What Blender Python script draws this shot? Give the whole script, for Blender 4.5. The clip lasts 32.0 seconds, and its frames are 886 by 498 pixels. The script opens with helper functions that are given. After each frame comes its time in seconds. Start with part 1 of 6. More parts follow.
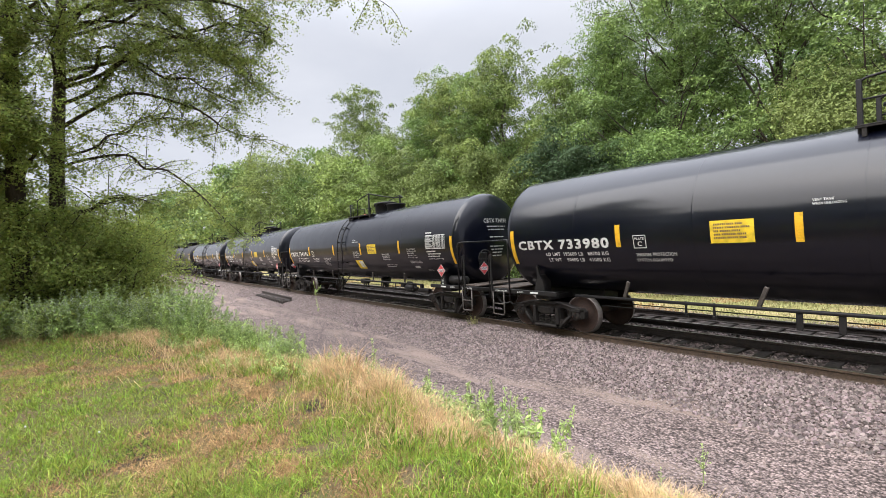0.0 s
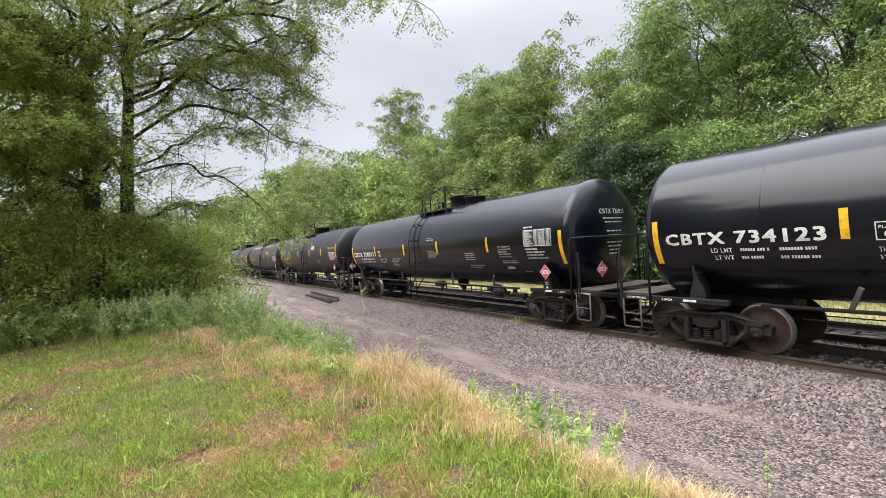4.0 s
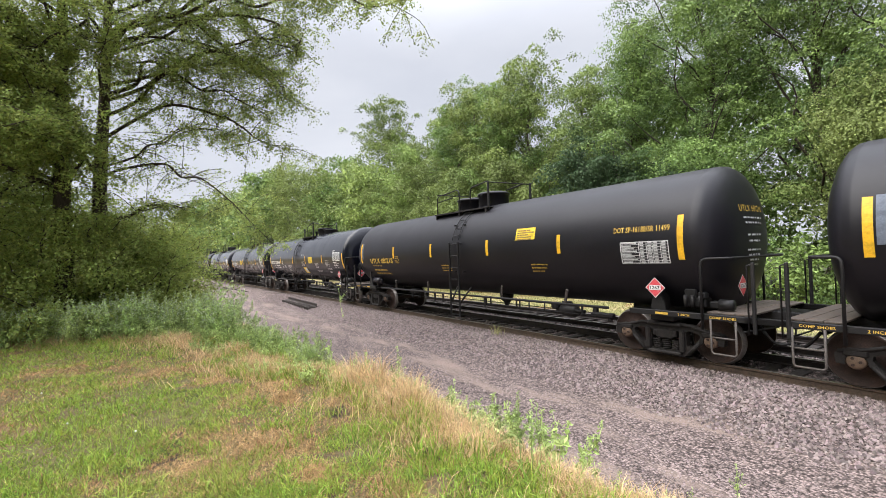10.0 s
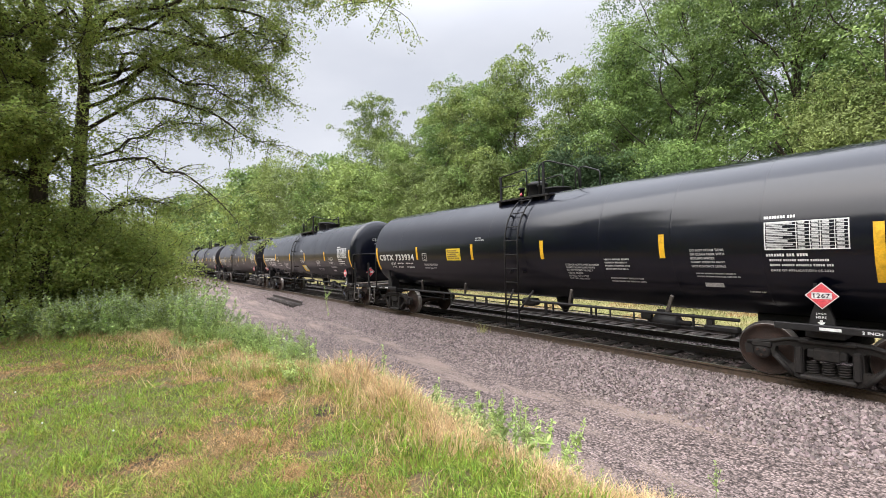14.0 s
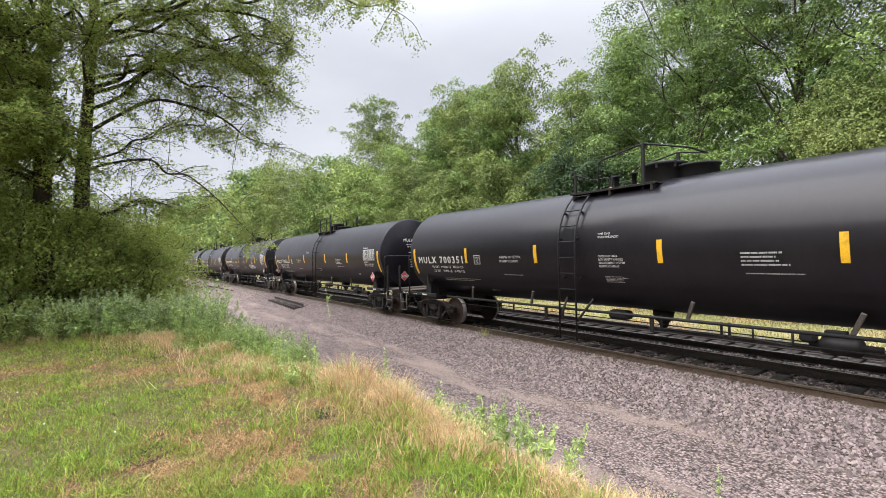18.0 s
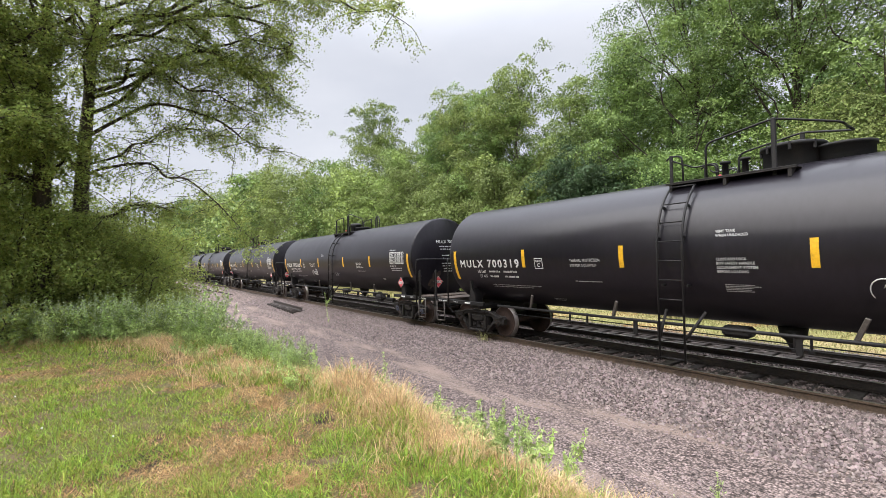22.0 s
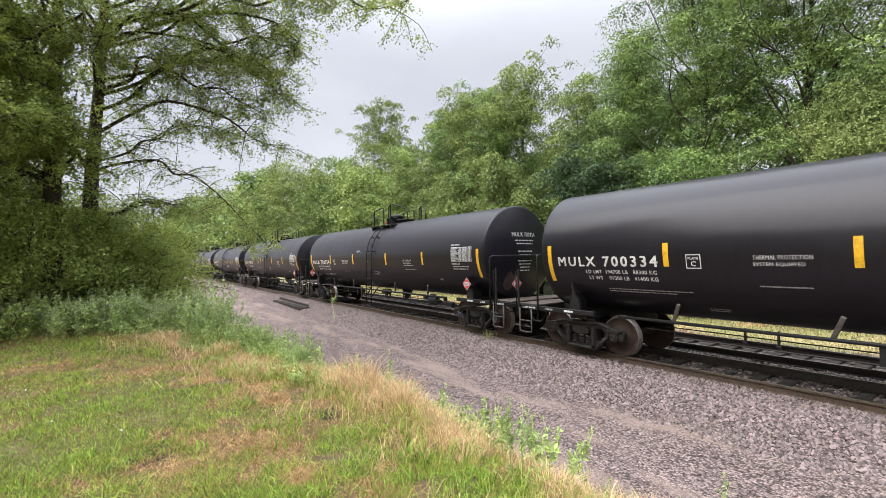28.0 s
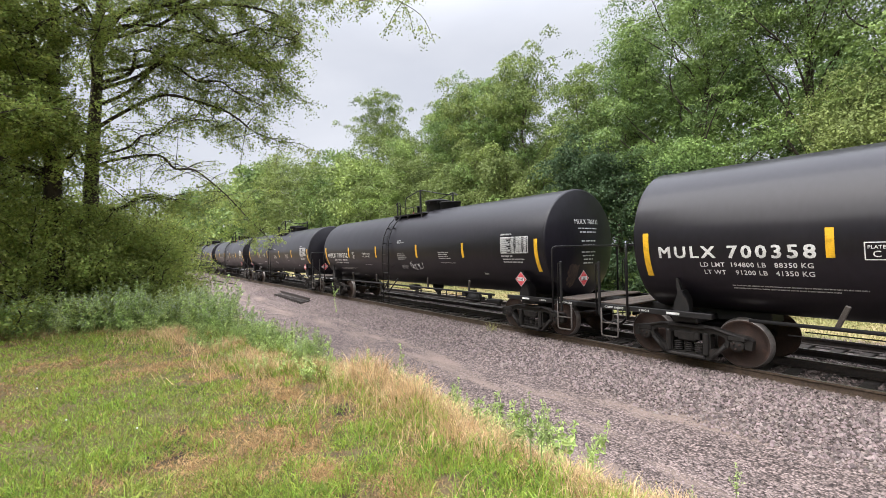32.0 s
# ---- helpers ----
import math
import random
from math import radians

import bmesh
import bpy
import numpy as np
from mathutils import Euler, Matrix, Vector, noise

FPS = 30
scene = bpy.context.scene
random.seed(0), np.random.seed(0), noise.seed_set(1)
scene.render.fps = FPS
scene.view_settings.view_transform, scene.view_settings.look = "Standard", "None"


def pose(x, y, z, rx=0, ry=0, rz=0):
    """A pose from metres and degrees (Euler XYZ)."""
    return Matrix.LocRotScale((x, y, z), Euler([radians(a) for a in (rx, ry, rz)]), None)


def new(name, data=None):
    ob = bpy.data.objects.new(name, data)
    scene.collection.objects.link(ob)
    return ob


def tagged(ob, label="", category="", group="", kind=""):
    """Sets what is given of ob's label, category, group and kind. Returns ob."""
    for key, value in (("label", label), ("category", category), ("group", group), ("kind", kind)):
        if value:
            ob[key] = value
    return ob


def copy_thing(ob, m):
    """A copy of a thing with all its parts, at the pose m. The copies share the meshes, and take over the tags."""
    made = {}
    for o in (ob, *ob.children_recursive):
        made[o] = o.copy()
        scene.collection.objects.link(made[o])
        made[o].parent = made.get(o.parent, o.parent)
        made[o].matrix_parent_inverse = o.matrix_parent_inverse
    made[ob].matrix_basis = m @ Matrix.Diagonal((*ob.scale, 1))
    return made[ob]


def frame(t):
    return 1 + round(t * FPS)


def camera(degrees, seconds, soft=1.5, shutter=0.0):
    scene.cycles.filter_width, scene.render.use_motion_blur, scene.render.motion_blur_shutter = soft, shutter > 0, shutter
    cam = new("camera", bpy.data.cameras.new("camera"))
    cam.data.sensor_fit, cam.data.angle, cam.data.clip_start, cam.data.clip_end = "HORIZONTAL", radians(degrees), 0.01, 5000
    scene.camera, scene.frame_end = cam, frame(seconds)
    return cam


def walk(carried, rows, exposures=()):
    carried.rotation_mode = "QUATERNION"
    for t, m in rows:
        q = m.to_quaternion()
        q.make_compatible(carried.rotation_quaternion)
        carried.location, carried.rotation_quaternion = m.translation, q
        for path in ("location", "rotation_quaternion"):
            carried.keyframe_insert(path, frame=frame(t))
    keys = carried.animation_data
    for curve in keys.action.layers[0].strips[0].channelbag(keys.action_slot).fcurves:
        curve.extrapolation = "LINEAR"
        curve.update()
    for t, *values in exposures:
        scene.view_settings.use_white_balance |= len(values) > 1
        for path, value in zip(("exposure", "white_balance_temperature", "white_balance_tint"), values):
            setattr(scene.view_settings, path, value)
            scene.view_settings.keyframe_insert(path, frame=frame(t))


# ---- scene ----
# camera: held by hand beside the track, z = 0 is the top of the rails, the train runs towards +x
cam = camera(90.14, 32.0, soft=0.7)
PATH = [
    (0, 0.007, 0.044, 2.302, 89.60, 2.70, 52.44),
    (0.5, 0.024, 0.055, 2.310, 89.72, 3.07, 54.10),
    (1, 0.028, 0.046, 2.306, 89.87, 3.15, 55.51),
    (1.5, 0.020, 0.027, 2.301, 89.86, 3.08, 56.55),
    (2, 0.014, 0.018, 2.301, 89.78, 3.14, 57.29),
    (2.5, 0.016, 0.023, 2.303, 89.77, 3.20, 57.68),
    (3, 0.015, 0.029, 2.305, 89.71, 3.27, 57.82),
    (3.5, 0.009, 0.027, 2.306, 89.68, 3.31, 57.91),
    (5.5, 0.012, 0.001, 2.318, 91.19, 2.93, 58.28),
    (6, 0.014, 0.001, 2.320, 91.23, 2.80, 58.51),
    (6.5, 0.015, -0.001, 2.321, 91.18, 2.75, 58.59),
    (7, 0.016, -0.005, 2.322, 91.09, 2.65, 58.44),
    (7.5, 0.012, 0.001, 2.319, 91.09, 2.51, 58.07),
    (8, 0.014, -0.004, 2.317, 91.23, 2.40, 57.84),
    (8.5, 0.018, -0.015, 2.318, 91.44, 2.21, 57.71),
    (9, 0.017, -0.026, 2.319, 91.47, 2.01, 57.23),
    (9.5, 0.015, -0.010, 2.318, 91.18, 1.98, 56.34),
    (10, 0.004, 0.004, 2.312, 90.84, 1.98, 55.44),
    (10.5, 0.005, 0.006, 2.315, 90.61, 1.94, 54.80),
    (11, 0.010, 0.005, 2.313, 90.60, 1.88, 54.39),
    (11.5, 0.011, 0.004, 2.317, 90.61, 1.80, 54.10),
    (12, 0.013, 0.005, 2.317, 90.65, 1.73, 53.96),
    (12.5, 0.007, 0.008, 2.314, 90.64, 1.63, 53.90),
    (13, 0.004, 0.003, 2.322, 90.61, 1.48, 53.86),
    (13.5, 0.007, 0.011, 2.317, 90.60, 1.55, 53.87),
    (14, 0.007, 0.017, 2.310, 90.59, 1.55, 53.77),
    (14.5, 0.002, 0.014, 2.308, 90.59, 1.46, 53.63),
    (16.5, 0.001, 0.014, 2.308, 90.69, 1.33, 53.78),
    (17, -0.001, 0.007, 2.310, 90.76, 1.21, 53.84),
    (17.5, -0.005, 0.002, 2.311, 90.88, 1.16, 53.87),
    (18, -0.004, 0.002, 2.315, 90.99, 1.13, 53.93),
    (18.5, -0.005, 0.003, 2.315, 91.10, 1.15, 53.96),
    (19, -0.005, 0.005, 2.316, 91.14, 1.20, 53.98),
    (19.5, -0.002, 0.008, 2.311, 91.16, 1.18, 53.93),
    (20, 0.001, 0.002, 2.317, 91.17, 1.01, 53.88),
    (20.5, -0.006, -0.003, 2.319, 91.22, 0.94, 53.86),
    (21, 0.001, -0.003, 2.314, 91.33, 0.97, 53.90),
    (21.5, 0.003, -0.002, 2.315, 91.44, 1.01, 53.89),
    (22, 0.004, -0.004, 2.318, 91.51, 1.05, 53.82),
    (22.5, -0.004, 0.001, 2.317, 91.60, 1.15, 53.79),
    (23, -0.001, 0.005, 2.312, 91.69, 1.31, 53.64),
    (23.5, -0.001, -0.004, 2.320, 91.78, 1.09, 53.47),
    (24, -0.009, -0.003, 2.313, 91.83, 1.01, 53.51),
    (24.5, -0.011, -0.004, 2.316, 91.84, 0.94, 53.71),
    (25, -0.001, -0.003, 2.315, 91.80, 0.91, 54.06),
    (25.5, 0.001, -0.006, 2.314, 91.83, 0.82, 54.39),
    (27.5, -0.005, -0.008, 2.315, 91.42, 0.68, 54.59),
    (28, -0.003, -0.002, 2.313, 91.26, 0.73, 54.56),
    (28.5, -0.011, -0.003, 2.312, 91.16, 0.67, 54.51),
    (29, -0.011, -0.004, 2.312, 91.08, 0.81, 54.71),
    (29.5, -0.008, -0.010, 2.314, 90.96, 0.98, 55.01),
    (30, -0.003, -0.013, 2.314, 90.81, 0.96, 55.10),
    (30.5, -0.013, -0.020, 2.314, 90.59, 0.75, 54.79),
    (31, -0.053, -0.041, 2.318, 90.41, 0.91, 54.30),
    (31.5, -0.107, -0.091, 2.344, 90.28, 1.17, 54.03),
    (32, -0.103, -0.109, 2.347, 90.17, 1.26, 54.32),
]
walk(cam, [(t, pose(x, y, z, rx, ry, rz)) for t, x, y, z, rx, ry, rz in PATH])

# way of the train along the track, seconds and metres
RUN = [
    (0, -122.99), (0.5, -118.26), (1, -113.53), (1.5, -108.89), (2, -104.31), (2.5, -99.64),
    (3, -94.88), (3.5, -90.11), (5.5, -71.02), (6, -66.24), (6.5, -61.46), (7, -56.69),
    (7.5, -51.89), (8, -47.24), (8.5, -42.57), (9, -37.89), (9.5, -33.26), (10, -28.56),
    (10.5, -23.82), (11, -19.07), (11.5, -14.32), (12, -9.56), (12.5, -4.79), (13, -0.00),
    (13.5, 4.69), (14, 9.47), (14.5, 14.29), (16.5, 33.52), (17, 38.32), (17.5, 43.15),
    (18, 47.90), (18.5, 52.67), (19, 57.42), (19.5, 62.15), (20, 66.93), (20.5, 71.76),
    (21, 76.62), (21.5, 81.49), (22, 86.26), (22.5, 91.04), (23, 95.80), (23.5, 100.60),
    (24, 105.34), (24.5, 110.13), (25, 115.13), (25.5, 120.35), (27.5, 139.92), (28, 144.59),
    (28.5, 149.28), (29, 154.01), (29.5, 158.79), (30, 163.64), (30.5, 168.50), (31, 173.27),
    (31.5, 178.01), (32, 182.79),
]

# ---- light: bright overcast sky, weak wide sun from behind the camera ----
SUN_UP, SUN_ROUND = radians(52), radians(192)
world = bpy.data.worlds.new("sky")
scene.world = world
world.use_nodes = True
wn, wl = world.node_tree.nodes, world.node_tree.links
wn.clear()
w_out = wn.new("ShaderNodeOutputWorld")
w_bg = wn.new("ShaderNodeBackground")
w_sky = wn.new("ShaderNodeTexSky")
w_sky.sky_type, w_sky.sun_disc = "NISHITA", False
w_sky.sun_elevation, w_sky.sun_rotation = SUN_UP, SUN_ROUND
w_sky.air_density, w_sky.dust_density = 1.0, 3.0
w_co = wn.new("ShaderNodeTexCoord")
w_map = wn.new("ShaderNodeMapping")
w_map.inputs["Scale"].default_value = (1.0, 1.0, 2.6)
w_noise = wn.new("ShaderNodeTexNoise")
w_noise.inputs["Scale"].default_value, w_noise.inputs["Detail"].default_value = 2.2, 5.0
w_ramp = wn.new("ShaderNodeValToRGB")
w_ramp.color_ramp.elements[0].position, w_ramp.color_ramp.elements[0].color = 0.3, (7.6, 7.9, 8.85, 1)
w_ramp.color_ramp.elements[1].position, w_ramp.color_ramp.elements[1].color = 0.7, (9.3, 9.5, 10.3, 1)
w_mix = wn.new("ShaderNodeMix")
w_mix.data_type = "RGBA"
w_mix.inputs[0].default_value = 0.86
wl.new(w_co.outputs["Generated"], w_map.inputs["Vector"])
wl.new(w_map.outputs[0], w_noise.inputs["Vector"])
wl.new(w_noise.outputs[0], w_ramp.inputs[0])
wl.new(w_sky.outputs[0], w_mix.inputs[6])
wl.new(w_ramp.outputs[0], w_mix.inputs[7])
wl.new(w_mix.outputs[2], w_bg.inputs["Color"])
# an overcast sky is about three times as bright overhead as at the horizon
w_sep = wn.new("ShaderNodeSeparateXYZ")
w_up = wn.new("ShaderNodeMapRange")
w_up.interpolation_type = "SMOOTHSTEP"
w_up.inputs[1].default_value, w_up.inputs[2].default_value = 0.4, 1.0
w_up.inputs[3].default_value, w_up.inputs[4].default_value = 0.059, 0.32
wl.new(w_co.outputs["Generated"], w_sep.inputs[0])
wl.new(w_sep.outputs[2], w_up.inputs[0])
wl.new(w_up.outputs[0], w_bg.inputs["Strength"])
wl.new(w_bg.outputs[0], w_out.inputs[0])
sun = new("sun", bpy.data.lights.new("sun", "SUN"))
sun.data.energy, sun.data.angle, sun.data.color = 2.35, radians(70), (1.0, 0.96, 0.91)
sun.matrix_world = Matrix.Translation((0, -20, 60)) @ Euler((radians(38), 0, radians(-12))).to_matrix().to_4x4()
scene.view_settings.exposure = 0.75


# ---- materials ----
def mat(name, base, rough=0.7, metal=0.0, spec=0.5, vary=0.15, scale=6.0, fine=60.0, bump=0.0, second=None, second_amount=0.5, coat=0.0, island=0.0, obj=0.0, trans=0.0, stretch=(1, 1, 1), rough_vary=0.1, coat_rough=0.12, coat_ior=1.5):
    """A surface with colour variation at two scales, relief and a second tone in patches."""
    m = bpy.data.materials.new(name)
    m.use_nodes = True
    n, l = m.node_tree.nodes, m.node_tree.links
    b = n["Principled BSDF"]
    co = n.new("ShaderNodeTexCoord")
    mp = n.new("ShaderNodeMapping")
    mp.inputs["Scale"].default_value = stretch
    l.new(co.outputs["Object"], mp.inputs[0])
    big = n.new("ShaderNodeTexNoise")
    big.inputs["Scale"].default_value, big.inputs["Detail"].default_value = scale, 6
    small = n.new("ShaderNodeTexNoise")
    small.inputs["Scale"].default_value, small.inputs["Detail"].default_value = fine, 3
    for x in (big, small):
        l.new(mp.outputs[0], x.inputs["Vector"])
    tone = n.new("ShaderNodeMix")
    tone.data_type = "RGBA"
    tone.inputs[6].default_value = (*base, 1)
    tone.inputs[7].default_value = (*(second or [c * 0.55 for c in base]), 1)
    edge = n.new("ShaderNodeMapRange")
    edge.inputs[1].default_value, edge.inputs[2].default_value = 0.62 - 0.3 * second_amount, 0.78 - 0.2 * second_amount
    edge.inputs[4].default_value = min(1.0, second_amount * 1.4)
    l.new(big.outputs[0], edge.inputs[0])
    l.new(edge.outputs[0], tone.inputs[0])
    val = n.new("ShaderNodeMapRange")
    val.inputs[1].default_value, val.inputs[2].default_value = 0.3, 0.7
    val.inputs[3].default_value, val.inputs[4].default_value = 1 - vary, 1 + vary
    l.new(small.outputs[0], val.inputs[0])
    hsv = n.new("ShaderNodeHueSaturation")
    l.new(tone.outputs[2], hsv.inputs["Color"])
    last = val.outputs[0]
    for amount, node, socket in ((island, "ShaderNodeNewGeometry", "Random Per Island"), (obj, "ShaderNodeObjectInfo", "Random")):
        if amount:
            g = n.new(node)
            r = n.new("ShaderNodeMapRange")
            r.inputs[3].default_value, r.inputs[4].default_value = 1 - amount, 1 + amount
            l.new(g.outputs[socket], r.inputs[0])
            mul = n.new("ShaderNodeMath")
            mul.operation = "MULTIPLY"
            l.new(last, mul.inputs[0])
            l.new(r.outputs[0], mul.inputs[1])
            last = mul.outputs[0]
            if island:
                hue = n.new("ShaderNodeMapRange")
                hue.inputs[3].default_value, hue.inputs[4].default_value = 0.5 - 0.05 * amount, 0.5 + 0.05 * amount
                wn_ = n.new("ShaderNodeTexWhiteNoise")
                wn_.noise_dimensions = "1D"
                l.new(g.outputs[socket], wn_.inputs["W"])
                l.new(wn_.outputs["Value"], hue.inputs[0])
                l.new(hue.outputs[0], hsv.inputs["Hue"])
    l.new(last, hsv.inputs["Value"])
    l.new(hsv.outputs[0], b.inputs["Base Color"])
    rr = n.new("ShaderNodeMapRange")
    rr.inputs[3].default_value, rr.inputs[4].default_value = max(0.03, rough - rough_vary), min(1.0, rough + rough_vary)
    l.new(big.outputs[0], rr.inputs[0])
    l.new(rr.outputs[0], b.inputs["Roughness"])
    b.inputs["Metallic"].default_value = metal
    b.inputs["Specular IOR Level"].default_value = spec
    b.inputs["Coat Weight"].default_value = coat
    b.inputs["Coat Roughness"].default_value = coat_rough
    b.inputs["Coat IOR"].default_value = coat_ior
    if bump:
        bp = n.new("ShaderNodeBump")
        bp.inputs["Strength"].default_value, bp.inputs["Distance"].default_value = 0.6, bump
        l.new(small.outputs[0], bp.inputs["Height"])
        l.new(bp.outputs[0], b.inputs["Normal"])
    if trans:
        o = n["Material Output"]
        tr = n.new("ShaderNodeBsdfTranslucent")
        l.new(hsv.outputs[0], tr.inputs["Color"])
        mx = n.new("ShaderNodeMixShader")
        mx.inputs[0].default_value = trans
        l.new(b.outputs[0], mx.inputs[1])
        l.new(tr.outputs[0], mx.inputs[2])
        l.new(mx.outputs[0], o.inputs[0])
    return m


GLOSS_BLACK = mat("gloss_black_paint", (0.0016, 0.0024, 0.0072), 0.42, spec=0.12, vary=0.12, scale=1.2, fine=9, second=(0.003, 0.004, 0.01), second_amount=0.35, rough_vary=0.1, coat=0.8, coat_rough=0.13, coat_ior=1.46)
MATT_BLACK = mat("matt_black_paint", (0.0066, 0.0058, 0.0085), 0.46, spec=0.3, vary=0.15, scale=0.9, fine=14, second=(0.0105, 0.0092, 0.0118), second_amount=0.5, coat=0.08, coat_rough=0.3)
DARK_GREY = mat("weathered_grey_paint", (0.0088, 0.0074, 0.0112), 0.46, spec=0.18, coat=0.4, coat_rough=0.2, vary=0.14, scale=0.8, fine=12, second=(0.013, 0.011, 0.015), second_amount=0.5, stretch=(1, 1, 0.35))
FRAME_BLACK = mat("grimy_black_steel", (0.0085, 0.008, 0.0084), 0.58, spec=0.35, vary=0.3, scale=5, fine=50, second=(0.024, 0.019, 0.017), second_amount=0.35, bump=0.002)
TRUCK_STEEL = mat("dusty_cast_steel", (0.016, 0.014, 0.0132), 0.7, spec=0.3, vary=0.35, scale=7, fine=50, second=(0.038, 0.031, 0.027), second_amount=0.45, bump=0.003)
WHEEL_RUST = mat("brown_wheel_steel", (0.038, 0.025, 0.021), 0.75, spec=0.25, vary=0.35, scale=8, fine=60, second=(0.06, 0.035, 0.027), second_amount=0.5)
TREAD = mat("worn_tread", (0.22, 0.2, 0.19), 0.45, metal=0.7, vary=0.2, scale=9)
CAP_BLUE = mat("blue_bearing_cap", (0.075, 0.09, 0.14), 0.55, vary=0.25, scale=30, second=(0.06, 0.06, 0.07))
CAP_BROWN = mat("brown_bearing_cap", (0.14, 0.09, 0.06), 0.6, vary=0.2, scale=30)
YELLOW = mat("yellow_reflective_strip", (0.75, 0.42, 0.02), 0.45, vary=0.12, scale=9, fine=40)
YELLOW_SIGN = mat("yellow_enamel_sign", (0.78, 0.55, 0.03), 0.5, vary=0.1, scale=6)
PALE_SIGN = mat("faded_cream_sign", (0.66, 0.58, 0.36), 0.55, vary=0.15, scale=6)
WHITE = mat("white_stencil_paint", (0.66, 0.66, 0.65), 0.6, vary=0.22, scale=5, fine=40)
GOLD = mat("amber_stencil_paint", (0.62, 0.39, 0.06), 0.6, vary=0.22, scale=5, fine=40)
PRINT = mat("thin_white_print", (0.46, 0.46, 0.46), 0.6, vary=0.3, scale=14, fine=60)
TAPE = mat("grey_blue_tape", (0.12, 0.14, 0.18), 0.6, vary=0.2, scale=8)
RED = mat("red_placard_enamel", (0.56, 0.06, 0.075), 0.45, vary=0.25, scale=14, second=(0.66, 0.26, 0.26), second_amount=0.35)
RUST = mat("rust_primer_patch", (0.27, 0.155, 0.13), 0.75, vary=0.3, scale=4, second=(0.12, 0.075, 0.066), second_amount=0.6, stretch=(0.4, 1, 2))
STEP_STEEL = mat("dusty_step_steel", (0.075, 0.064, 0.056), 0.65, vary=0.3, scale=9, second=(0.035, 0.03, 0.027), second_amount=0.5)
SCRAPE = mat("brown_rust_stain", (0.045, 0.027, 0.018), 0.8, vary=0.4, scale=5, fine=30, second=(0.016, 0.012, 0.011), second_amount=0.6)
PLANK = mat("grey_walkway_steel", (0.075, 0.06, 0.05), 0.7, vary=0.3, scale=6, second=(0.12, 0.08, 0.06), second_amount=0.5)
RAIL_RUST = mat("rusty_rail_side", (0.08, 0.054, 0.036), 0.8, vary=0.3, scale=7, fine=40, second=(0.045, 0.032, 0.025), second_amount=0.5, bump=0.002)
RAIL_DARK = mat("dark_rail_steel", (0.026, 0.02, 0.018), 0.7, vary=0.3, scale=7, fine=40, second=(0.05, 0.034, 0.026))
RAIL_TOP = mat("polished_rail_head", (0.3, 0.28, 0.26), 0.4, metal=0.8, vary=0.15, scale=3, stretch=(0.2, 3, 1))
TIE = mat("weathered_timber_sleeper", (0.026, 0.02, 0.017), 0.85, vary=0.35, scale=5, fine=40, second=(0.048, 0.039, 0.033), bump=0.006, stretch=(3, 0.4, 1))
STONE = mat("crushed_pink_grey_stone", (0.212, 0.168, 0.16), 0.85, vary=0.15, scale=9, fine=70, second=(0.12, 0.095, 0.088), island=0.62)
# LEAF_FAR and LEAF_DARK: the dark second tone paints in shadow among the leaves
LEAF_FAR = mat("fresh_green_leaves", (0.27, 0.345, 0.098), 0.55, vary=0.25, scale=0.5, fine=1.8, second=(0.1, 0.15, 0.058), second_amount=0.56, island=0.36, obj=0.2, trans=0.16, spec=0.2)
LEAF_DARK = mat("deep_green_leaves", (0.215, 0.31, 0.088), 0.5, vary=0.25, scale=0.55, fine=1.8, second=(0.062, 0.115, 0.046), second_amount=0.6, island=0.36, obj=0.12, trans=0.16, spec=0.2)
LEAF_OLIVE = mat("light_olive_leaves", (0.215, 0.27, 0.085), 0.55, vary=0.22, scale=0.6, fine=1.8, second=(0.12, 0.165, 0.06), second_amount=0.5, island=0.34, obj=0.1, trans=0.16, spec=0.2)
# leaf colour lowered to paint in the shade of the hollow before the maples
LEAF_DEEP = mat("shade_toned_evergreen_leaves", (0.075, 0.125, 0.055), 0.5, vary=0.25, scale=0.6, fine=1.8, second=(0.035, 0.06, 0.03), second_amount=0.55, island=0.34, trans=0.12, spec=0.2)
LEAF_NEAR = mat("olive_green_leaves", (0.31, 0.37, 0.1), 0.5, vary=0.2, scale=0.6, fine=2.5, second=(0.21, 0.265, 0.075), second_amount=0.5, island=0.42, trans=0.5, spec=0.2)
LEAF_WEED = mat("grey_green_weed_leaves", (0.4, 0.5, 0.185), 0.6, vary=0.2, scale=1.6, fine=9, second=(0.24, 0.33, 0.11), island=0.45, obj=0.28, trans=0.4, spec=0.2)
WEED_TIP = mat("pale_weed_buds", (0.5, 0.55, 0.4), 0.7, vary=0.2, scale=5, fine=30, island=0.3, trans=0.3)
BARK = mat("rough_dark_bark", (0.05, 0.038, 0.028), 0.9, vary=0.4, scale=4, fine=30, second=(0.085, 0.065, 0.05), bump=0.02, stretch=(2, 2, 0.4))
BARK_PALE = mat("grey_brown_bark", (0.11, 0.09, 0.07), 0.9, vary=0.3, scale=4, fine=30, bump=0.015, stretch=(2, 2, 0.4))
GRASS = mat("mown_grass_blades", (0.245, 0.345, 0.055), 0.6, vary=0.15, scale=0.7, fine=5, second=(0.3, 0.35, 0.075), second_amount=0.5, island=0.55, trans=0.35, spec=0.2)
STRAW = mat("dry_straw_grass", (0.62, 0.45, 0.25), 0.7, vary=0.2, scale=2.2, fine=8, second=(0.42, 0.27, 0.12), second_amount=0.5, island=0.35, trans=0.25, spec=0.2)
HAY = mat("matted_dry_grass", (0.4, 0.26, 0.12), 0.8, vary=0.2, scale=1.2, fine=8, second=(0.22, 0.135, 0.065), island=0.5, trans=0.15, spec=0.2)
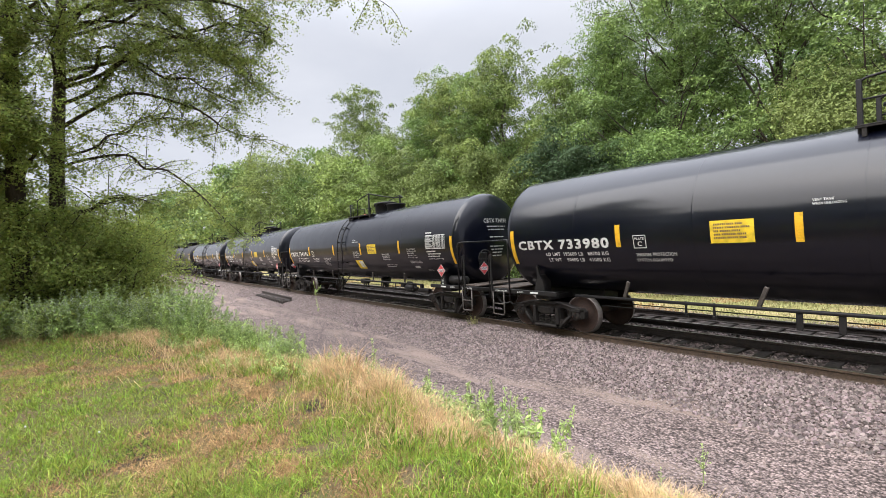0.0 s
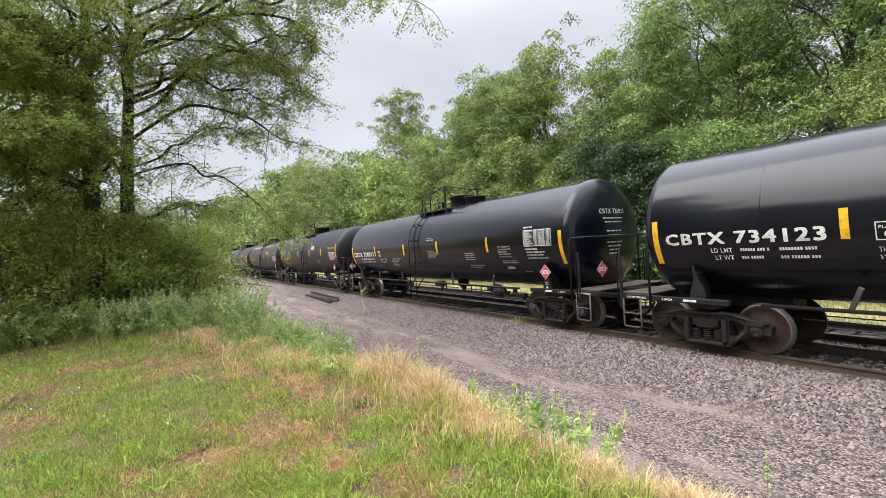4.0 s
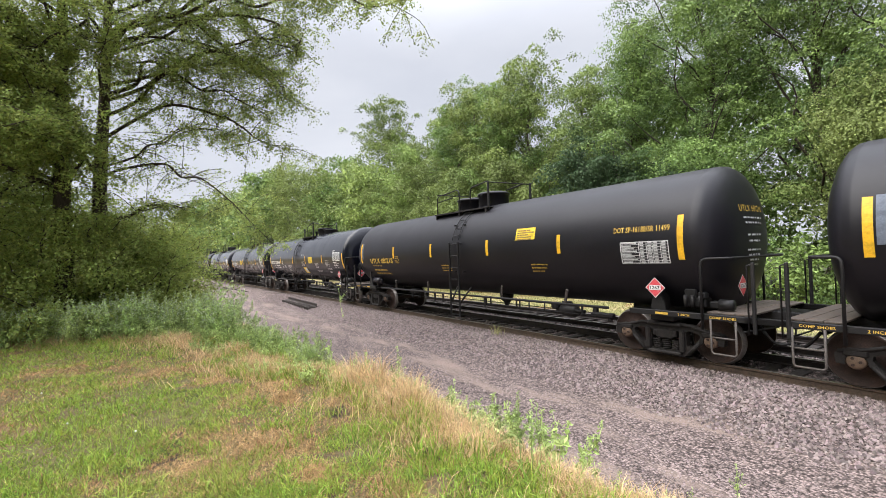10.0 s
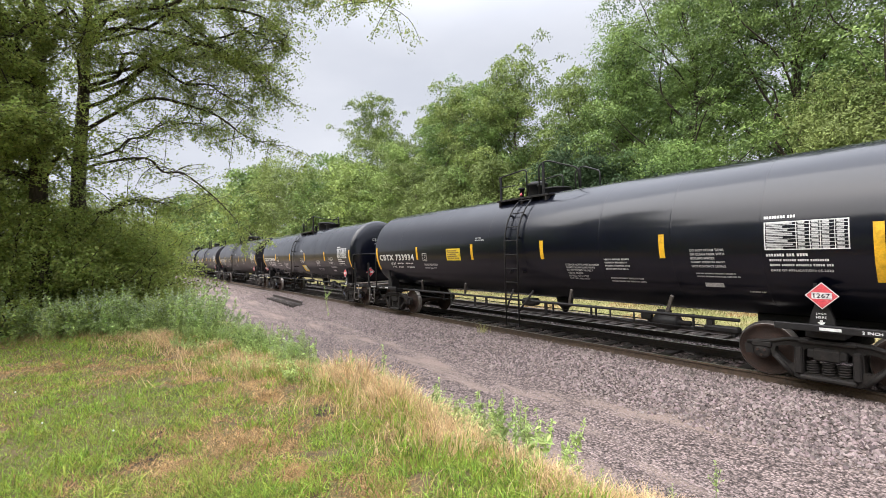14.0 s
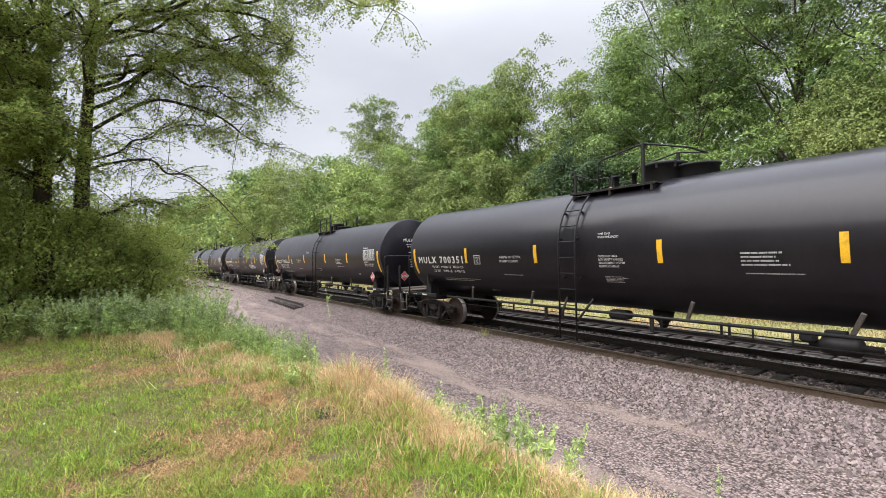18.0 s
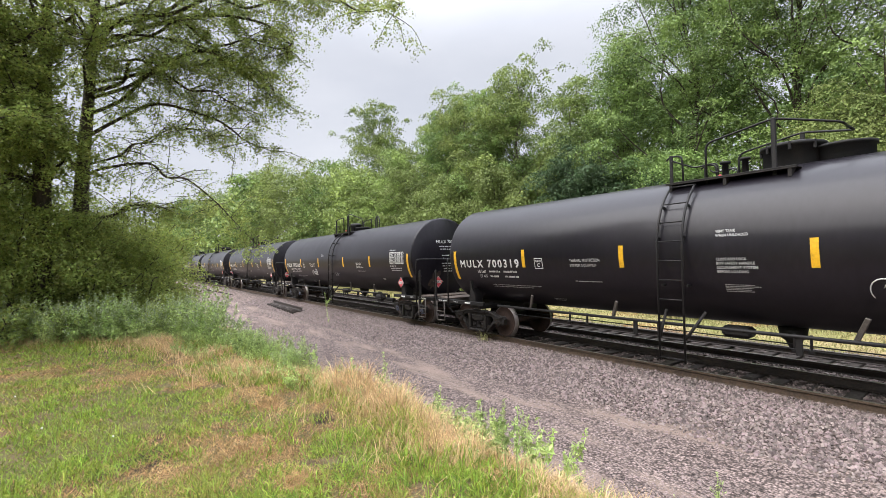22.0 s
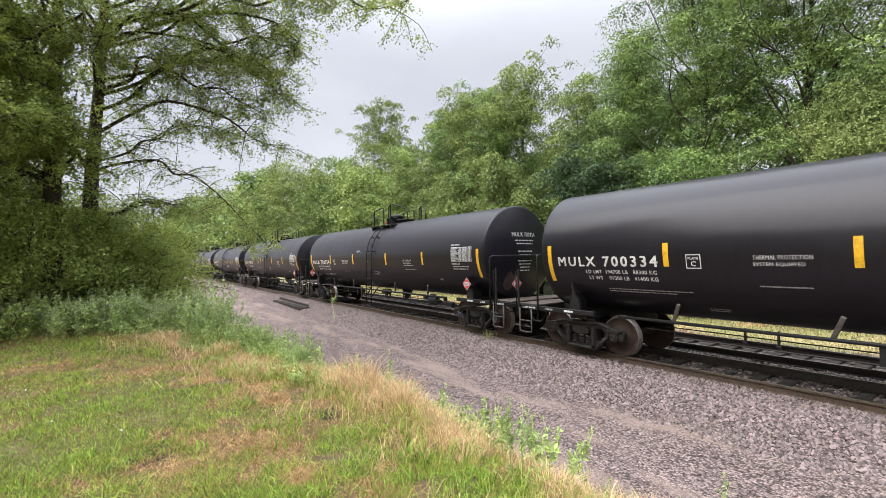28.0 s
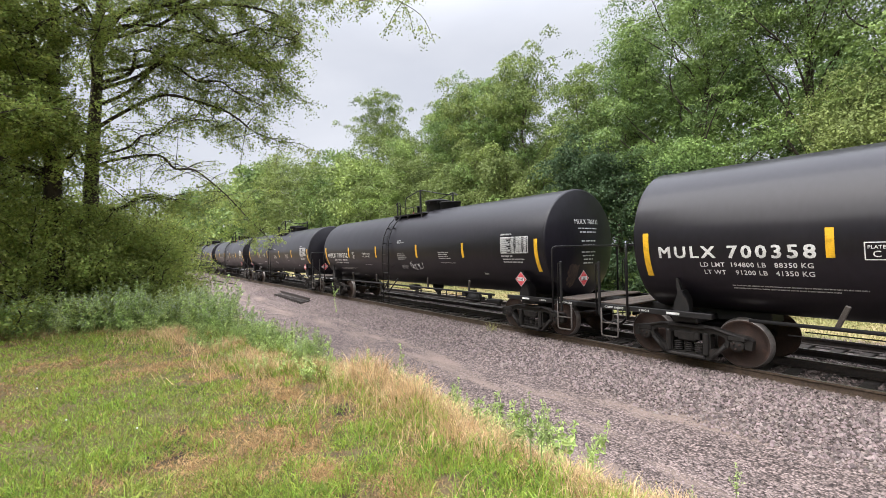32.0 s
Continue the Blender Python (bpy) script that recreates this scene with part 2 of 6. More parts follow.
MEADOW = mat("yellow_green_meadow_grass", (0.36, 0.36, 0.16), 0.7, vary=0.2, scale=0.5, fine=4, second=(0.42, 0.36, 0.19), island=0.3, trans=0.3, spec=0.2)
PETAL = mat("white_clover_flower", (0.75, 0.75, 0.7), 0.7)


def ground_material():
    """Lawn, bank, gravel road, ballast and far meadow laid side by side across the track's line."""
    m = bpy.data.materials.new("ground_cover")
    m.use_nodes = True
    n, l = m.node_tree.nodes, m.node_tree.links
    b = n["Principled BSDF"]
    co = n.new("ShaderNodeTexCoord")
    sep = n.new("ShaderNodeSeparateXYZ")
    l.new(co.outputs["Object"], sep.inputs[0])

    def noise_at(scale, detail=5, stretch=(1, 1, 1)):
        mp = n.new("ShaderNodeMapping")
        mp.inputs["Scale"].default_value = stretch
        l.new(co.outputs["Object"], mp.inputs[0])
        x = n.new("ShaderNodeTexNoise")
        x.inputs["Scale"].default_value, x.inputs["Detail"].default_value = scale, detail
        l.new(mp.outputs[0], x.inputs["Vector"])
        return x.outputs[0]

    def math_(op, a, c):
        x = n.new("ShaderNodeMath")
        x.operation = op
        for i, v in enumerate((a, c)):
            if isinstance(v, (int, float)):
                x.inputs[i].default_value = v
            else:
                l.new(v, x.inputs[i])
        return x.outputs[0]

    def rng(v, lo, hi, a=0.0, c=1.0):
        x = n.new("ShaderNodeMapRange")
        x.interpolation_type = "SMOOTHSTEP"
        for i, k in enumerate((lo, hi, a, c)):
            x.inputs[i + 1].default_value = k
        l.new(v, x.inputs[0])
        return x.outputs[0]

    def blend(f, a, c):
        x = n.new("ShaderNodeMix")
        x.data_type = "RGBA"
        l.new(f, x.inputs[0])
        for i, v in ((6, a), (7, c)):
            if isinstance(v, tuple):
                x.inputs[i].default_value = (*v, 1)
            else:
                l.new(v, x.inputs[i])
        return x.outputs[2]

    wob = math_("MULTIPLY", math_("SUBTRACT", noise_at(0.9, 4), 0.5), 1.6)
    y = math_("ADD", sep.outputs[1], wob)
    fine, mid, big = noise_at(55, 4), noise_at(6, 5), noise_at(0.8, 5)
    lawn = blend(rng(mid, 0.35, 0.65), (0.115, 0.105, 0.042), (0.125, 0.09, 0.05))
    lawn = blend(rng(big, 0.55, 0.66), lawn, (0.15, 0.1, 0.052))
    lawn = blend(rng(noise_at(1.7, 3), 0.6, 0.7), lawn, (0.045, 0.033, 0.025))
    straw = blend(rng(mid, 0.35, 0.65), (0.36, 0.25, 0.1), (0.22, 0.17, 0.07))
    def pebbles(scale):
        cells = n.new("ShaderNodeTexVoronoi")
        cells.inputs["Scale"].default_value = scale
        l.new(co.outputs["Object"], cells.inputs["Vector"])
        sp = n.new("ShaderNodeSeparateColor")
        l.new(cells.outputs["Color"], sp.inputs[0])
        # pebble rims go down to 0.3, painting shade into the gaps between them
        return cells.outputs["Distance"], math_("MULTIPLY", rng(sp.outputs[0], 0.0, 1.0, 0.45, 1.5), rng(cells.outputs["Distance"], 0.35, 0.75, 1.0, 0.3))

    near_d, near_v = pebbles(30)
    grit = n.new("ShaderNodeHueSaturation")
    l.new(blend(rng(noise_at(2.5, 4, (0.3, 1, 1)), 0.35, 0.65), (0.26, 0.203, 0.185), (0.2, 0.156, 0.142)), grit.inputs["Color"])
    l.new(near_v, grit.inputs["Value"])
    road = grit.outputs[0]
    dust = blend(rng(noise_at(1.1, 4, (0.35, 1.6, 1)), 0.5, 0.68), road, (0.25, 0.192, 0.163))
    bed = blend(rng(mid, 0.4, 0.6), (0.09, 0.076, 0.07), (0.17, 0.145, 0.136))
    meadow = blend(rng(noise_at(0.5, 5), 0.4, 0.62), (0.3, 0.29, 0.115), (0.42, 0.34, 0.18))
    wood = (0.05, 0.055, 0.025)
    c = blend(rng(y, 1.9, 2.7), lawn, straw)
    c = blend(rng(y, 3.5, 4.0), c, dust)
    c = blend(rng(y, 6.9, 7.6), c, road)
    c = blend(rng(y, 8.6, 9.3), c, bed)
    c = blend(rng(sep.outputs[1], 13.9, 14.3), c, road)
    c = blend(rng(y, 16.0, 17.2), c, meadow)
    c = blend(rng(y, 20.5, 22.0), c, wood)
    tone = n.new("ShaderNodeHueSaturation")
    l.new(c, tone.inputs["Color"])
    l.new(rng(fine, 0.25, 0.75, 0.72, 1.28), tone.inputs["Value"])
    l.new(tone.outputs[0], b.inputs["Base Color"])
    b.inputs["Roughness"].default_value = 0.95
    b.inputs["Specular IOR Level"].default_value = 0.2
    bp = n.new("ShaderNodeBump")
    bp.inputs["Strength"].default_value, bp.inputs["Distance"].default_value = 0.8, 0.03
    l.new(math_("ADD", math_("MULTIPLY", near_d, 0.7), fine), bp.inputs["Height"])
    l.new(bp.outputs[0], b.inputs["Normal"])
    return m


GROUND = ground_material()


# ---- mesh helpers ----
def mesh_of(name, verts, faces, material, smooth=False):
    """A mesh from arrays of points and of equal-sided faces."""
    verts, faces = np.asarray(verts, np.float32), np.asarray(faces, np.int32)
    me = bpy.data.meshes.new(name)
    k = faces.shape[1]
    me.vertices.add(len(verts))
    me.vertices.foreach_set("co", verts.ravel())
    me.loops.add(faces.size)
    me.loops.foreach_set("vertex_index", faces.ravel())
    me.polygons.add(len(faces))
    me.polygons.foreach_set("loop_start", np.arange(0, faces.size, k, dtype=np.int32))
    me.polygons.foreach_set("loop_total", np.full(len(faces), k, np.int32))
    me.polygons.foreach_set("use_smooth", np.full(len(faces), smooth))
    me.update(calc_edges=True)
    for x in material if isinstance(material, (list, tuple)) else [material]:
        me.materials.append(x)
    return me


def empty(name, m=None):
    ob = new(name)
    ob.empty_display_size = 0.2
    if m is not None:
        ob.matrix_basis = m
    return ob


def part(name, bm, material, parent=None, label=""):
    """Links a bmesh, or a finished mesh, as one object under its thing."""
    if isinstance(bm, bpy.types.Mesh):
        me = bm
    else:
        me = bpy.data.meshes.new(name)
        bm.to_mesh(me)
        bm.free()
    if material is not None and not len(me.materials):
        for x in material if isinstance(material, (list, tuple)) else [material]:
            me.materials.append(x)
    ob = new(name, me)
    ob.parent = parent
    return tagged(ob, label)


def add_box(bm, c, s, bevel=0.0, rot=None, index=0):
    m = Matrix.Translation(c) @ (rot.to_matrix().to_4x4() if rot else Matrix()) @ Matrix.Diagonal((*s, 1))
    r = bmesh.ops.create_cube(bm, size=1, matrix=m)
    fs = {f for v in r["verts"] for f in v.link_faces}
    for f in fs:
        f.material_index = index
    if bevel:
        es = {e for f in fs for e in f.edges}
        bmesh.ops.bevel(bm, geom=list(es), offset=bevel, segments=1, profile=0.5, affect="EDGES", material=-1)


def add_tube(bm, pts, r, n=8, index=0, r2=None, cap=True):
    """A round bar bent along its points; r2: the radius at its end."""
    pts = [Vector(p) for p in pts]
    rings, up = [], Vector((0.123, 0.456, 0.88)).normalized()
    for i, p in enumerate(pts):
        a, b = pts[max(0, i - 1)], pts[min(len(pts) - 1, i + 1)]
        d = (b - a).normalized()
        if abs(d.dot(up)) > 0.97:
            up = Vector((0.9, 0.3, 0.1)).normalized()
        u = d.cross(up).normalized()
        v = d.cross(u)
        rr = r if r2 is None else r + (r2 - r) * i / max(1, len(pts) - 1)
        rings.append([bm.verts.new(p + (u * math.cos(t) + v * math.sin(t)) * rr) for t in [2 * math.pi * k / n for k in range(n)]])
        up = -v
    for a, b in zip(rings, rings[1:]):
        for k in range(n):
            f = bm.faces.new((a[k], a[(k + 1) % n], b[(k + 1) % n], b[k]))
            f.smooth, f.material_index = True, index
    if cap:
        for ring in (rings[0][::-1], rings[-1]):
            bm.faces.new(ring).material_index = index


def bend(pts, r, k=4):
    """Rounds the corners of a line of points."""
    pts = [Vector(p) for p in pts]
    out = [pts[0]]
    for a, b, c in zip(pts, pts[1:], pts[2:]):
        p, q = b + (a - b).normalized() * min(r, (a - b).length / 2), b + (c - b).normalized() * min(r, (c - b).length / 2)
        for i in range(k + 1):
            t = i / k
            out.append(p * (1 - t) ** 2 + b * 2 * t * (1 - t) + q * t * t)
    return out + [pts[-1]]


def add_lathe(bm, profile, n=32, m=Matrix(), index=0, smooth=True):
    """A body turned about z from (radius, height) points; a radius of 0 closes it."""
    rings = []
    for r, z in profile:
        if r < 1e-6:
            rings.append([bm.verts.new(m @ Vector((0, 0, z)))])
        else:
            rings.append([bm.verts.new(m @ Vector((r * math.cos(t), r * math.sin(t), z))) for t in [2 * math.pi * k / n for k in range(n)]])
    idx = index if isinstance(index, (list, tuple)) else [index] * (len(rings) - 1)
    for (a, b), mi in zip(zip(rings, rings[1:]), idx):
        for k in range(n):
            j = (k + 1) % n
            vs = ([a[0], b[j], b[k]] if len(a) == 1 else [a[k], a[j], b[0]] if len(b) == 1 else [a[k], a[j], b[j], b[k]])
            f = bm.faces.new(vs)
            f.smooth, f.material_index = smooth, mi


def add_plate(bm, outline, depth, m=Matrix(), holes=()):
    """A flat plate cut to an outline in x, z, with its thickness along y; holes are outlines inside it."""
    loops = [outline, *holes]
    edges = []
    for lp in loops:
        vs = [bm.verts.new(m @ Vector((x, 0, z))) for x, z in lp]
        edges += [bm.edges.new((vs[i], vs[(i + 1) % len(vs)])) for i in range(len(vs))]
    r = bmesh.ops.triangle_fill(bm, edges=edges, use_beauty=True)
    fs = [f for f in r["geom"] if isinstance(f, bmesh.types.BMFace)]
    e = bmesh.ops.extrude_face_region(bm, geom=fs)
    vs = [v for v in e["geom"] if isinstance(v, bmesh.types.BMVert)]
    bmesh.ops.translate(bm, verts=vs, vec=m.to_3x3() @ Vector((0, depth, 0)))


# ---- ground ----
NEAR_RAIL, GAUGE = 9.41, 1.506
TRACK = NEAR_RAIL + GAUGE / 2
SIDING = 12.06


def ease(a, b, x):
    t = np.clip((x - a) / (b - a), 0, 1)
    return t * t * (3 - 2 * t)


def height(x, y):
    """The ground's height: lawn on a low bank, sunken road, ballast shoulder, far meadow."""
    x, y = np.asarray(x, float), np.asarray(y, float)
    wave = 0.05 * np.sin(x * 0.7 + 1.3) + 0.04 * np.sin(x * 1.9 + y * 1.1) + 0.45 * ease(-7.5, -4.5, x)
    lawn = 0.76 + 0.03 * np.sin(x * 0.5 + y * 0.8) + 0.02 * np.sin(x * 1.7 - y * 1.3)
    h = lawn + (-0.43 - lawn) * ease(1.7 + wave, 3.7 + wave, y)
    h = h + 0.02 * np.sin(x * 0.9 + y * 2.1) * ease(3.8, 4.4, y) * (1 - ease(6.4, 7.0, y))
    h = h + (-0.165 + 0.43) * ease(7.0, 8.5, y) - 0.075 * ease(9.4, 9.5, y)
    h = h - 0.2 * ease(14.4, 15.6, y)
    return h + 0.012 * np.sin(x * 5.1 + y * 3.7) * (1 - ease(8, 8.5, y))


def build_ground():
    xs = np.concatenate([np.geomspace(2500, 40, 26) * -1, np.arange(-39, -16, 0.6), np.arange(-16, 3, 0.2), np.arange(3, 20, 1.2), np.geomspace(21, 2500, 22)])
    ys = np.concatenate([np.geomspace(2500, 9, 22) * -1, np.arange(-8, 0, 0.4), np.arange(0, 9.2, 0.15), np.arange(9.2, 16.4, 0.3), np.arange(16.4, 30, 1.0), np.geomspace(31, 2500, 22)])
    gx, gy = np.meshgrid(xs, ys)
    v = np.stack([gx, gy, height(gx, gy)], -1).reshape(-1, 3)
    w = len(xs)
    i = (np.arange(len(ys) - 1)[:, None] * w + np.arange(w - 1)).ravel()
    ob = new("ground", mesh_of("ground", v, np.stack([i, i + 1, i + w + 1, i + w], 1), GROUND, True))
    tagged(ob, "mown lawn bank, gravel road, railway ballast and dry meadow", "ground", kind="structure")


build_ground()


def rail_mesh(length, side, top):
    bm = bmesh.new()
    half = [(0.07, -0.172), (0.07, -0.16), (0.012, -0.14), (0.009, -0.05), (0.036, -0.035), (0.036, -0.006), (0.028, 0.0)]
    prof = [(-y, z) for y, z in half] + [(y, z) for y, z in half[::-1]]
    ends = [[bm.verts.new((x, y, z)) for y, z in prof] for x in (-length / 2, length / 2)]
    k = len(prof)
    for i in range(k):
        f = bm.faces.new((ends[0][i], ends[0][(i + 1) % k], ends[1][(i + 1) % k], ends[1][i]))
        f.material_index = 1 if i == len(half) - 1 else 0
    bm.faces.new(ends[0][::-1])
    bm.faces.new(ends[1])
    bmesh.ops.recalc_face_normals(bm, faces=bm.faces)
    me = bpy.data.meshes.new("rail")
    bm.to_mesh(me)
    bm.free()
    me.materials.append(side)
    me.materials.append(top)
    return me


def build_track():
    main = tagged(empty("railway_track"), "main line of rusty steel rails on timber sleepers", "railway track", kind="structure")
    side = tagged(empty("siding_track"), "dark unused steel rails beside the main line", "railway track", kind="structure")
    near, dark = rail_mesh(420, RAIL_RUST, RAIL_TOP), rail_mesh(420, RAIL_DARK, RAIL_TOP)
    for yy, me, top in ((NEAR_RAIL, near, main), (NEAR_RAIL + GAUGE, dark, main), (SIDING, dark, side), (SIDING + GAUGE, dark, side)):
        r = part("rail", me, None, top)
        r.location = (-150, yy, 0)
    bm = bmesh.new()
    add_box(bm, (0, 0, 0), (0.22, 2.6, 0.16), 0.012)
    tie = bpy.data.meshes.new("sleeper")
    bm.to_mesh(tie)
    bm.free()
    tie.materials.append(TIE)
    bm = bmesh.new()
    add_box(bm, (0, 0, 0), (0.18, 0.34, 0.02), 0.003)
    for sx in (-0.05, 0.05):
        for sy in (-0.1, 0.1):
            add_box(bm, (sx, sy, 0.02), (0.03, 0.035, 0.04), 0.006)
    plate = bpy.data.meshes.new("tie_plate")
    bm.to_mesh(plate)
    bm.free()
    plate.materials.append(RAIL_RUST)
    rnd = random.Random(5)
    for top, yy, n in ((main, TRACK, 130), (side, SIDING + GAUGE / 2, 110)):
        for i in range(n):
            x = 6 - i * 0.54 + rnd.uniform(-0.03, 0.03)
            t = part("sleeper", tie, None, top)
            t.matrix_basis = pose(x, yy + rnd.uniform(-0.05, 0.05), -0.262 + rnd.uniform(-0.012, 0.008), 0, 0, rnd.uniform(-1.5, 1.5))
            if i < 50 and top is main:
                p = part("tie_plate", plate, None, top)
                p.location = (x, NEAR_RAIL, -0.176)


build_track()


# ---- the train: black tank wagons; a wagon's own space has z = 0 on the rails and -y towards the camera ----
SPAN, TANK_R, AXIS = {"C": 17.66, "D": 17.66, "U": 17.66, "M": 18.1}, 1.5, 2.47
SEAM = {"C": 7.64, "D": 7.64, "U": 7.66, "M": 7.76}
DISH = {"C": 0.42, "D": 0.42, "U": 0.5, "M": 0.3}
TRUCK_AT = {"C": 6.82, "D": 6.82, "U": 6.85, "M": 6.9}
STRIPS = {"C": (-4.5, -1.42, 1.34, 4.42), "D": (-4.5, -1.42, 1.34, 4.42), "U": (-4.3, -1.47, 1.66, 4.43), "M": (-4.55, -1.7, 1.58, 4.37)}
END_STRIP = {"C": 7.53, "D": 7.53, "U": 7.45, "M": 7.5}
LADDER = {"C": -0.7, "D": 0.12, "U": -0.14, "M": -0.85}


def on_tank(x, z, lift=0.006):
    """The point of the tank's near side at that length and height."""
    return Vector((x, -math.sqrt((TANK_R + lift) ** 2 - (z - AXIS) ** 2), z))


def paint_bars(bm, rects, lift=0.006, index=0):
    """Painted bars (x0, x1, z0, z1) that follow the round of the tank."""
    for x0, x1, z0, z1 in rects:
        k = max(1, int((z1 - z0) / 0.12))
        rows = [[bm.verts.new(on_tank(x, z0 + (z1 - z0) * i / k, lift)) for x in (x0, x1)] for i in range(k + 1)]
        for a, b in zip(rows, rows[1:]):
            bm.faces.new((a[0], a[1], b[1], b[0])).material_index = index


def flat_text(txt, bold=0.012, space=1.08):
    """The letters as a flat mesh one unit wide and high, in x and y."""
    cu = bpy.data.curves.new("letters", "FONT")
    cu.body, cu.resolution_u, cu.offset, cu.space_character = txt, 2, bold, space
    ob = bpy.data.objects.new("letters", cu)
    me = bpy.data.meshes.new_from_object(ob)
    bpy.data.objects.remove(ob)
    bpy.data.curves.remove(cu)
    return me


def paint_text(bm, txt, x0, x1, z0, z1, bold=0.012, lift=0.007, space=1.08):
    """Stencilled letters that fill the field x0..x1, z0..z1 on the tank's near side."""
    me = flat_text(txt, bold, space)
    t = bmesh.new()
    t.from_mesh(me)
    bpy.data.meshes.remove(me)
    bmesh.ops.triangulate(t, faces=t.faces[:])
    xs, ys = [v.co.x for v in t.verts], [v.co.y for v in t.verts]
    lo, hi, bot, top = min(xs), max(xs), min(ys), max(ys)
    for v in t.verts:
        v.co = Vector((x0 + (v.co.x - lo) / (hi - lo) * (x1 - x0), 0, z0 + (v.co.y - bot) / (top - bot) * (z1 - z0)))
    if z1 - z0 > 0.2:
        for i in (1, 2):
            bmesh.ops.bisect_plane(t, geom=t.verts[:] + t.edges[:] + t.faces[:], plane_co=(0, 0, z0 + (z1 - z0) * i / 3), plane_no=(0, 0, 1))
    for v in t.verts:
        v.co = on_tank(v.co.x, v.co.z, lift)
    tmp = bpy.data.meshes.new("tmp")
    t.to_mesh(tmp)
    t.free()
    bm.from_mesh(tmp)
    bpy.data.meshes.remove(tmp)


def flat_on(bm, txt, x, y, z, wide, tall, side):
    """Letters on an upright plane along the wagon, readable from its near or its far side."""
    me = flat_text(txt, 0.02)
    t = bmesh.new()
    t.from_mesh(me)
    xs, ys = [v.co.x for v in t.verts], [v.co.y for v in t.verts]
    for v in t.verts:
        v.co = (x - side * ((v.co.x - min(xs)) / (max(xs) - min(xs)) - 0.5) * wide, y, z + tall * (v.co.y - min(ys)) / (max(ys) - min(ys)))
    t.to_mesh(me)
    t.free()
    bm.from_mesh(me)
    bpy.data.meshes.remove(me)


def paint_bold(bm, txt, x0, x1, z0, z1, fat=0.012, space=1.08):
    """Heavy stencilled letters: the same letters laid over one another, each a little to one side."""
    for k, (dx, dz) in enumerate(((-1, -0.6), (1, -0.6), (-1, 0.6), (1, 0.6))):
        paint_text(bm, txt, x0 + fat * (1 + dx), x1 - fat * (1 - dx), z0 + fat * (0.6 + dz), z1 - fat * (0.6 - dz), 0.0, 0.007 + 0.0006 * k, space)


def text_lines(rnd, x0, x1, z1, n, h=0.075, gap=0.045):
    """Bars the size of the letters in lines of small writing."""
    out = []
    for i in range(n):
        z, x = z1 - i * (h + gap), x0
        end = x0 + (x1 - x0) * rnd.uniform(0.7, 1.0)
        while x < end:
            for k in range(rnd.randint(3, 8)):
                if x > end:
                    break
                out.append((x, x + 0.6 * h, z - h, z))
                x += 0.82 * h
            x += 0.5 * h
    return out


def table_bars(x0, x1, z0, z1):
    """Frame and ruling of the inspection table; then the dimmer print in its cells."""
    w, h, rows, cols = x1 - x0, z1 - z0, 8, (0.4, 0.56, 0.68, 0.84)
    lines = [(x0, x1, z1 - 0.016, z1), (x0, x1, z0, z0 + 0.016), (x0, x0 + 0.016, z0 + 0.016, z1 - 0.016), (x1 - 0.016, x1, z0 + 0.016, z1 - 0.016)]
    print_ = []
    for i in range(rows):
        z = z0 + h * (i + 0.5) / rows
        if i:
            lines.append((x0 + 0.016, x1 - 0.016, z - h * 0.5 / rows - 0.004, z - h * 0.5 / rows + 0.004))
        print_.append((x0 + 0.03, x0 + w * (0.24 + 0.12 * (i * 5 % 3) / 2), z - 0.013, z + 0.013))
        for c in cols:
            print_.append((x0 + w * (c + 0.025), x0 + w * (c + 0.105), z - 0.015, z + 0.015))
    for c in cols:
        lines.append((x0 + w * c, x0 + w * c + 0.01, z0 + 0.016, z1 - 0.016))
    return lines, print_


def wheelset_mesh(cap):
    bm = bmesh.new()
    m = Matrix.Rotation(radians(90), 4, "X")
    for s in (1, -1):
        mm = Matrix.Diagonal((1, s, 1, 1)) @ m
        # from the inner face outwards
        add_lathe(bm, [(0.0, 0.66), (0.12, 0.66), (0.16, 0.69), (0.36, 0.715), (0.42, 0.69), (0.485, 0.69), (0.485, 0.715), (0.462, 0.73), (0.452, 0.815), (0.44, 0.82), (0.405, 0.82), (0.385, 0.79), (0.2, 0.775), (0.15, 0.81), (0.09, 0.82), (0.09, 0.93), (0.125, 0.94), (0.125, 1.08), (0.11, 1.1), (0.09, 1.115), (0.0, 1.115)], 40, mm,
                  index=[0, 0, 0, 0, 0, 1, 1, 1, 1, 0, 0, 0, 0, 0, 0, 0, 2, 2, 2, 2])
        for k in range(3):
            a = radians(120 * k + 20)
            bmesh.ops.create_cone(bm, cap_ends=True, segments=6, radius1=0.022, radius2=0.022, depth=0.03, matrix=mm @ Matrix.Translation((0.06 * math.cos(a), 0.06 * math.sin(a), 1.128)))
    add_tube(bm, [(0, -0.7, 0), (0, 0.7, 0)], 0.085, 16)
    bmesh.ops.recalc_face_normals(bm, faces=bm.faces)
    me = bpy.data.meshes.new("wheelset")
    bm.to_mesh(me)
    bm.free()
    for x in (WHEEL_RUST, TREAD, cap):
        me.materials.append(x)
    return me


WHEELSETS = {"blue": wheelset_mesh(CAP_BLUE), "brown": wheelset_mesh(CAP_BROWN), "dark": wheelset_mesh(TRUCK_STEEL)}


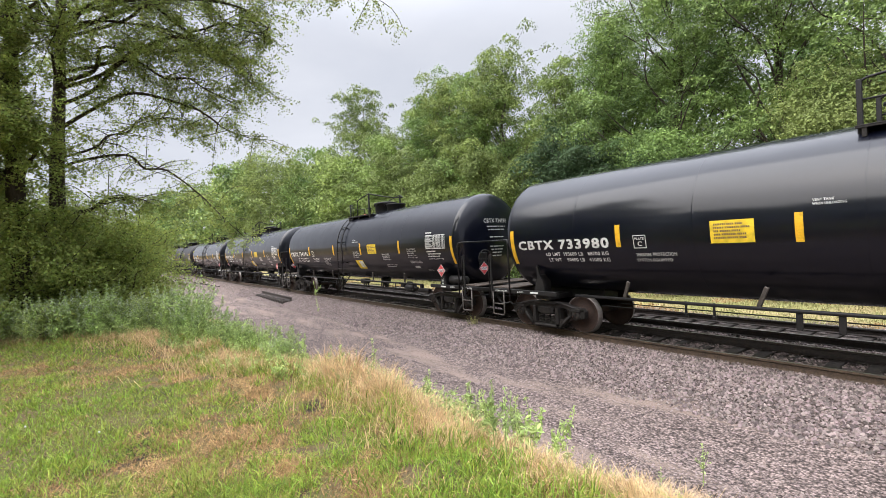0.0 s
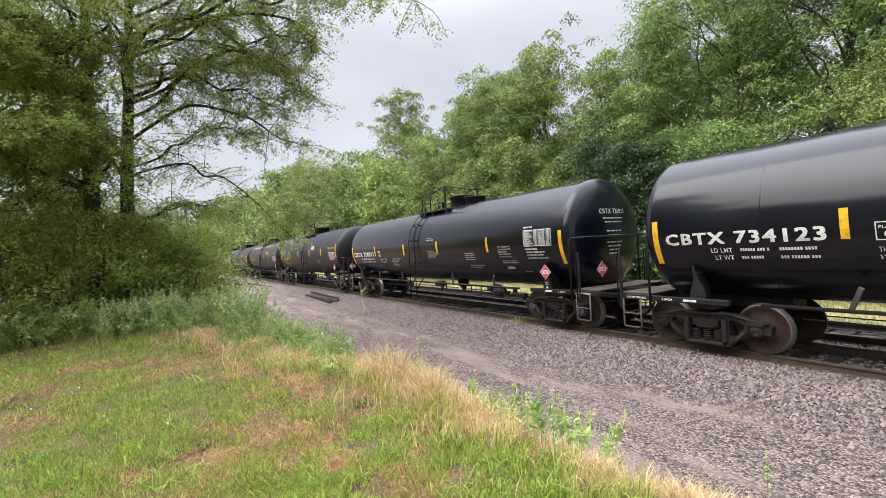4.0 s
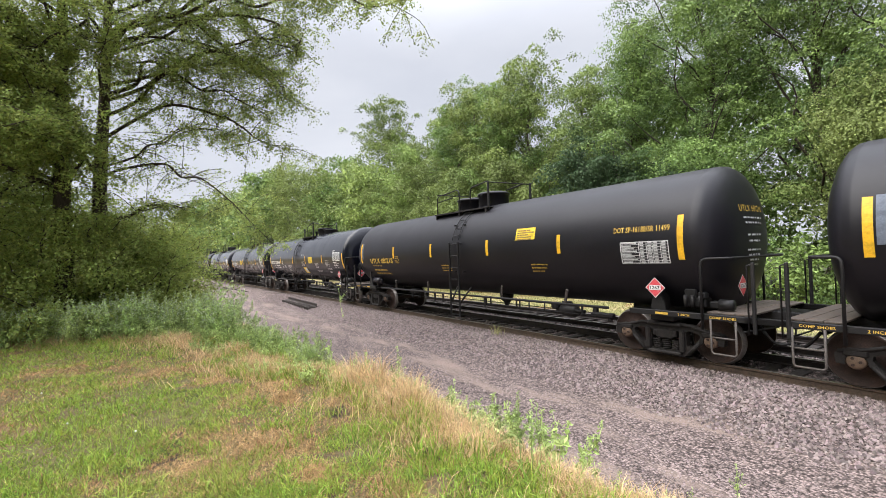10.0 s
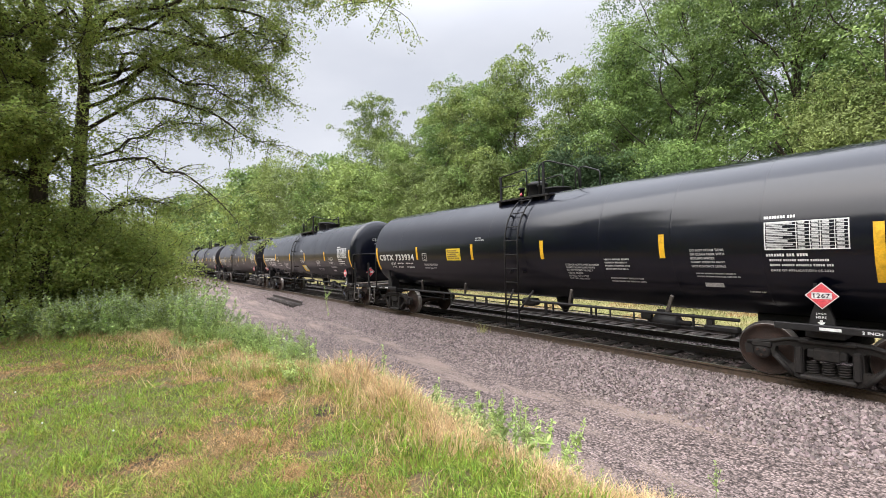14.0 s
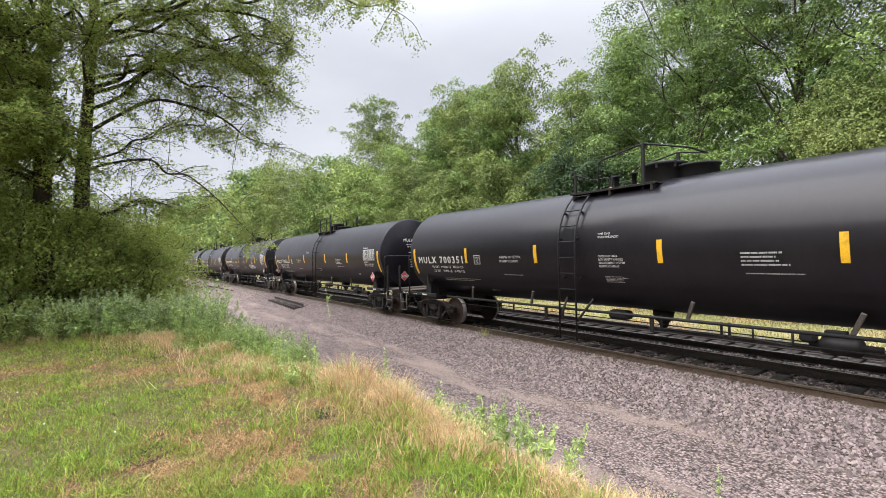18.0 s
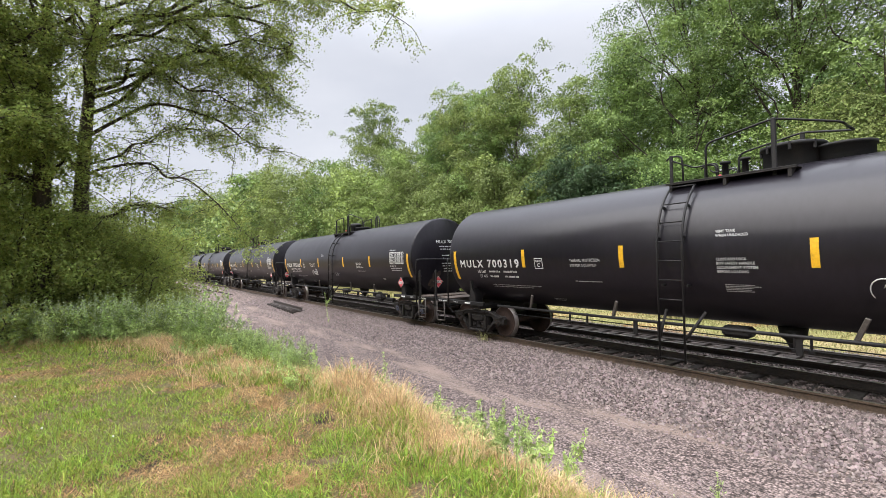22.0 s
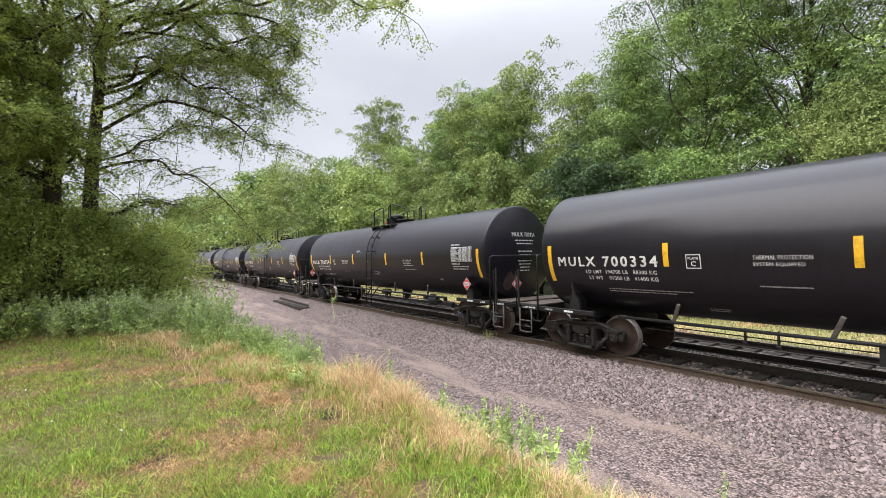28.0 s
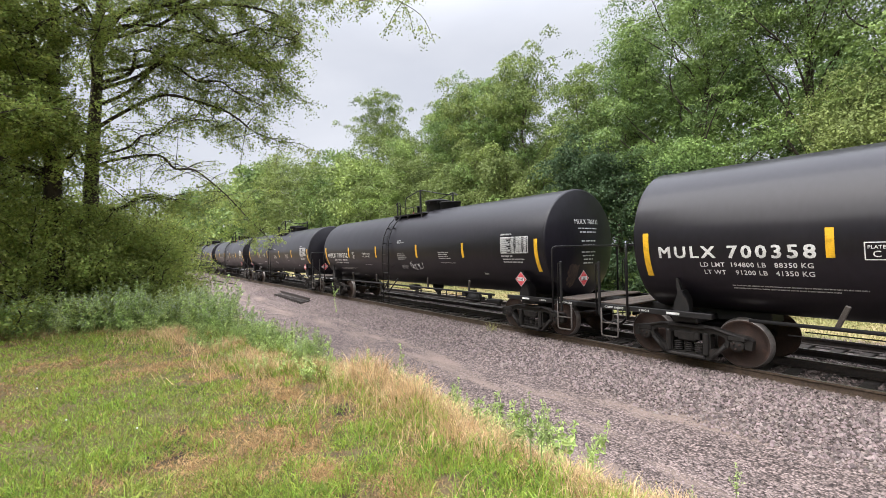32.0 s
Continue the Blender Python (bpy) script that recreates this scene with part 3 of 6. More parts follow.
def side_frame_mesh():
    bm = bmesh.new()
    outline = [(-1.13, 0.4), (-1.15, 0.56), (-1.08, 0.62), (-0.8, 0.66), (-0.5, 0.74), (0.5, 0.74), (0.8, 0.66), (1.08, 0.62), (1.15, 0.56), (1.13, 0.4),
               (1.02, 0.4), (1.02, 0.5), (0.76, 0.5), (0.74, 0.4), (0.64, 0.33), (0.44, 0.12), (0.36, 0.08), (-0.36, 0.08), (-0.44, 0.12), (-0.64, 0.33), (-0.74, 0.4), (-0.76, 0.5), (-1.02, 0.5), (-1.02, 0.4)]
    tri = [(0.43, 0.585), (0.47, 0.62), (0.6, 0.6), (0.69, 0.56), (0.7, 0.5), (0.58, 0.36), (0.5, 0.3), (0.44, 0.32)]
    holes = [[(-0.3, 0.2), (-0.3, 0.56), (-0.26, 0.6), (0.26, 0.6), (0.3, 0.56), (0.3, 0.2)][::-1], tri, [(-x, z) for x, z in tri[::-1]]]
    add_plate(bm, outline, 0.15, Matrix.Translation((0, -1.09, 0)), [h[::-1] for h in holes])
    for sx in (-1, 1):
        add_box(bm, (sx * 0.89, -1.01, 0.585), (0.3, 0.24, 0.1), 0.02)
        add_tube(bm, [(sx * 0.46, -1.1, 0.14), (sx * 0.7, -1.1, 0.42)], 0.035, 8)
        add_tube(bm, [(sx * 1.1, -1.1, 0.6), (sx * 0.8, -1.1, 0.645), (sx * 0.5, -1.1, 0.725), (0, -1.1, 0.73)], 0.03, 6)
        add_box(bm, (sx * 0.36, -1.06, 0.4), (0.1, 0.2, 0.44), 0.02)
    add_box(bm, (0, -1.05, 0.72), (0.72, 0.22, 0.07), 0.02)
    add_box(bm, (0, -1.06, 0.14), (0.7, 0.24, 0.07), 0.02)
    bmesh.ops.recalc_face_normals(bm, faces=bm.faces)
    me = bpy.data.meshes.new("side_frame")
    bm.to_mesh(me)
    bm.free()
    me.materials.append(TRUCK_STEEL)
    return me


def spring_mesh():
    """A nest of three coil springs under the bolster's end."""
    bm = bmesh.new()
    for x in (-0.2, 0, 0.2):
        pts = [(x + 0.075 * math.cos(a), -1.03 + 0.075 * math.sin(a), 0.19 + 0.2 * a / (2 * math.pi * 5)) for a in [2 * math.pi * 5 * i / 60 for i in range(61)]]
        add_tube(bm, pts, 0.016, 5)
    me = bpy.data.meshes.new("spring_nest")
    bm.to_mesh(me)
    bm.free()
    me.materials.append(TRUCK_STEEL)
    return me


SIDE_FRAME, SPRINGS = side_frame_mesh(), spring_mesh()


def bolster_mesh():
    bm = bmesh.new()
    add_box(bm, (0, 0, 0.52), (0.36, 2.3, 0.2), 0.03)
    add_box(bm, (0, -1.08, 0.53), (0.5, 0.12, 0.14), 0.02)
    add_lathe(bm, [(0.0, 0.62), (0.22, 0.62), (0.22, 0.74), (0.0, 0.74)], 20)
    for s in (-1, 1):
        add_box(bm, (s * 0.36, 0, 0.42), (0.07, 1.9, 0.14), 0.01)
        for y in (-0.74, 0.74):
            add_box(bm, (s * 0.41, y, 0.46), (0.06, 0.1, 0.34), 0.015)
    me = bpy.data.meshes.new("bogie")
    bm.to_mesh(me)
    bm.free()
    me.materials.append(TRUCK_STEEL)
    return me


BOLSTER = bolster_mesh()


def bogie(car, x, cap):
    b = part("bogie", BOLSTER, None, car, "cast steel four-wheel bogie")
    b.location = (x, 0, 0)
    for s in (1, -1):
        f = part("side_frame", SIDE_FRAME, None, b)
        g = part("spring_nest", SPRINGS, None, b, "dark coil springs")
        for o in (f, g):
            o.rotation_euler = (0, 0, 0 if s == 1 else math.pi)
    for s in (-1, 1):
        w = part("wheelset", WHEELSETS[cap], None, b, "brown steel wheels with bright treads")
        w.location = (s * 0.889, 0, 0.457)
    return b


def tank_mesh(kind):
    """The jacketed barrel with its dished heads and weld rings."""
    bm = bmesh.new()
    seam, R = SEAM[kind], TANK_R
    m = Matrix.Translation((0, 0, AXIS)) @ Matrix.Rotation(radians(90), 4, "Y")
    deep = DISH[kind]
    if kind == "M":
        head = [(R * k, seam + 0.004 + deep * (1 - k * k)) for k in (0.999, 0.97, 0.85, 0.7, 0.5, 0.25, 0)]
    else:
        head = [(R * math.cos(a), seam + deep * math.sin(a)) for a in [radians(d) for d in (8, 20, 33, 47, 61, 75, 90)]]
        head[-1] = (0, seam + deep)
    rings = [-5.6, -3.0, -0.65, 0.75, 3.0, 4.6, 6.1] if kind in "CD" else []
    prof = [(r, -z) for r, z in head[::-1]] + [(R - 0.006, -seam)]
    body = [(R, -seam + 0.012), (R, -seam + 0.05)]
    for c in rings:
        body += [(R, c - 0.02), (R, c - 0.009), (R + 0.0016, c - 0.003), (R + 0.0016, c + 0.003), (R, c + 0.009), (R, c + 0.02)]
    body += [(R, seam - 0.05), (R, seam - 0.012)]
    add_lathe(bm, prof + body + [(R - 0.006, seam)] + head, 96, m)
    bmesh.ops.recalc_face_normals(bm, faces=bm.faces)
    return bm


def build_wagon(kind, central=False):
    """One tank wagon of a kind, with all that its kind has in common; central: the ladder stands at the middle of a short walkway."""
    paint = {"C": GLOSS_BLACK, "D": GLOSS_BLACK, "U": MATT_BLACK, "M": DARK_GREY}[kind]
    seam, half, ta = SEAM[kind], SPAN[kind] / 2, TRUCK_AT[kind]
    rnd = random.Random(ord(kind))
    car = empty("tank_wagon")
    part("tank", tank_mesh(kind), paint, car)
    ink = GOLD if kind == "U" else WHITE
    # reflective strips
    for x in STRIPS[kind]:
        bm = bmesh.new()
        dz = 0.16 if kind == "U" else 0
        paint_bars(bm, [(x - 0.055, x + 0.055, 2.1 + dz, 2.57 + dz)], 0.005)
        part("reflective_strip", bm, YELLOW, car, "yellow reflective strip")
    for s in (-1, 1):
        bm = bmesh.new()
        x, dz = s * END_STRIP[kind], 0.35 if kind == "U" else 0
        paint_bars(bm, [(x - 0.06, x + 0.06, 1.72 + dz, 2.6 + dz)], 0.005)
        if kind == "U" and s < 0:
            paint_bars(bm, [(x + 0.09, x + 0.22, 1.9 + dz, 2.62 + dz)], 0.005, 1)
        part("reflective_strip", bm, [YELLOW, TAPE], car, "long yellow reflective strip at the tank's end")
    # data table and small writing by the leading end
    bm = bmesh.new()
    dz = -0.22 if kind == "U" else 0.0
    lines, print_ = table_bars(6.15, 7.22, 2.22 + dz, 2.68 + dz)
    paint_bars(bm, lines)
    paint_bars(bm, print_, 0.006, 1)
    part("data_table", bm, [WHITE, PRINT], car, "white stencilled inspection table")
    if kind != "U":
        bm = bmesh.new()
        paint_bars(bm, text_lines(rnd, 6.15, 6.6, 2.78, 1, 0.045) + text_lines(rnd, 6.16, 6.75, 2.16, 1, 0.045) + text_lines(rnd, 6.2, 7.05, 2.07, 2, 0.035, 0.045))
        if kind in "CD":
            paint_text(bm, "DATE OF APPLICATION: 05-2020", 6.2, 7.0, 1.865, 1.905)
        tagged(part("table_lettering", bm, PRINT if kind == "M" else WHITE, car), kind="stuff")
    bm = bmesh.new()
    if kind in "CD":
        paint_bars(bm, text_lines(rnd, 5.0, 5.75, 1.82, 2, 0.026, 0.03) + [(5.1, 5.42, 1.55, 1.63)])
        paint_bars(bm, text_lines(rnd, 3.1, 3.7, 2.1, 4, 0.036, 0.034) + text_lines(rnd, 3.15, 4.1, 1.68, 2, 0.032, 0.035))
        paint_bars(bm, text_lines(rnd, 5.8, 6.1, 1.5, 1, 0.026))
        for i, txt in enumerate(("DO NOT STEAM TANK", "OR CLEAN TANK WITH", "BOILING WATER", "SHARP OBJECTS MUST", "NOT CONTACT LINING")):
            paint_text(bm, txt, 4.95, 5.53 - (0.16 if i == 2 else 0), 2.22 - 0.075 * i, 2.265 - 0.075 * i, 0.02)
    elif kind == "M":
        paint_bars(bm, text_lines(rnd, 3.0, 3.7, 2.29, 4, 0.03, 0.038) + text_lines(rnd, 3.05, 3.9, 1.93, 1, 0.02) + text_lines(rnd, 0.25, 0.8, 1.8, 5, 0.014, 0.016))
        paint_bars(bm, text_lines(rnd, 5.15, 5.35, 1.62, 1, 0.06) + text_lines(rnd, -3.0, -2.2, 1.78, 1, 0.022) + text_lines(rnd, -6.0, -3.9, 1.6, 2, 0.02, 0.03) + text_lines(rnd, -4.0, -3.6, 1.28, 2, 0.018, 0.02))
    else:
        paint_bars(bm, text_lines(rnd, -0.9, -0.3, 1.98, 3, 0.036, 0.05) + text_lines(rnd, 3.4, 4.0, 2.0, 3, 0.03, 0.06))
    if kind in "CD":
        xa = -2.8 if kind == "C" else 2.02
        for i, (txt, w) in enumerate((("EXTERIOR HEATER PIPES MAXIMUM", 0.92), ("OPERATING PRESSURE 150 PSI", 0.8), ("DO NOT EXCEED 240 DEG F", 0.72), ("TESTED 08-2020", 0.43), ("NO INLET OR OUTLET", 0.56), ("PIPE CAPS REQUIRED", 0.56))):
            paint_text(bm, txt, xa, xa + w, 1.94 - 0.068 * i, 1.985 - 0.068 * i, 0.02)
    if central:
        for txt, z, w in (("VENT TANK", 2.76, 0.26), ("WHEN UNLOADING", 2.7, 0.4)):
            paint_text(bm, txt, -1.25, -1.25 + w, z - 0.04, z, 0.02)
    if kind in "CM" and not central:
        xa, za = (0.17, 2.78) if kind == "M" else (0.62, 2.74)
        for txt, dz, w in (("VENT TANK", 0, 0.32), ("WHEN UNLOADED", 0.075, 0.52), ("CLOSE AND LOCK", 0.5, 0.48), ("BOV SAFETY HANDLE", 0.575, 0.6), ("SECUREMENT SYSTEM", 0.65, 0.64), ("BEFORE LOADING", 0.725, 0.49)):
            paint_text(bm, txt, xa, xa + w, za - dz - 0.05, za - dz, 0.02)
    tagged(part("small_lettering", bm, GOLD if kind == "U" else PRINT, car), kind="stuff")
    if kind in "CD":
        bm = bmesh.new()
        for txt, x, z in (("JACK", 0.065, 1.19), ("HERE", 0.065, 1.135)):
            me = flat_text(txt, 0.01)
            t = bmesh.new()
            t.from_mesh(me)
            bpy.data.meshes.remove(me)
            xs, ys = [v.co.x for v in t.verts], [v.co.y for v in t.verts]
            for v in t.verts:
                v.co = (ta - x + 2 * x * (v.co.x - min(xs)) / (max(xs) - min(xs)), -1.332, z + 0.038 * (v.co.y - min(ys)) / (max(ys) - min(ys)))
            tmp = bpy.data.meshes.new("tmp")
            t.to_mesh(tmp)
            t.free()
            bm.from_mesh(tmp)
            bpy.data.meshes.remove(tmp)
        bm.faces.new([bm.verts.new((ta + p, -1.332, q)) for p, q in ((-0.05, 1.08), (0, 1.02), (0.05, 1.08))])
        bm.faces.new([bm.verts.new((ta + p, -1.332, q)) for p, q in ((-0.02, 1.11), (-0.02, 1.082), (0.02, 1.082), (0.02, 1.11))])
        tagged(part("jack_mark", bm, WHITE, car), kind="stuff")
    if kind == "U":
        bm = bmesh.new()
        paint_text(bm, "DOT SP-16188/SR 11499", 6.0, 7.25, 2.66, 2.78)
        tagged(part("notice", bm, ink, car), kind="stuff")
    else:
        z, x = (1.97, -4.15) if kind in "CD" else (2.3, -3.05)
        for i, txt in enumerate(("THERMAL PROTECTION", "SYSTEM EQUIPPED")):
            bm = bmesh.new()
            paint_text(bm, txt, x, x + 0.82 - 0.1 * i, z - 0.07 - 0.12 * i, z - 0.12 * i, 0.0)
            tagged(part("notice", bm, ink, car), kind="stuff")
    if kind == "U":
        # brake valve block on the deck beside the tank
        bm = bmesh.new()
        for x, y, z, d in ((-7.85, -1.0, 1.2, (0.42, 0.3, 0.2)), (-7.92, -1.05, 1.36, (0.24, 0.22, 0.2)), (-7.7, -1.1, 1.34, (0.14, 0.2, 0.14)), (-8.02, -1.0, 1.46, (0.1, 0.12, 0.1)), (-7.5, -1.0, 1.16, (0.2, 0.2, 0.14))):
            add_box(bm, (x, y, z), d, 0.025)
        for x in (-7.98, -7.84, -7.7):
            add_tube(bm, [(x, -1.22, 1.1), (x, -1.24, 1.34)], 0.035, 8)
        add_lathe(bm, [(0, -0.13), (0.1, -0.12), (0.1, 0.12), (0, 0.13)], 14, Matrix.Translation((-7.28, -1.1, 1.18)) @ Matrix.Rotation(radians(90), 4, "Y"))
        bmesh.ops.translate(bm, verts=bm.verts[:], vec=(15.35, 0, 0.02))
        part("brake_valve", bm, FRAME_BLACK, car)
    if kind == "U":
        bm = bmesh.new()
        m = Matrix.Translation((-ta + 0.28, -1.14, 1.27)) @ Matrix.Rotation(radians(90), 4, "Y")
        add_lathe(bm, [(0, -0.4), (0.1, -0.39), (0.155, -0.33), (0.155, 0.33), (0.1, 0.39), (0, 0.4)], 20, m)
        for x in (-0.25, 0.25):
            add_box(bm, (-ta + 0.28 + x, -1.14, 1.1), (0.05, 0.24, 0.12), 0.01)
        add_box(bm, (-ta + 0.74, -1.14, 1.25), (0.1, 0.14, 0.2), 0.03)
        add_tube(bm, bend([(-ta + 0.72, -1.14, 1.16), (-ta + 1.0, -1.1, 1.12), (-ta + 1.25, -0.8, 0.98)], 0.1), 0.016, 6)
        part("air_reservoir", bm, DARK_GREY, car, "grey air reservoir cylinder")
    # boxed plate mark
    bm = bmesh.new()
    px, pz = -4.03, 2.2
    paint_bars(bm, [(px - 0.135, px + 0.135, pz + 0.12, pz + 0.135), (px - 0.135, px + 0.135, pz - 0.135, pz - 0.12), (px - 0.135, px - 0.12, pz - 0.12, pz + 0.12), (px + 0.12, px + 0.135, pz - 0.12, pz + 0.12)])
    paint_text(bm, "PLATE", px - 0.095, px + 0.095, pz + 0.035, pz + 0.085)
    paint_text(bm, "C", px - 0.045, px + 0.045, pz - 0.09, pz + 0.005)
    part("plate_mark", bm, ink, car)
    # hazard placards on the near side and on both heads
    for x, y, z, turn in ((6.85, -1.4, 1.5, 0), (-6.85, 1.4, 1.5, 180), (half - 0.62, -0.75, 1.55, 90), (-half + 0.62, 0.75, 1.55, -90)):
        bm = bmesh.new()
        m = Matrix.Translation((x, y, z)) @ Matrix.Rotation(radians(turn), 4, "Z")
        r = 0.21
        for k, (a, idx, d) in enumerate(((r, 1, 0), (r * 0.92, 0, -0.004))):
            vs = [bm.verts.new(m @ Vector(p)) for p in ((0, d, a), (-a, d, 0), (0, d, -a), (a, d, 0))]
            bm.faces.new(vs).material_index = idx
        vs = [bm.verts.new(m @ Vector(p)) for p in ((-0.125, -0.008, 0.05), (-0.125, -0.008, -0.05), (0.125, -0.008, -0.05), (0.125, -0.008, 0.05))]
        bm.faces.new(vs).material_index = 1
        vs = [bm.verts.new(m @ Vector(p)) for p in ((0, 0.012, r), (r, 0.012, 0), (0, 0.012, -r), (-r, 0.012, 0))]
        bm.faces.new(vs).material_index = 2
        add_box(bm, m @ Vector((0, 0.04, -0.04)), (0.05, 0.05, 0.26), 0.005, index=2)
        t = flat_text("1267", 0.02)
        tb = bmesh.new()
        tb.from_mesh(t)
        bpy.data.meshes.remove(t)
        xs, ys = [v.co.x for v in tb.verts], [v.co.y for v in tb.verts]
        for v in tb.verts:
            v.co = m @ Vector(((v.co.x - min(xs)) / (max(xs) - min(xs)) * 0.2 - 0.1, -0.011, (v.co.y - min(ys)) / (max(ys) - min(ys)) * 0.07 - 0.035))
        for f in tb.faces:
            f.material_index = 3
        tmp = bpy.data.meshes.new("tmp")
        tb.to_mesh(tmp)
        tb.free()
        bm.from_mesh(tmp)
        bpy.data.meshes.remove(tmp)
        part("hazard_placard", bm, [RED, WHITE, FRAME_BLACK, FRAME_BLACK], car, "red diamond hazard placard with a white number")
    # underframe: side pipe with struts, saddles, sills, decks
    for s in (-1, 1):
        bm = bmesh.new()
        add_tube(bm, [(-5.7, s * 1.36, 0.99), (5.7, s * 1.36, 0.99)], 0.034, 8)
        part("side_pipe", bm, FRAME_BLACK, car)
        for x in (-4.56, -2.1, 1.95, 4.35):
            bm = bmesh.new()
            add_box(bm, (x + 0.1, s * 1.3, 1.17), (0.07, 0.05, 0.42), 0.008, Euler((s * radians(-14), radians(24), 0)))
            part("strut", bm, STEP_STEEL, car)
    for s in (-1, 1):
        bm = bmesh.new()
        add_box(bm, (s * (ta + half) / 2, 0, 0.92), (half - ta + 2.4, 0.62, 0.26), 0.02)
        add_box(bm, (s * ta, 0, 0.86), (0.5, 2.4, 0.12), 0.02)
        part("stub_sill", bm, FRAME_BLACK, car)
        for side in (-1, 1):
            bm = bmesh.new()
            pts = [(-0.17, 0.98), (0.17, 0.98), (0.15, 1.14), (0.1, 1.28), (0.02, 1.4), (-0.05, 1.68), (-0.09, 1.68), (-0.07, 1.38), (-0.13, 1.2)]
            add_plate(bm, pts, 0.08, Matrix.Translation((s * ta, side * 1.28 - 0.04, 0)))
            add_box(bm, (s * ta, side * 1.1, 1.2), (0.06, 0.42, 0.5), 0.01)
            part("saddle", bm, FRAME_BLACK, car)
            bm = bmesh.new()
            add_box(bm, (s * (ta + half - 0.3) / 2, side * 1.36, 0.985), (half - 0.3 - ta + 1.2, 0.1, 0.11), 0.01)
            part("side_sill", bm, FRAME_BLACK, car)
            bm = bmesh.new()
            for txt, at, wide in (("2 INCH", 1.42, 0.22), ("COMP SHOES", 0.72, 0.46)):
                flat_on(bm, txt, s * half - s * at, side * 1.413, 0.963, wide, 0.045, side)
            add_box(bm, (s * (ta + 0.12), side * 1.413, 0.985), (0.26, 0.004, 0.045))
            tagged(part("sill_lettering", bm, ink, car), kind="stuff")
            bm = bmesh.new()
            x0 = s * (half - (0.5 if s > 0 else 0.4))
            add_tube(bm, bend([(x0, side * 1.42, 0.95), (x0, side * 1.42, 0.32), (x0 - s * 0.42, side * 1.42, 0.32), (x0 - s * 0.42, side * 1.42, 0.95)], 0.06), 0.02, 6)
            add_tube(bm, [(x0, side * 1.42, 0.62), (x0 - s * 0.42, side * 1.42, 0.62)], 0.018, 6)
            part("stirrup_step", bm, STEP_STEEL, car, "dusty bent-bar step")
            bm = bmesh.new()
            xp = {"U": half - 0.2}.get(kind, half - 0.8) if s > 0 else -half + 0.36
            add_box(bm, (xp, side * 1.42, 1.38), (0.058, 0.05, 1.25), 0.01)
            add_tube(bm, [(xp - 0.09, side * 1.42, 0.75), (xp - 0.09, side * 1.42, 1.95), (xp, side * 1.42, 1.98)], 0.016, 6)
            part("grab_post", bm, FRAME_BLACK, car)
        bm = bmesh.new()
        for k in range(3):
            add_box(bm, (s * (half - 0.9 + k * 0.24), 0, 1.06), (0.23, 2.66, 0.035), 0.006)
        part("end_deck", bm, PLANK, car, "worn steel end platform")
        bm = bmesh.new()
        xr, zr = s * (seam + DISH[kind] + 0.07), 2.08 if kind == "U" else 2.38
        xl = s * (half - 1.06)
        add_tube(bm, bend([(xl, -1.43, 0.75), (xl, -1.43, zr), (xr, -1.25, zr), (xr, 1.25, zr), (xl, 1.43, zr), (xl, 1.43, 0.75)], 0.12), 0.026, 8)
        part("end_handrail", bm, FRAME_BLACK, car, "bent pipe handrail across the end")
        bm = bmesh.new()
        add_box(bm, (s * (half - 0.35), 0, 0.87), (0.55, 0.2, 0.2), 0.03)
        add_box(bm, (s * (half - 0.06), 0.06 * s, 0.87), (0.22, 0.3, 0.3), 0.06)
        add_box(bm, (s * (half - 0.5), 0, 0.87), (0.06, 0.6, 0.4), 0.02)
        part("coupler", bm, TRUCK_STEEL, car)
        bm = bmesh.new()
        add_tube(bm, bend([(s * (half - 0.5), -0.4, 0.75), (s * (half - 0.25), -0.42, 0.4), (s * (half + 0.02), -0.3, 0.5)], 0.2), 0.03, 7)
        add_tube(bm, [(s * (half - 0.38), -1.4, 0.78), (s * (half - 0.3), -0.1, 0.72)], 0.014, 6)
        part("air_hose", bm, FRAME_BLACK, car)
        bogie(car, s * ta, {"C": "dark", "D": "dark", "U": "brown", "M": "dark"}[kind])
    # brake gear and bottom outlet below the barrel
    bm = bmesh.new()
    add_lathe(bm, [(0, 0.55), (0.07, 0.58), (0.12, 0.7), (0.2, 0.76), (0.24, 0.98), (0, 0.98)], 16, Matrix.Translation((0.85, 0, 0)))
    part("outlet_valve", bm, FRAME_BLACK, car)
    bm = bmesh.new()
    add_tube(bm, [(-5.2, -1.18, 0.78), (5.2, -1.2, 0.74)], 0.012, 6)
    add_tube(bm, [(-5.2, -0.3, 0.72), (5.2, -0.3, 0.66)], 0.012, 6)
    part("brake_rod", bm, FRAME_BLACK, car)
    for x in (-3.3, -2.8, 1.2, 1.42, 2.55, 2.68, 4.85):
        bm = bmesh.new()
        add_box(bm, (x, -1.2, 0.86), (0.035, 0.05, 0.3), 0.008)
        add_box(bm, (x, -1.2, 0.74), (0.08, 0.07, 0.06), 0.01)
        part("rod_hanger", bm, FRAME_BLACK, car)
    bm = bmesh.new()
    lay_x = Matrix.Rotation(radians(90), 4, "Y")
    add_lathe(bm, [(0, -0.42), (0.05, -0.4), (0.07, -0.26), (0.14, -0.22), (0.16, -0.05), (0.16, 0.22), (0.12, 0.27), (0.05, 0.3), (0.05, 0.5), (0, 0.5)], 18, Matrix.Translation((4.15, -0.85, 0.76)) @ lay_x)
    add_box(bm, (4.1, -0.85, 0.95), (0.3, 0.1, 0.1), 0.02)
    part("brake_cylinder", bm, FRAME_BLACK, car, "black brake cylinder below the tank")
    bm = bmesh.new()
    add_box(bm, (5.25, -0.95, 0.74), (0.62, 0.16, 0.12), 0.03)
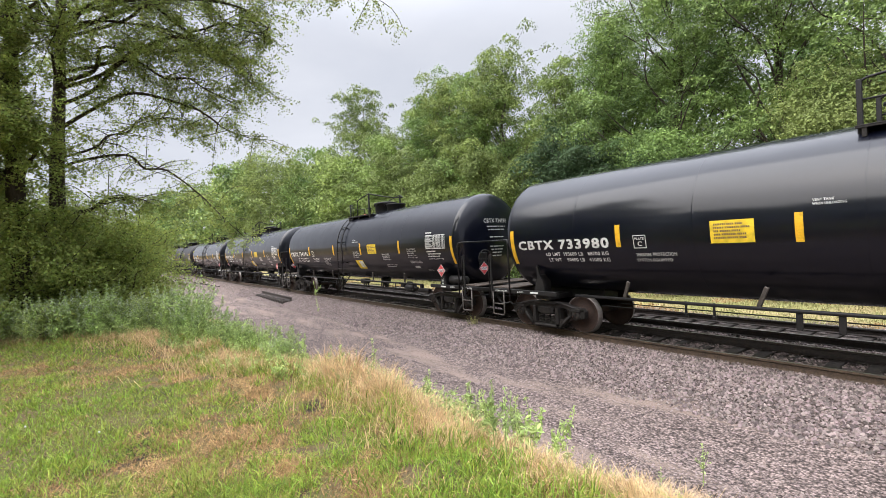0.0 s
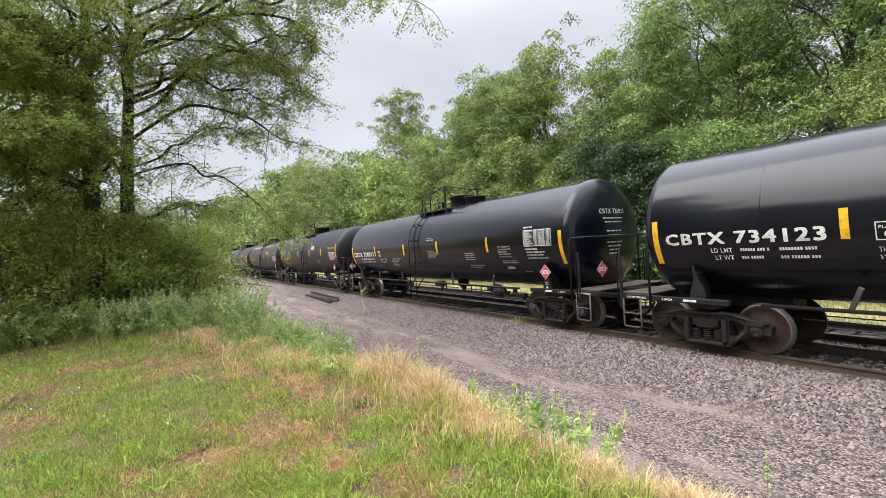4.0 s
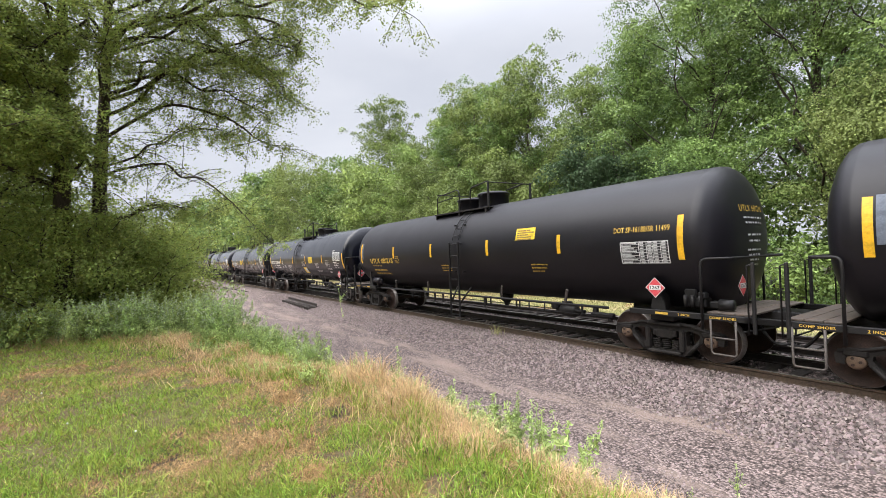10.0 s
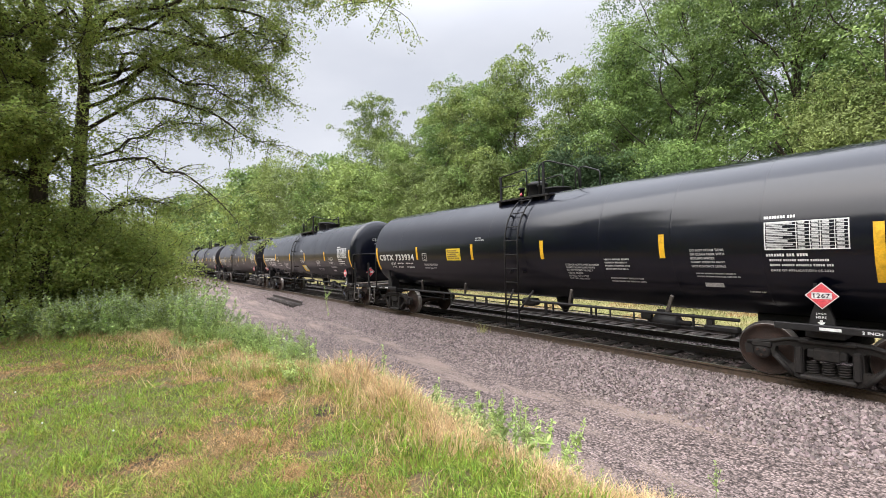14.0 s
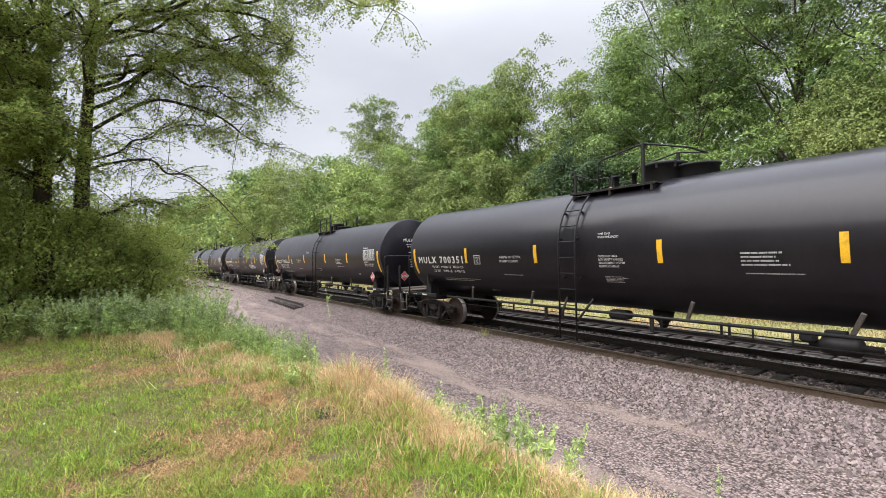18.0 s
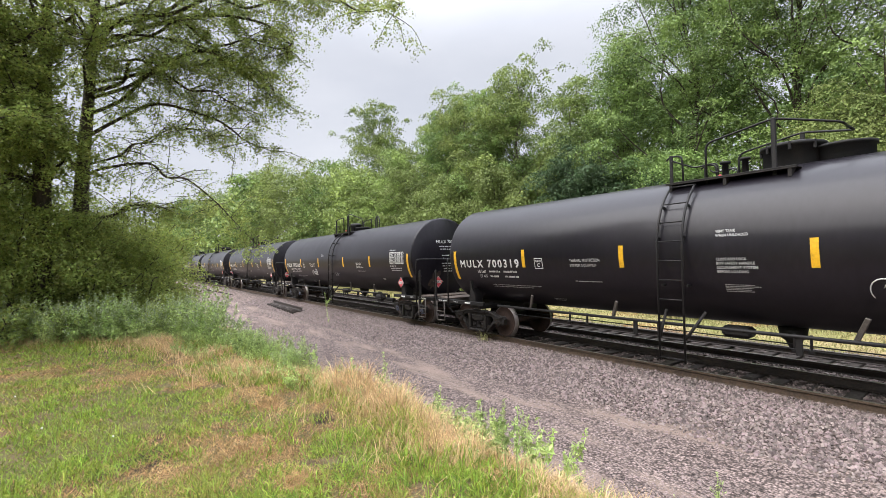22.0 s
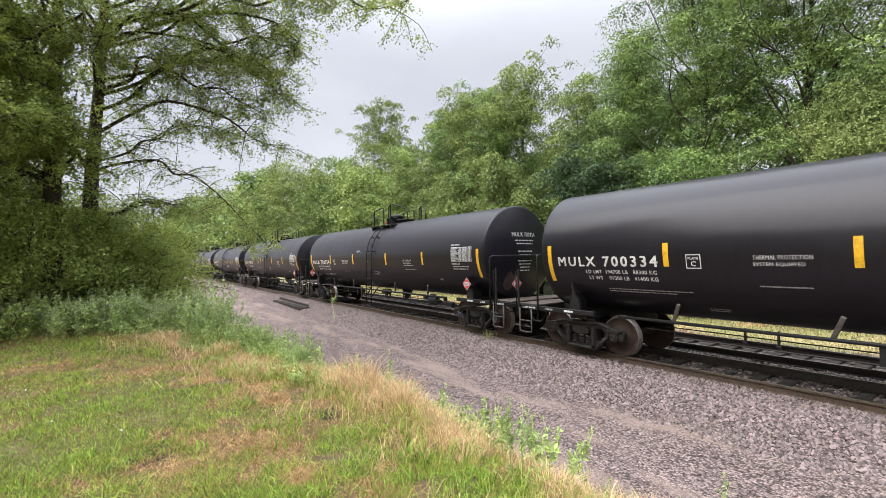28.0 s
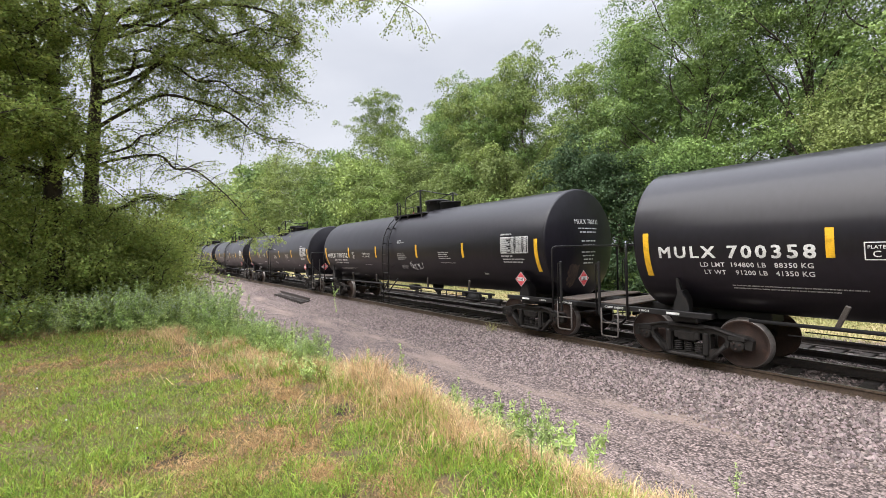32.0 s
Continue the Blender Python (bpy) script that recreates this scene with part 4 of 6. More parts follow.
    add_box(bm, (5.05, -0.95, 0.83), (0.12, 0.12, 0.2), 0.02)
    add_box(bm, (5.45, -0.95, 0.68), (0.1, 0.1, 0.14), 0.02)
    part("slack_adjuster", bm, FRAME_BLACK, car)
    bm = bmesh.new()
    add_tube(bm, bend([(3.05, -1.2, 0.97), (3.05, -1.2, 0.76), (3.62, -1.2, 0.72), (3.62, -1.2, 0.97)], 0.04), 0.02, 6)
    add_box(bm, (3.75, -0.9, 0.86), (0.22, 0.2, 0.18), 0.04)
    part("brake_lever", bm, FRAME_BLACK, car)
    bm = bmesh.new()
    add_box(bm, (-3.9 if kind == "U" else 0.2, -0.7, 0.88), (0.5, 0.3, 0.2), 0.05)
    part("valve_box", bm, FRAME_BLACK, car)
    for x in (-1.5, -0.98, 1.3):
        bm = bmesh.new()
        add_box(bm, (x, -1.34, 0.84), (0.09, 0.035, 0.32), 0.006)
        part("pipe_bracket", bm, FRAME_BLACK, car)
    # ladder up the near side
    lx = 0.02 if central and kind == "M" else LADDER[kind]
    heavy = 0.034 if kind == "U" else 0.02
    for x in (lx, lx + 0.48):
        bm = bmesh.new()
        if kind == "U":
            add_box(bm, (x, -1.6, 1.54), (0.05, 0.06, 2.4), 0.008)
            xi = x + (0.07 if x == lx else -0.07)
            add_tube(bm, [(xi, -math.sqrt(1.55 ** 2 - (z - AXIS) ** 2), z) for z in (2.8, 3.0, 3.25, 3.5, 3.7, 3.85)], 0.013, 6)
        else:
            add_tube(bm, [(x, -1.6, 0.3), (x, -1.6, 2.5)] + [(x, -math.sqrt(1.6 ** 2 - (z - AXIS) ** 2), z) for z in (2.75, 3.0, 3.25, 3.5, 3.7)], 0.022, 6)
        for z in (1.75, 2.68, 3.3):
            y = math.sqrt(1.55 ** 2 - (z - AXIS) ** 2)
            add_box(bm, (x, -y, z), (0.04, 0.12, 0.05), 0.006)
        part("ladder_stile", bm, FRAME_BLACK, car)
        bm = bmesh.new()
        add_tube(bm, [(x, -1.58, 0.74), (x + (0.16 if x > lx else -0.1) + 0.1, -1.3, 1.26)], 0.028, 6)
        part("ladder_brace", bm, TRUCK_STEEL, car)
    for i in range(11):
        z = 0.36 + i * (0.385 if kind == "U" else 0.375)
        if i > 6 and kind == "U":
            z = 2.95 + 0.26 * (i - 7)
        if z > 3.8:
            break
        out = 1.6 if kind != "U" or i < 7 else 1.55
        y = out if z < 2.5 else math.sqrt(out ** 2 - (z - AXIS) ** 2)
        gap = 0.07 if kind == "U" and i > 6 else -0.02
        bm = bmesh.new()
        add_tube(bm, [(lx + gap, -y, z), (lx + 0.48 - gap, -y, z)], 0.014, 6)
        part("rung", bm, FRAME_BLACK, car)
    # top fittings: walkways beside the nozzles, railings with one tall post, domes or valves
    crown = AXIS + TANK_R
    x0, x1 = (-1.93, 1.1) if kind == "U" else (-0.82, 1.15) if central else (lx - 0.12, lx + 2.1)
    zw = AXIS + math.sqrt(TANK_R ** 2 - 0.8 ** 2)
    zt = zw + 0.88
    for y in (-0.8, 0.8):
        bm = bmesh.new()
        add_box(bm, ((x0 + x1) / 2, y, zw + 0.08), (x1 - x0, 0.3, 0.02), 0.004)
        for k in (-0.14, 0.14):
            add_box(bm, ((x0 + x1) / 2, y + k, zw + 0.075), (x1 - x0, 0.02, 0.05), 0.004)
        for x in (x0 + 0.1, (x0 + x1) / 2, x1 - 0.1):
            add_box(bm, (x, y, zw), (0.06, 0.28, 0.18), 0.006)
        part("walkway", bm, TRUCK_STEEL, car)
        if kind == "U":
            bm = bmesh.new()
            add_tube(bm, bend([(x0, y, zw), (x0, y, zt - 0.1), (x0 + 1.35, y, zt), (x0 + 1.45, y, zw)], 0.16), 0.022, 6)
            add_tube(bm, [(x0, y, zt - 0.32), (x0 + 1.0, y, zt - 0.24)], 0.016, 6)
            part("top_railing", bm, FRAME_BLACK, car)
            bm = bmesh.new()
            add_tube(bm, bend([(x0 + 2.0, y, zw), (x0 + 2.0, y, zt - 0.05), (x1 - 0.1, y, zt + 0.06)], 0.16), 0.022, 6)
            part("top_railing", bm, FRAME_BLACK, car)
            continue
        if central:
            bm = bmesh.new()
            add_tube(bm, bend([(x0 + 0.04, y, zw), (x0 + 0.04, y, zw + 0.82), (lx + 0.14, y, zw + 0.9), (lx + 0.16, y, zw)], 0.12), 0.022, 6)
            add_tube(bm, [(x0 + 0.04, y, zw + 0.5), (lx - 0.3, y, zw + 0.5)], 0.016, 6)
            part("top_railing", bm, FRAME_BLACK, car, "bent pipe railing over the walkway")
            bm = bmesh.new()
            add_tube(bm, bend([(lx + 0.62, y, zw), (lx + 0.6, y, zw + 0.9), (lx + 0.85, y, zw + 1.02), (lx + 1.65, y * 0.6, zw + 0.72), (lx + 1.66, y * 0.55, zw + 0.2)], 0.12), 0.022, 6)
            part("top_railing", bm, FRAME_BLACK, car, "bent pipe railing over the walkway")
            for x, h in ((x0 + 0.04, 0.86), (lx + 0.76, 1.0)):
                bm = bmesh.new()
                add_box(bm, (x, y, zw + h / 2 - 0.04), (0.07, 0.055, h), 0.008)
                part("railing_post", bm, FRAME_BLACK, car)
            continue
        s = 1 if y > 0 else -1
        bm = bmesh.new()
        add_tube(bm, bend([(lx + 0.62, y, zw), (lx + 0.62, y, zw + 0.8), (lx + 1.75, y, zw + 1.0), (lx + 2.6, y * 0.55, zw + 0.78), (lx + 2.6, 0, zw + 0.76)], 0.14), 0.022, 6)
        part("top_railing", bm, FRAME_BLACK, car, "bent pipe railing over the walkway")
        bm = bmesh.new()
        add_tube(bm, bend([(lx - 0.16, y, zw + 0.6), (lx - 0.06, y, zw + 0.68), (lx + 0.16, y, zw + 0.64), (lx + 0.18, y, zw)], 0.08), 0.02, 6)
        add_tube(bm, bend([(lx + 0.0, y + 0.1 * s, zw + 0.56), (lx + 0.25, y * 0.6, zw + 0.42), (lx + 0.7, y * 0.6, zw + 0.45), (lx + 0.72, y * 0.6, zw + 0.1)], 0.1), 0.016, 6)
        part("entry_hoop", bm, FRAME_BLACK, car)
        bm = bmesh.new()
        add_box(bm, (lx - 0.06, y, zw + 0.34), (0.06, 0.05, 0.7), 0.008)
        part("railing_post", bm, FRAME_BLACK, car)
        bm = bmesh.new()
        add_box(bm, (lx + 1.75, y, zw + 0.48), (0.075, 0.06, 1.06), 0.01)
        part("railing_post", bm, FRAME_BLACK, car)
    if kind == "U":
        for x, y in ((x1 - 0.06, -0.82), (x1 + 0.2, 0.82)):
            bm = bmesh.new()
            add_box(bm, (x, y, zw + 0.42), (0.075, 0.06, 1.0), 0.01)
            part("railing_post", bm, FRAME_BLACK, car)
        bm = bmesh.new()
        add_tube(bm, [(x1 - 0.06, -0.82, zt + 0.02), (x1 + 0.2, 0.82, zt)], 0.02, 6)
        part("cross_rail", bm, FRAME_BLACK, car)
        bm = bmesh.new()
        add_tube(bm, [(x0, -0.8, zt - 0.02), (x0, 0.8, zt - 0.02)], 0.02, 6)
        part("cross_rail", bm, FRAME_BLACK, car)
    if kind == "U":
        for x, r, h in ((-0.92, 0.46, 0.34), (0.36, 0.52, 0.4)):
            bm = bmesh.new()
            add_lathe(bm, [(r, -0.2), (r, h - 0.06), (r + 0.04, h - 0.05), (r + 0.04, h), (r * 0.9, h + 0.05), (0, h + 0.07)], 28, Matrix.Translation((x, 0, crown)))
            add_box(bm, (x, -r - 0.03, crown + h - 0.08), (0.1, 0.06, 0.08), 0.01)
            part("dome", bm, MATT_BLACK, car, "round black manway dome")
    else:
        x = lx + 1.8 if not central else -0.05
        bm = bmesh.new()
        if central:
            add_lathe(bm, [(0.28, -0.1), (0.28, 0.26), (0.32, 0.27), (0.32, 0.34), (0.2, 0.4), (0, 0.42)], 24, Matrix.Translation((x, 0, crown)))
        else:
            add_lathe(bm, [(0.46, -0.2), (0.46, 0.3), (0.5, 0.31), (0.5, 0.37), (0.4, 0.4), (0, 0.43)], 28, Matrix.Translation((x, 0, crown)))
        for k in range(8 if not central else 0):
            a = radians(45 * k + 10)
            add_box(bm, (x + 0.48 * math.cos(a), 0.48 * math.sin(a), crown + 0.3), (0.05, 0.05, 0.16), 0.01)
        part("manway", bm, FRAME_BLACK, car, "round black manway with a bolted lid")
        bm = bmesh.new()
        add_lathe(bm, [(0.4, -0.25), (0.4, 0.2), (0.43, 0.21), (0.43, 0.26), (0, 0.3)], 24, Matrix.Translation((x + (0.72 if not central else 0.62), 0.1, crown - (0 if not central else 0.12))))
        part("nozzle_housing", bm, FRAME_BLACK, car)
        for dx, dy, h in ((-1.05, -0.25, 0.2), (-0.85, 0.2, 0.3)) if not central else ((-0.45, -0.2, 0.22), (0.38, -0.3, 0.2)):
            bm = bmesh.new()
            add_lathe(bm, [(0.06, -0.1), (0.06, h), (0.1, h), (0.1, h + 0.05), (0, h + 0.06)], 10, Matrix.Translation((x + dx, dy, crown)))
            part("valve", bm, FRAME_BLACK, car)
        bm = bmesh.new()
        add_lathe(bm, [(0, 0.0), (0.035, 0.0), (0.035, 0.07), (0.012, 0.08), (0, 0.1)], 10, Matrix.Translation((x - (1.05 if not central else 0.2), -0.5, crown - 0.12 + (0.1 if central else 0))))
        part("valve_cap", bm, RED, car, "small red valve cap")
    return car


LABELS = {"D": "glossy black tank wagon with white lettering, rolling along the line", "C": "glossy black tank wagon with white lettering, rolling on the rails", "U": "matt black tank wagon with amber lettering, two domes and worn paint", "M": "weathered dark grey tank wagon with white lettering, rolling"}


def marks(car, kind, text, load, tare):
    """The wagon's own painted marks on its near side and on its leading head."""
    ink = GOLD if kind == "U" else WHITE
    bm = bmesh.new()
    a = -6.5 if kind == "U" else -7.32
    if kind == "U":
        paint_bold(bm, text, a, a + 2.08, 2.06, 2.28, 0.008)
    else:
        paint_bold(bm, text, a + (0.08 if kind == "M" else 0), a + 2.6, 2.09, 2.32, 0.009 if kind == "M" else 0.012, 1.3 if kind == "M" else 1.15)
    tagged(part("wagon_mark", bm, ink, car, "large stencilled wagon mark"), kind="stuff")
    bm = bmesh.new()
    if load:
        paint_text(bm, load, a + 0.85, a + 2.55, 1.93, 2.015)
        paint_text(bm, tare, a + 0.9, a + 2.55, 1.79, 1.875)
    elif kind != "U":
        for i, txt in enumerate(("LD LMT", "LT WT")):
            z = 1.93 - 0.14 * i
            paint_text(bm, txt, a + 0.85 + 0.05 * i, a + 1.22, z, z + 0.085)
            paint_bars(bm, text_lines(random.Random(i), a + 1.35, a + 1.8, z + 0.07, 1, 0.05) + text_lines(random.Random(i + 5), a + 1.95, a + 2.5, z + 0.07, 1, 0.05))
    else:
        paint_text(bm, "THE TANK CAR PEOPLE", a + 0.08, a + 1.02, 1.93, 1.99)
        if text.endswith("217"):
            paint_text(bm, "LD LMT  190 700 LB   86 500 KG", a + 0.15, a + 1.65, 1.73, 1.8)
            paint_text(bm, "LT WT    95 300 LB   43 200 KG", a + 0.2, a + 1.68, 1.57, 1.64)
        else:
            paint_bars(bm, text_lines(random.Random(7), a + 0.15, a + 1.65, 1.8, 2, 0.06, 0.09))
    tagged(part("weight_lettering", bm, ink, car), kind="stuff")
    # small marks on the leading head
    half, seam = SPAN[kind] / 2, SEAM[kind]
    deep = DISH[kind]
    bm = bmesh.new()
    me = flat_text(text, 0.0)
    bm.from_mesh(me)
    bpy.data.meshes.remove(me)
    xs, ys = [v.co.x for v in bm.verts], [v.co.y for v in bm.verts]
    lo, hi, bot, top = min(xs), max(xs), min(ys), max(ys)
    pts = [(v, (v.co.x - lo) / (hi - lo) * 1.0 - 0.5, (v.co.y - bot) / (top - bot) * 0.13 + 2.98) for v in bm.verts]

    def head_x(y, z):
        q = max(0.0, 1 - (y * y + (z - AXIS) ** 2) / TANK_R ** 2)
        return seam + deep * (q if kind == "M" else math.sqrt(q)) + 0.012

    for v, y, z in pts:
        v.co = (head_x(y, z), y, z)
    rnd = random.Random(7)
    for i, (w, z) in enumerate(((0.8, 2.84), (0.7, 2.74), (0.6, 2.5), (0.5, 2.38), (0.6, 2.2), (0.5, 2.1), (0.4, 2.0), (0.4, 1.9))):
        y = -w / 2
        while y < w / 2:
            k = min(rnd.uniform(0.07, 0.2), w / 2 - y)
            vs = [bm.verts.new((head_x(p, q), p, q)) for p, q in ((y, z), (y + k, z), (y + k, z + 0.035), (y, z + 0.035))]
            bm.faces.new(vs).material_index = 1
            y += k + 0.035
    tagged(part("head_lettering", bm, [ink, PRINT], car), kind="stuff")


def head_stain(car, kind, seed):
    """Brown rust where the paint has worn off the lower head."""
    rnd = random.Random(seed)
    seam, deep = SEAM[kind], DISH[kind]
    bm = bmesh.new()
    mid = None
    ring = []
    for k in range(41):
        if k == 0:
            y, z = -0.55, 1.62
        else:
            a = 2 * math.pi * k / 40
            r = 0.75 + 0.5 * noise.noise((math.cos(a) * 1.6, math.sin(a) * 1.6, seed)) + rnd.uniform(-0.09, 0.09)
            y, z = -0.55 + 0.26 * r * math.cos(a) + 0.1 * r * math.sin(a), 1.62 + 0.42 * r * math.sin(a)
        q = max(0.0, 1 - (y * y + (z - AXIS) ** 2) / TANK_R ** 2)
        v = bm.verts.new((seam + 0.004 + deep * (q if kind == "M" else math.sqrt(q)) + 0.012, y, z))
        if mid is None:
            mid = v
        else:
            ring.append(v)
    for a, b in zip(ring, ring[1:] + ring[:1]):
        bm.faces.new((mid, a, b))
    part("rust_stain", bm, SCRAPE, car, "brown rust stain on the tank's end")


def yellow_sign(car, x0, x1, z0, z1, material, halved=False):
    bm = bmesh.new()
    paint_bars(bm, [(x0, x1, z0, z1)], 0.008)
    if halved:
        paint_bars(bm, [(x0 + (x1 - x0) * 0.45, x1 - 0.03, z0 + 0.06, z1 - 0.04)], 0.012, 1)
    else:
        paint_bars(bm, text_lines(random.Random(3), x0 + 0.06, x1 - 0.05, z1 - 0.05, 5 if z1 - z0 > 0.3 else 4, 0.034, 0.026), 0.012, 2)
    part("emergency_sign", bm, [material, WHITE, MATT_BLACK if material is PALE_SIGN else CAP_BROWN], car, "yellow emergency sign with lines of small print")


def reservoir(car, kind):
    bm = bmesh.new()
    m = Matrix.Translation((TRUCK_AT[kind] + 0.62, -1.15, 1.19)) @ Matrix.Rotation(radians(90), 4, "Y")
    add_lathe(bm, [(0, -0.42), (0.09, -0.41), (0.14, -0.36), (0.14, 0.36), (0.09, 0.41), (0, 0.42)], 18, m)
    part("air_reservoir", bm, FRAME_BLACK, car)
    bm = bmesh.new()
    m = Matrix.Translation((SPAN[kind] / 2 - 0.72, -0.6, 1.85)) @ Matrix.Rotation(radians(90), 4, "Y")
    ring = [(0.27 * math.cos(a), 0.27 * math.sin(a), 0.0) for a in [2 * math.pi * k / 24 for k in range(25)]]
    add_tube(bm, [m @ Vector(p) for p in ring], 0.018, 6, cap=False)
    for k in range(4):
        add_tube(bm, [m @ Vector((0, 0, 0.03)), m @ Vector(ring[k * 6])], 0.012, 5)
    add_box(bm, (SPAN[kind] / 2 - 0.82, -0.6, 1.8), (0.16, 0.26, 0.5), 0.03)
    part("brake_wheel", bm, FRAME_BLACK, car)


def rust_patch(car, x0, x1):
    """Bare primer along the crown where the paint has peeled."""
    bm = bmesh.new()
    rnd = random.Random(int(x0 * 10))
    n = int((x1 - x0) * 34)
    prev = None
    for i in range(n + 1):
        x = x0 + (x1 - x0) * i / n
        fade = min(1, min(i, n - i) / 7)
        lo = 3.44 + 0.03 * noise.noise((x * 1.3, 3.0, x0)) + 0.05 * noise.noise((x * 9, 1.0, x0)) + rnd.uniform(-0.012, 0.012) + 0.1 * (1 - fade)
        hi = lo + 0.01 + fade * (0.15 + 0.05 * noise.noise((x * 2.0, 7.0, x0)) + 0.03 * noise.noise((x * 11, 5.0, x0)) + rnd.uniform(-0.008, 0.008))
        row = [bm.verts.new(on_tank(x, lo + (hi - lo) * k / 3, 0.003)) for k in range(4)]
        if prev:
            for k in range(3):
                bm.faces.new((prev[k], row[k], row[k + 1], prev[k + 1]))
        prev = row
    part("primer_patch", bm, RUST, car, "rust-red bare primer patch")


def scrawl(car, x, z, w, seed):
    """Thin hand-sprayed lines, not to be read."""
    rnd = random.Random(seed)
    bm = bmesh.new()
    n = max(4, int(w / 0.14))
    for k in range(n):
        cx, cz, r = x + w * k / n, z + rnd.uniform(-0.05, 0.05), rnd.uniform(0.06, 0.13)
        a0, turn, lean = rnd.uniform(0, 6.3), rnd.choice((-1, 1)) * rnd.uniform(3.5, 7.5), rnd.uniform(0.6, 1.0)
        pts = []
        for i in range(13):
            t = i / 12
            pts.append(on_tank(cx + 0.1 * t + r * lean * math.cos(a0 + turn * t), min(2.25, cz + r * (1.3 - 0.6 * t) * math.sin(a0 + turn * t) + (0.12 * t if k % 4 == 0 else 0)), 0.004))
        add_tube(bm, pts, 0.009, 4)
    part("sprayed_scrawl", bm, WHITE, car, "thin white sprayed scrawl")


# wagons in the order in which they pass: kind, mark, load and tare lines, extras; joints between them along the train at the run's zero
ORDER = [
    ("D", "CBTX 733980", "LD LMT  195600 LB   88700 KG", "LT WT    90400 LB   41000 KG"), ("C", "CBTX 734196", "LD LMT  196100 LB   88900 KG", "LT WT    89900 LB   40800 KG"), ("C", "CBTX 734123", "", ""), ("C", "CBTX 726811", "LD LMT 196100 LB", "LT WT 89900 LB"),
    ("U", "UTLX 680217", "", ""), ("U", "UTLX 680241", "", ""), ("U", "UTLX 680218", "", ""),
    ("C", "CBTX 733988", "LD LMT  195800 LB   88800 KG", "LT WT    90200 LB   40900 KG"), ("D", "CBTX 733934", "", ""), ("C", "CBTX 726404", "LD LMT  196200 LB   88950 KG", "LT WT    89800 LB   40750 KG"),
    ("M", "MULX 700351", "LD LMT  194600 LB   88250 KG", "LT WT    91400 LB   41450 KG"), ("M", "MULX 700331", "", ""), ("M", "MULX 700319", "", ""), ("M", "MULX 700330", "LD LMT  194900 LB   88400 KG", "LT WT    91100 LB   41300 KG"),
    ("M", "MULX 700407", "", ""), ("M", "MULX 700334", "LD LMT  194700 LB   88300 KG", "LT WT    91300 LB   41400 KG"), ("M", "MULX 700354", "LD LMT  195000 LB   88400 KG", "LT WT    91000 LB   41300 KG"), ("M", "MULX 700358", "LD LMT  194800 LB   88350 KG", "LT WT    91200 LB   41350 KG"), ("M", "MULX 700332", "", ""),
    ("M", "", "", ""), ("M", "", "", ""), ("M", "", "", ""), ("M", "", "", ""), ("M", "", "", "")]
JOINTS = [113.51, 96.14, 78.70, 60.74, 42.83, 25.41, 7.92, -9.56, -27.20, -45.15, -62.97, -80.96, -98.95, -116.80, -135.18, -153.55, -171.40, -189.38]
TRAIN = []
CENTRAL = (11, 13, 14, 16, 17)


def build_train():
    built = {}
    centres = [JOINTS[0] + 8.83] + [(a + b) / 2 for a, b in zip(JOINTS, JOINTS[1:])]
    while len(centres) < len(ORDER):
        centres.append(JOINTS[-1] - 9.05 - 18.1 * (len(centres) - len(JOINTS)))
    for i, d in ((1, -0.17), (5, 0.13), (7, 0.04), (9, -0.06), (15, -0.26)):
        centres[i] += d
    for i, (kind, *_) in enumerate(ORDER):
        key = (kind, kind == "D" or i in CENTRAL)
        if key not in built:
            built[key] = build_wagon(*key)
            TRAIN.append((built[key], centres[i]))
        else:
            TRAIN.append((copy_thing(built[key], Matrix()), centres[i]))
    for i, ((kind, text, load, tare), (car, at)) in enumerate(zip(ORDER, TRAIN)):
        tagged(car, LABELS[kind], "tank wagon", "tank wagons of the train")
        if text:
            marks(car, kind, text, load, tare)
        if i == 0:
            yellow_sign(car, -2.7, -2.02, 2.12, 2.52, YELLOW_SIGN)
        if i in (1, 2, 7):
            yellow_sign(car, 1.98, 2.7, 2.12, 2.5, YELLOW_SIGN)
            yellow_sign(car, 0.66, 1.32, 1.48, 1.86, YELLOW_SIGN, True)
        if i == 8:
            yellow_sign(car, -2.72, -1.98, 2.08, 2.46, YELLOW_SIGN)
        if i == 9:
            yellow_sign(car, 0.66, 1.32, 1.48, 1.86, YELLOW_SIGN, True)
        if kind == "U":
            yellow_sign(car, *((2.05, 2.8, 2.72, 2.96, PALE_SIGN) if i == 4 else (2.9, 3.62, 2.66, 2.98, YELLOW_SIGN)))
            if i == 5:
                rust_patch(car, -7.2, -1.5)
                rust_patch(car, 1.2, 5.4)
                rust_patch(car, 6.0, 7.2)
            if i == 4:
                rust_patch(car, -5.6, -4.6)
                for x in (-1.47, 1.66):
                    bm = bmesh.new()
                    paint_bars(bm, [(x - 0.2, x - 0.065, 2.24, 2.74)], 0.005)
                    part("tape_patch", bm, TAPE, car, "faded grey-blue tape beside the strip")
        if kind == "M" and i in (10, 12, 13, 14, 16, 18):
            head_stain(car, kind, i)
        if i in (1, 4, 7, 10, 12, 17):
            reservoir(car, kind)
        if i in (12, 13, 18):
            scrawl(car, {12: 2.25, 13: -2.9, 18: 1.0}[i], 1.78, 1.8 if i == 12 else 0.8, i)
        if i in (3, 9, 13, 16):
            for b in car.children:
                if b.name.startswith("bogie"):
                    for w in b.children:
                        if w.name.startswith("wheelset"):
                            w.data = WHEELSETS["blue"]


build_train()


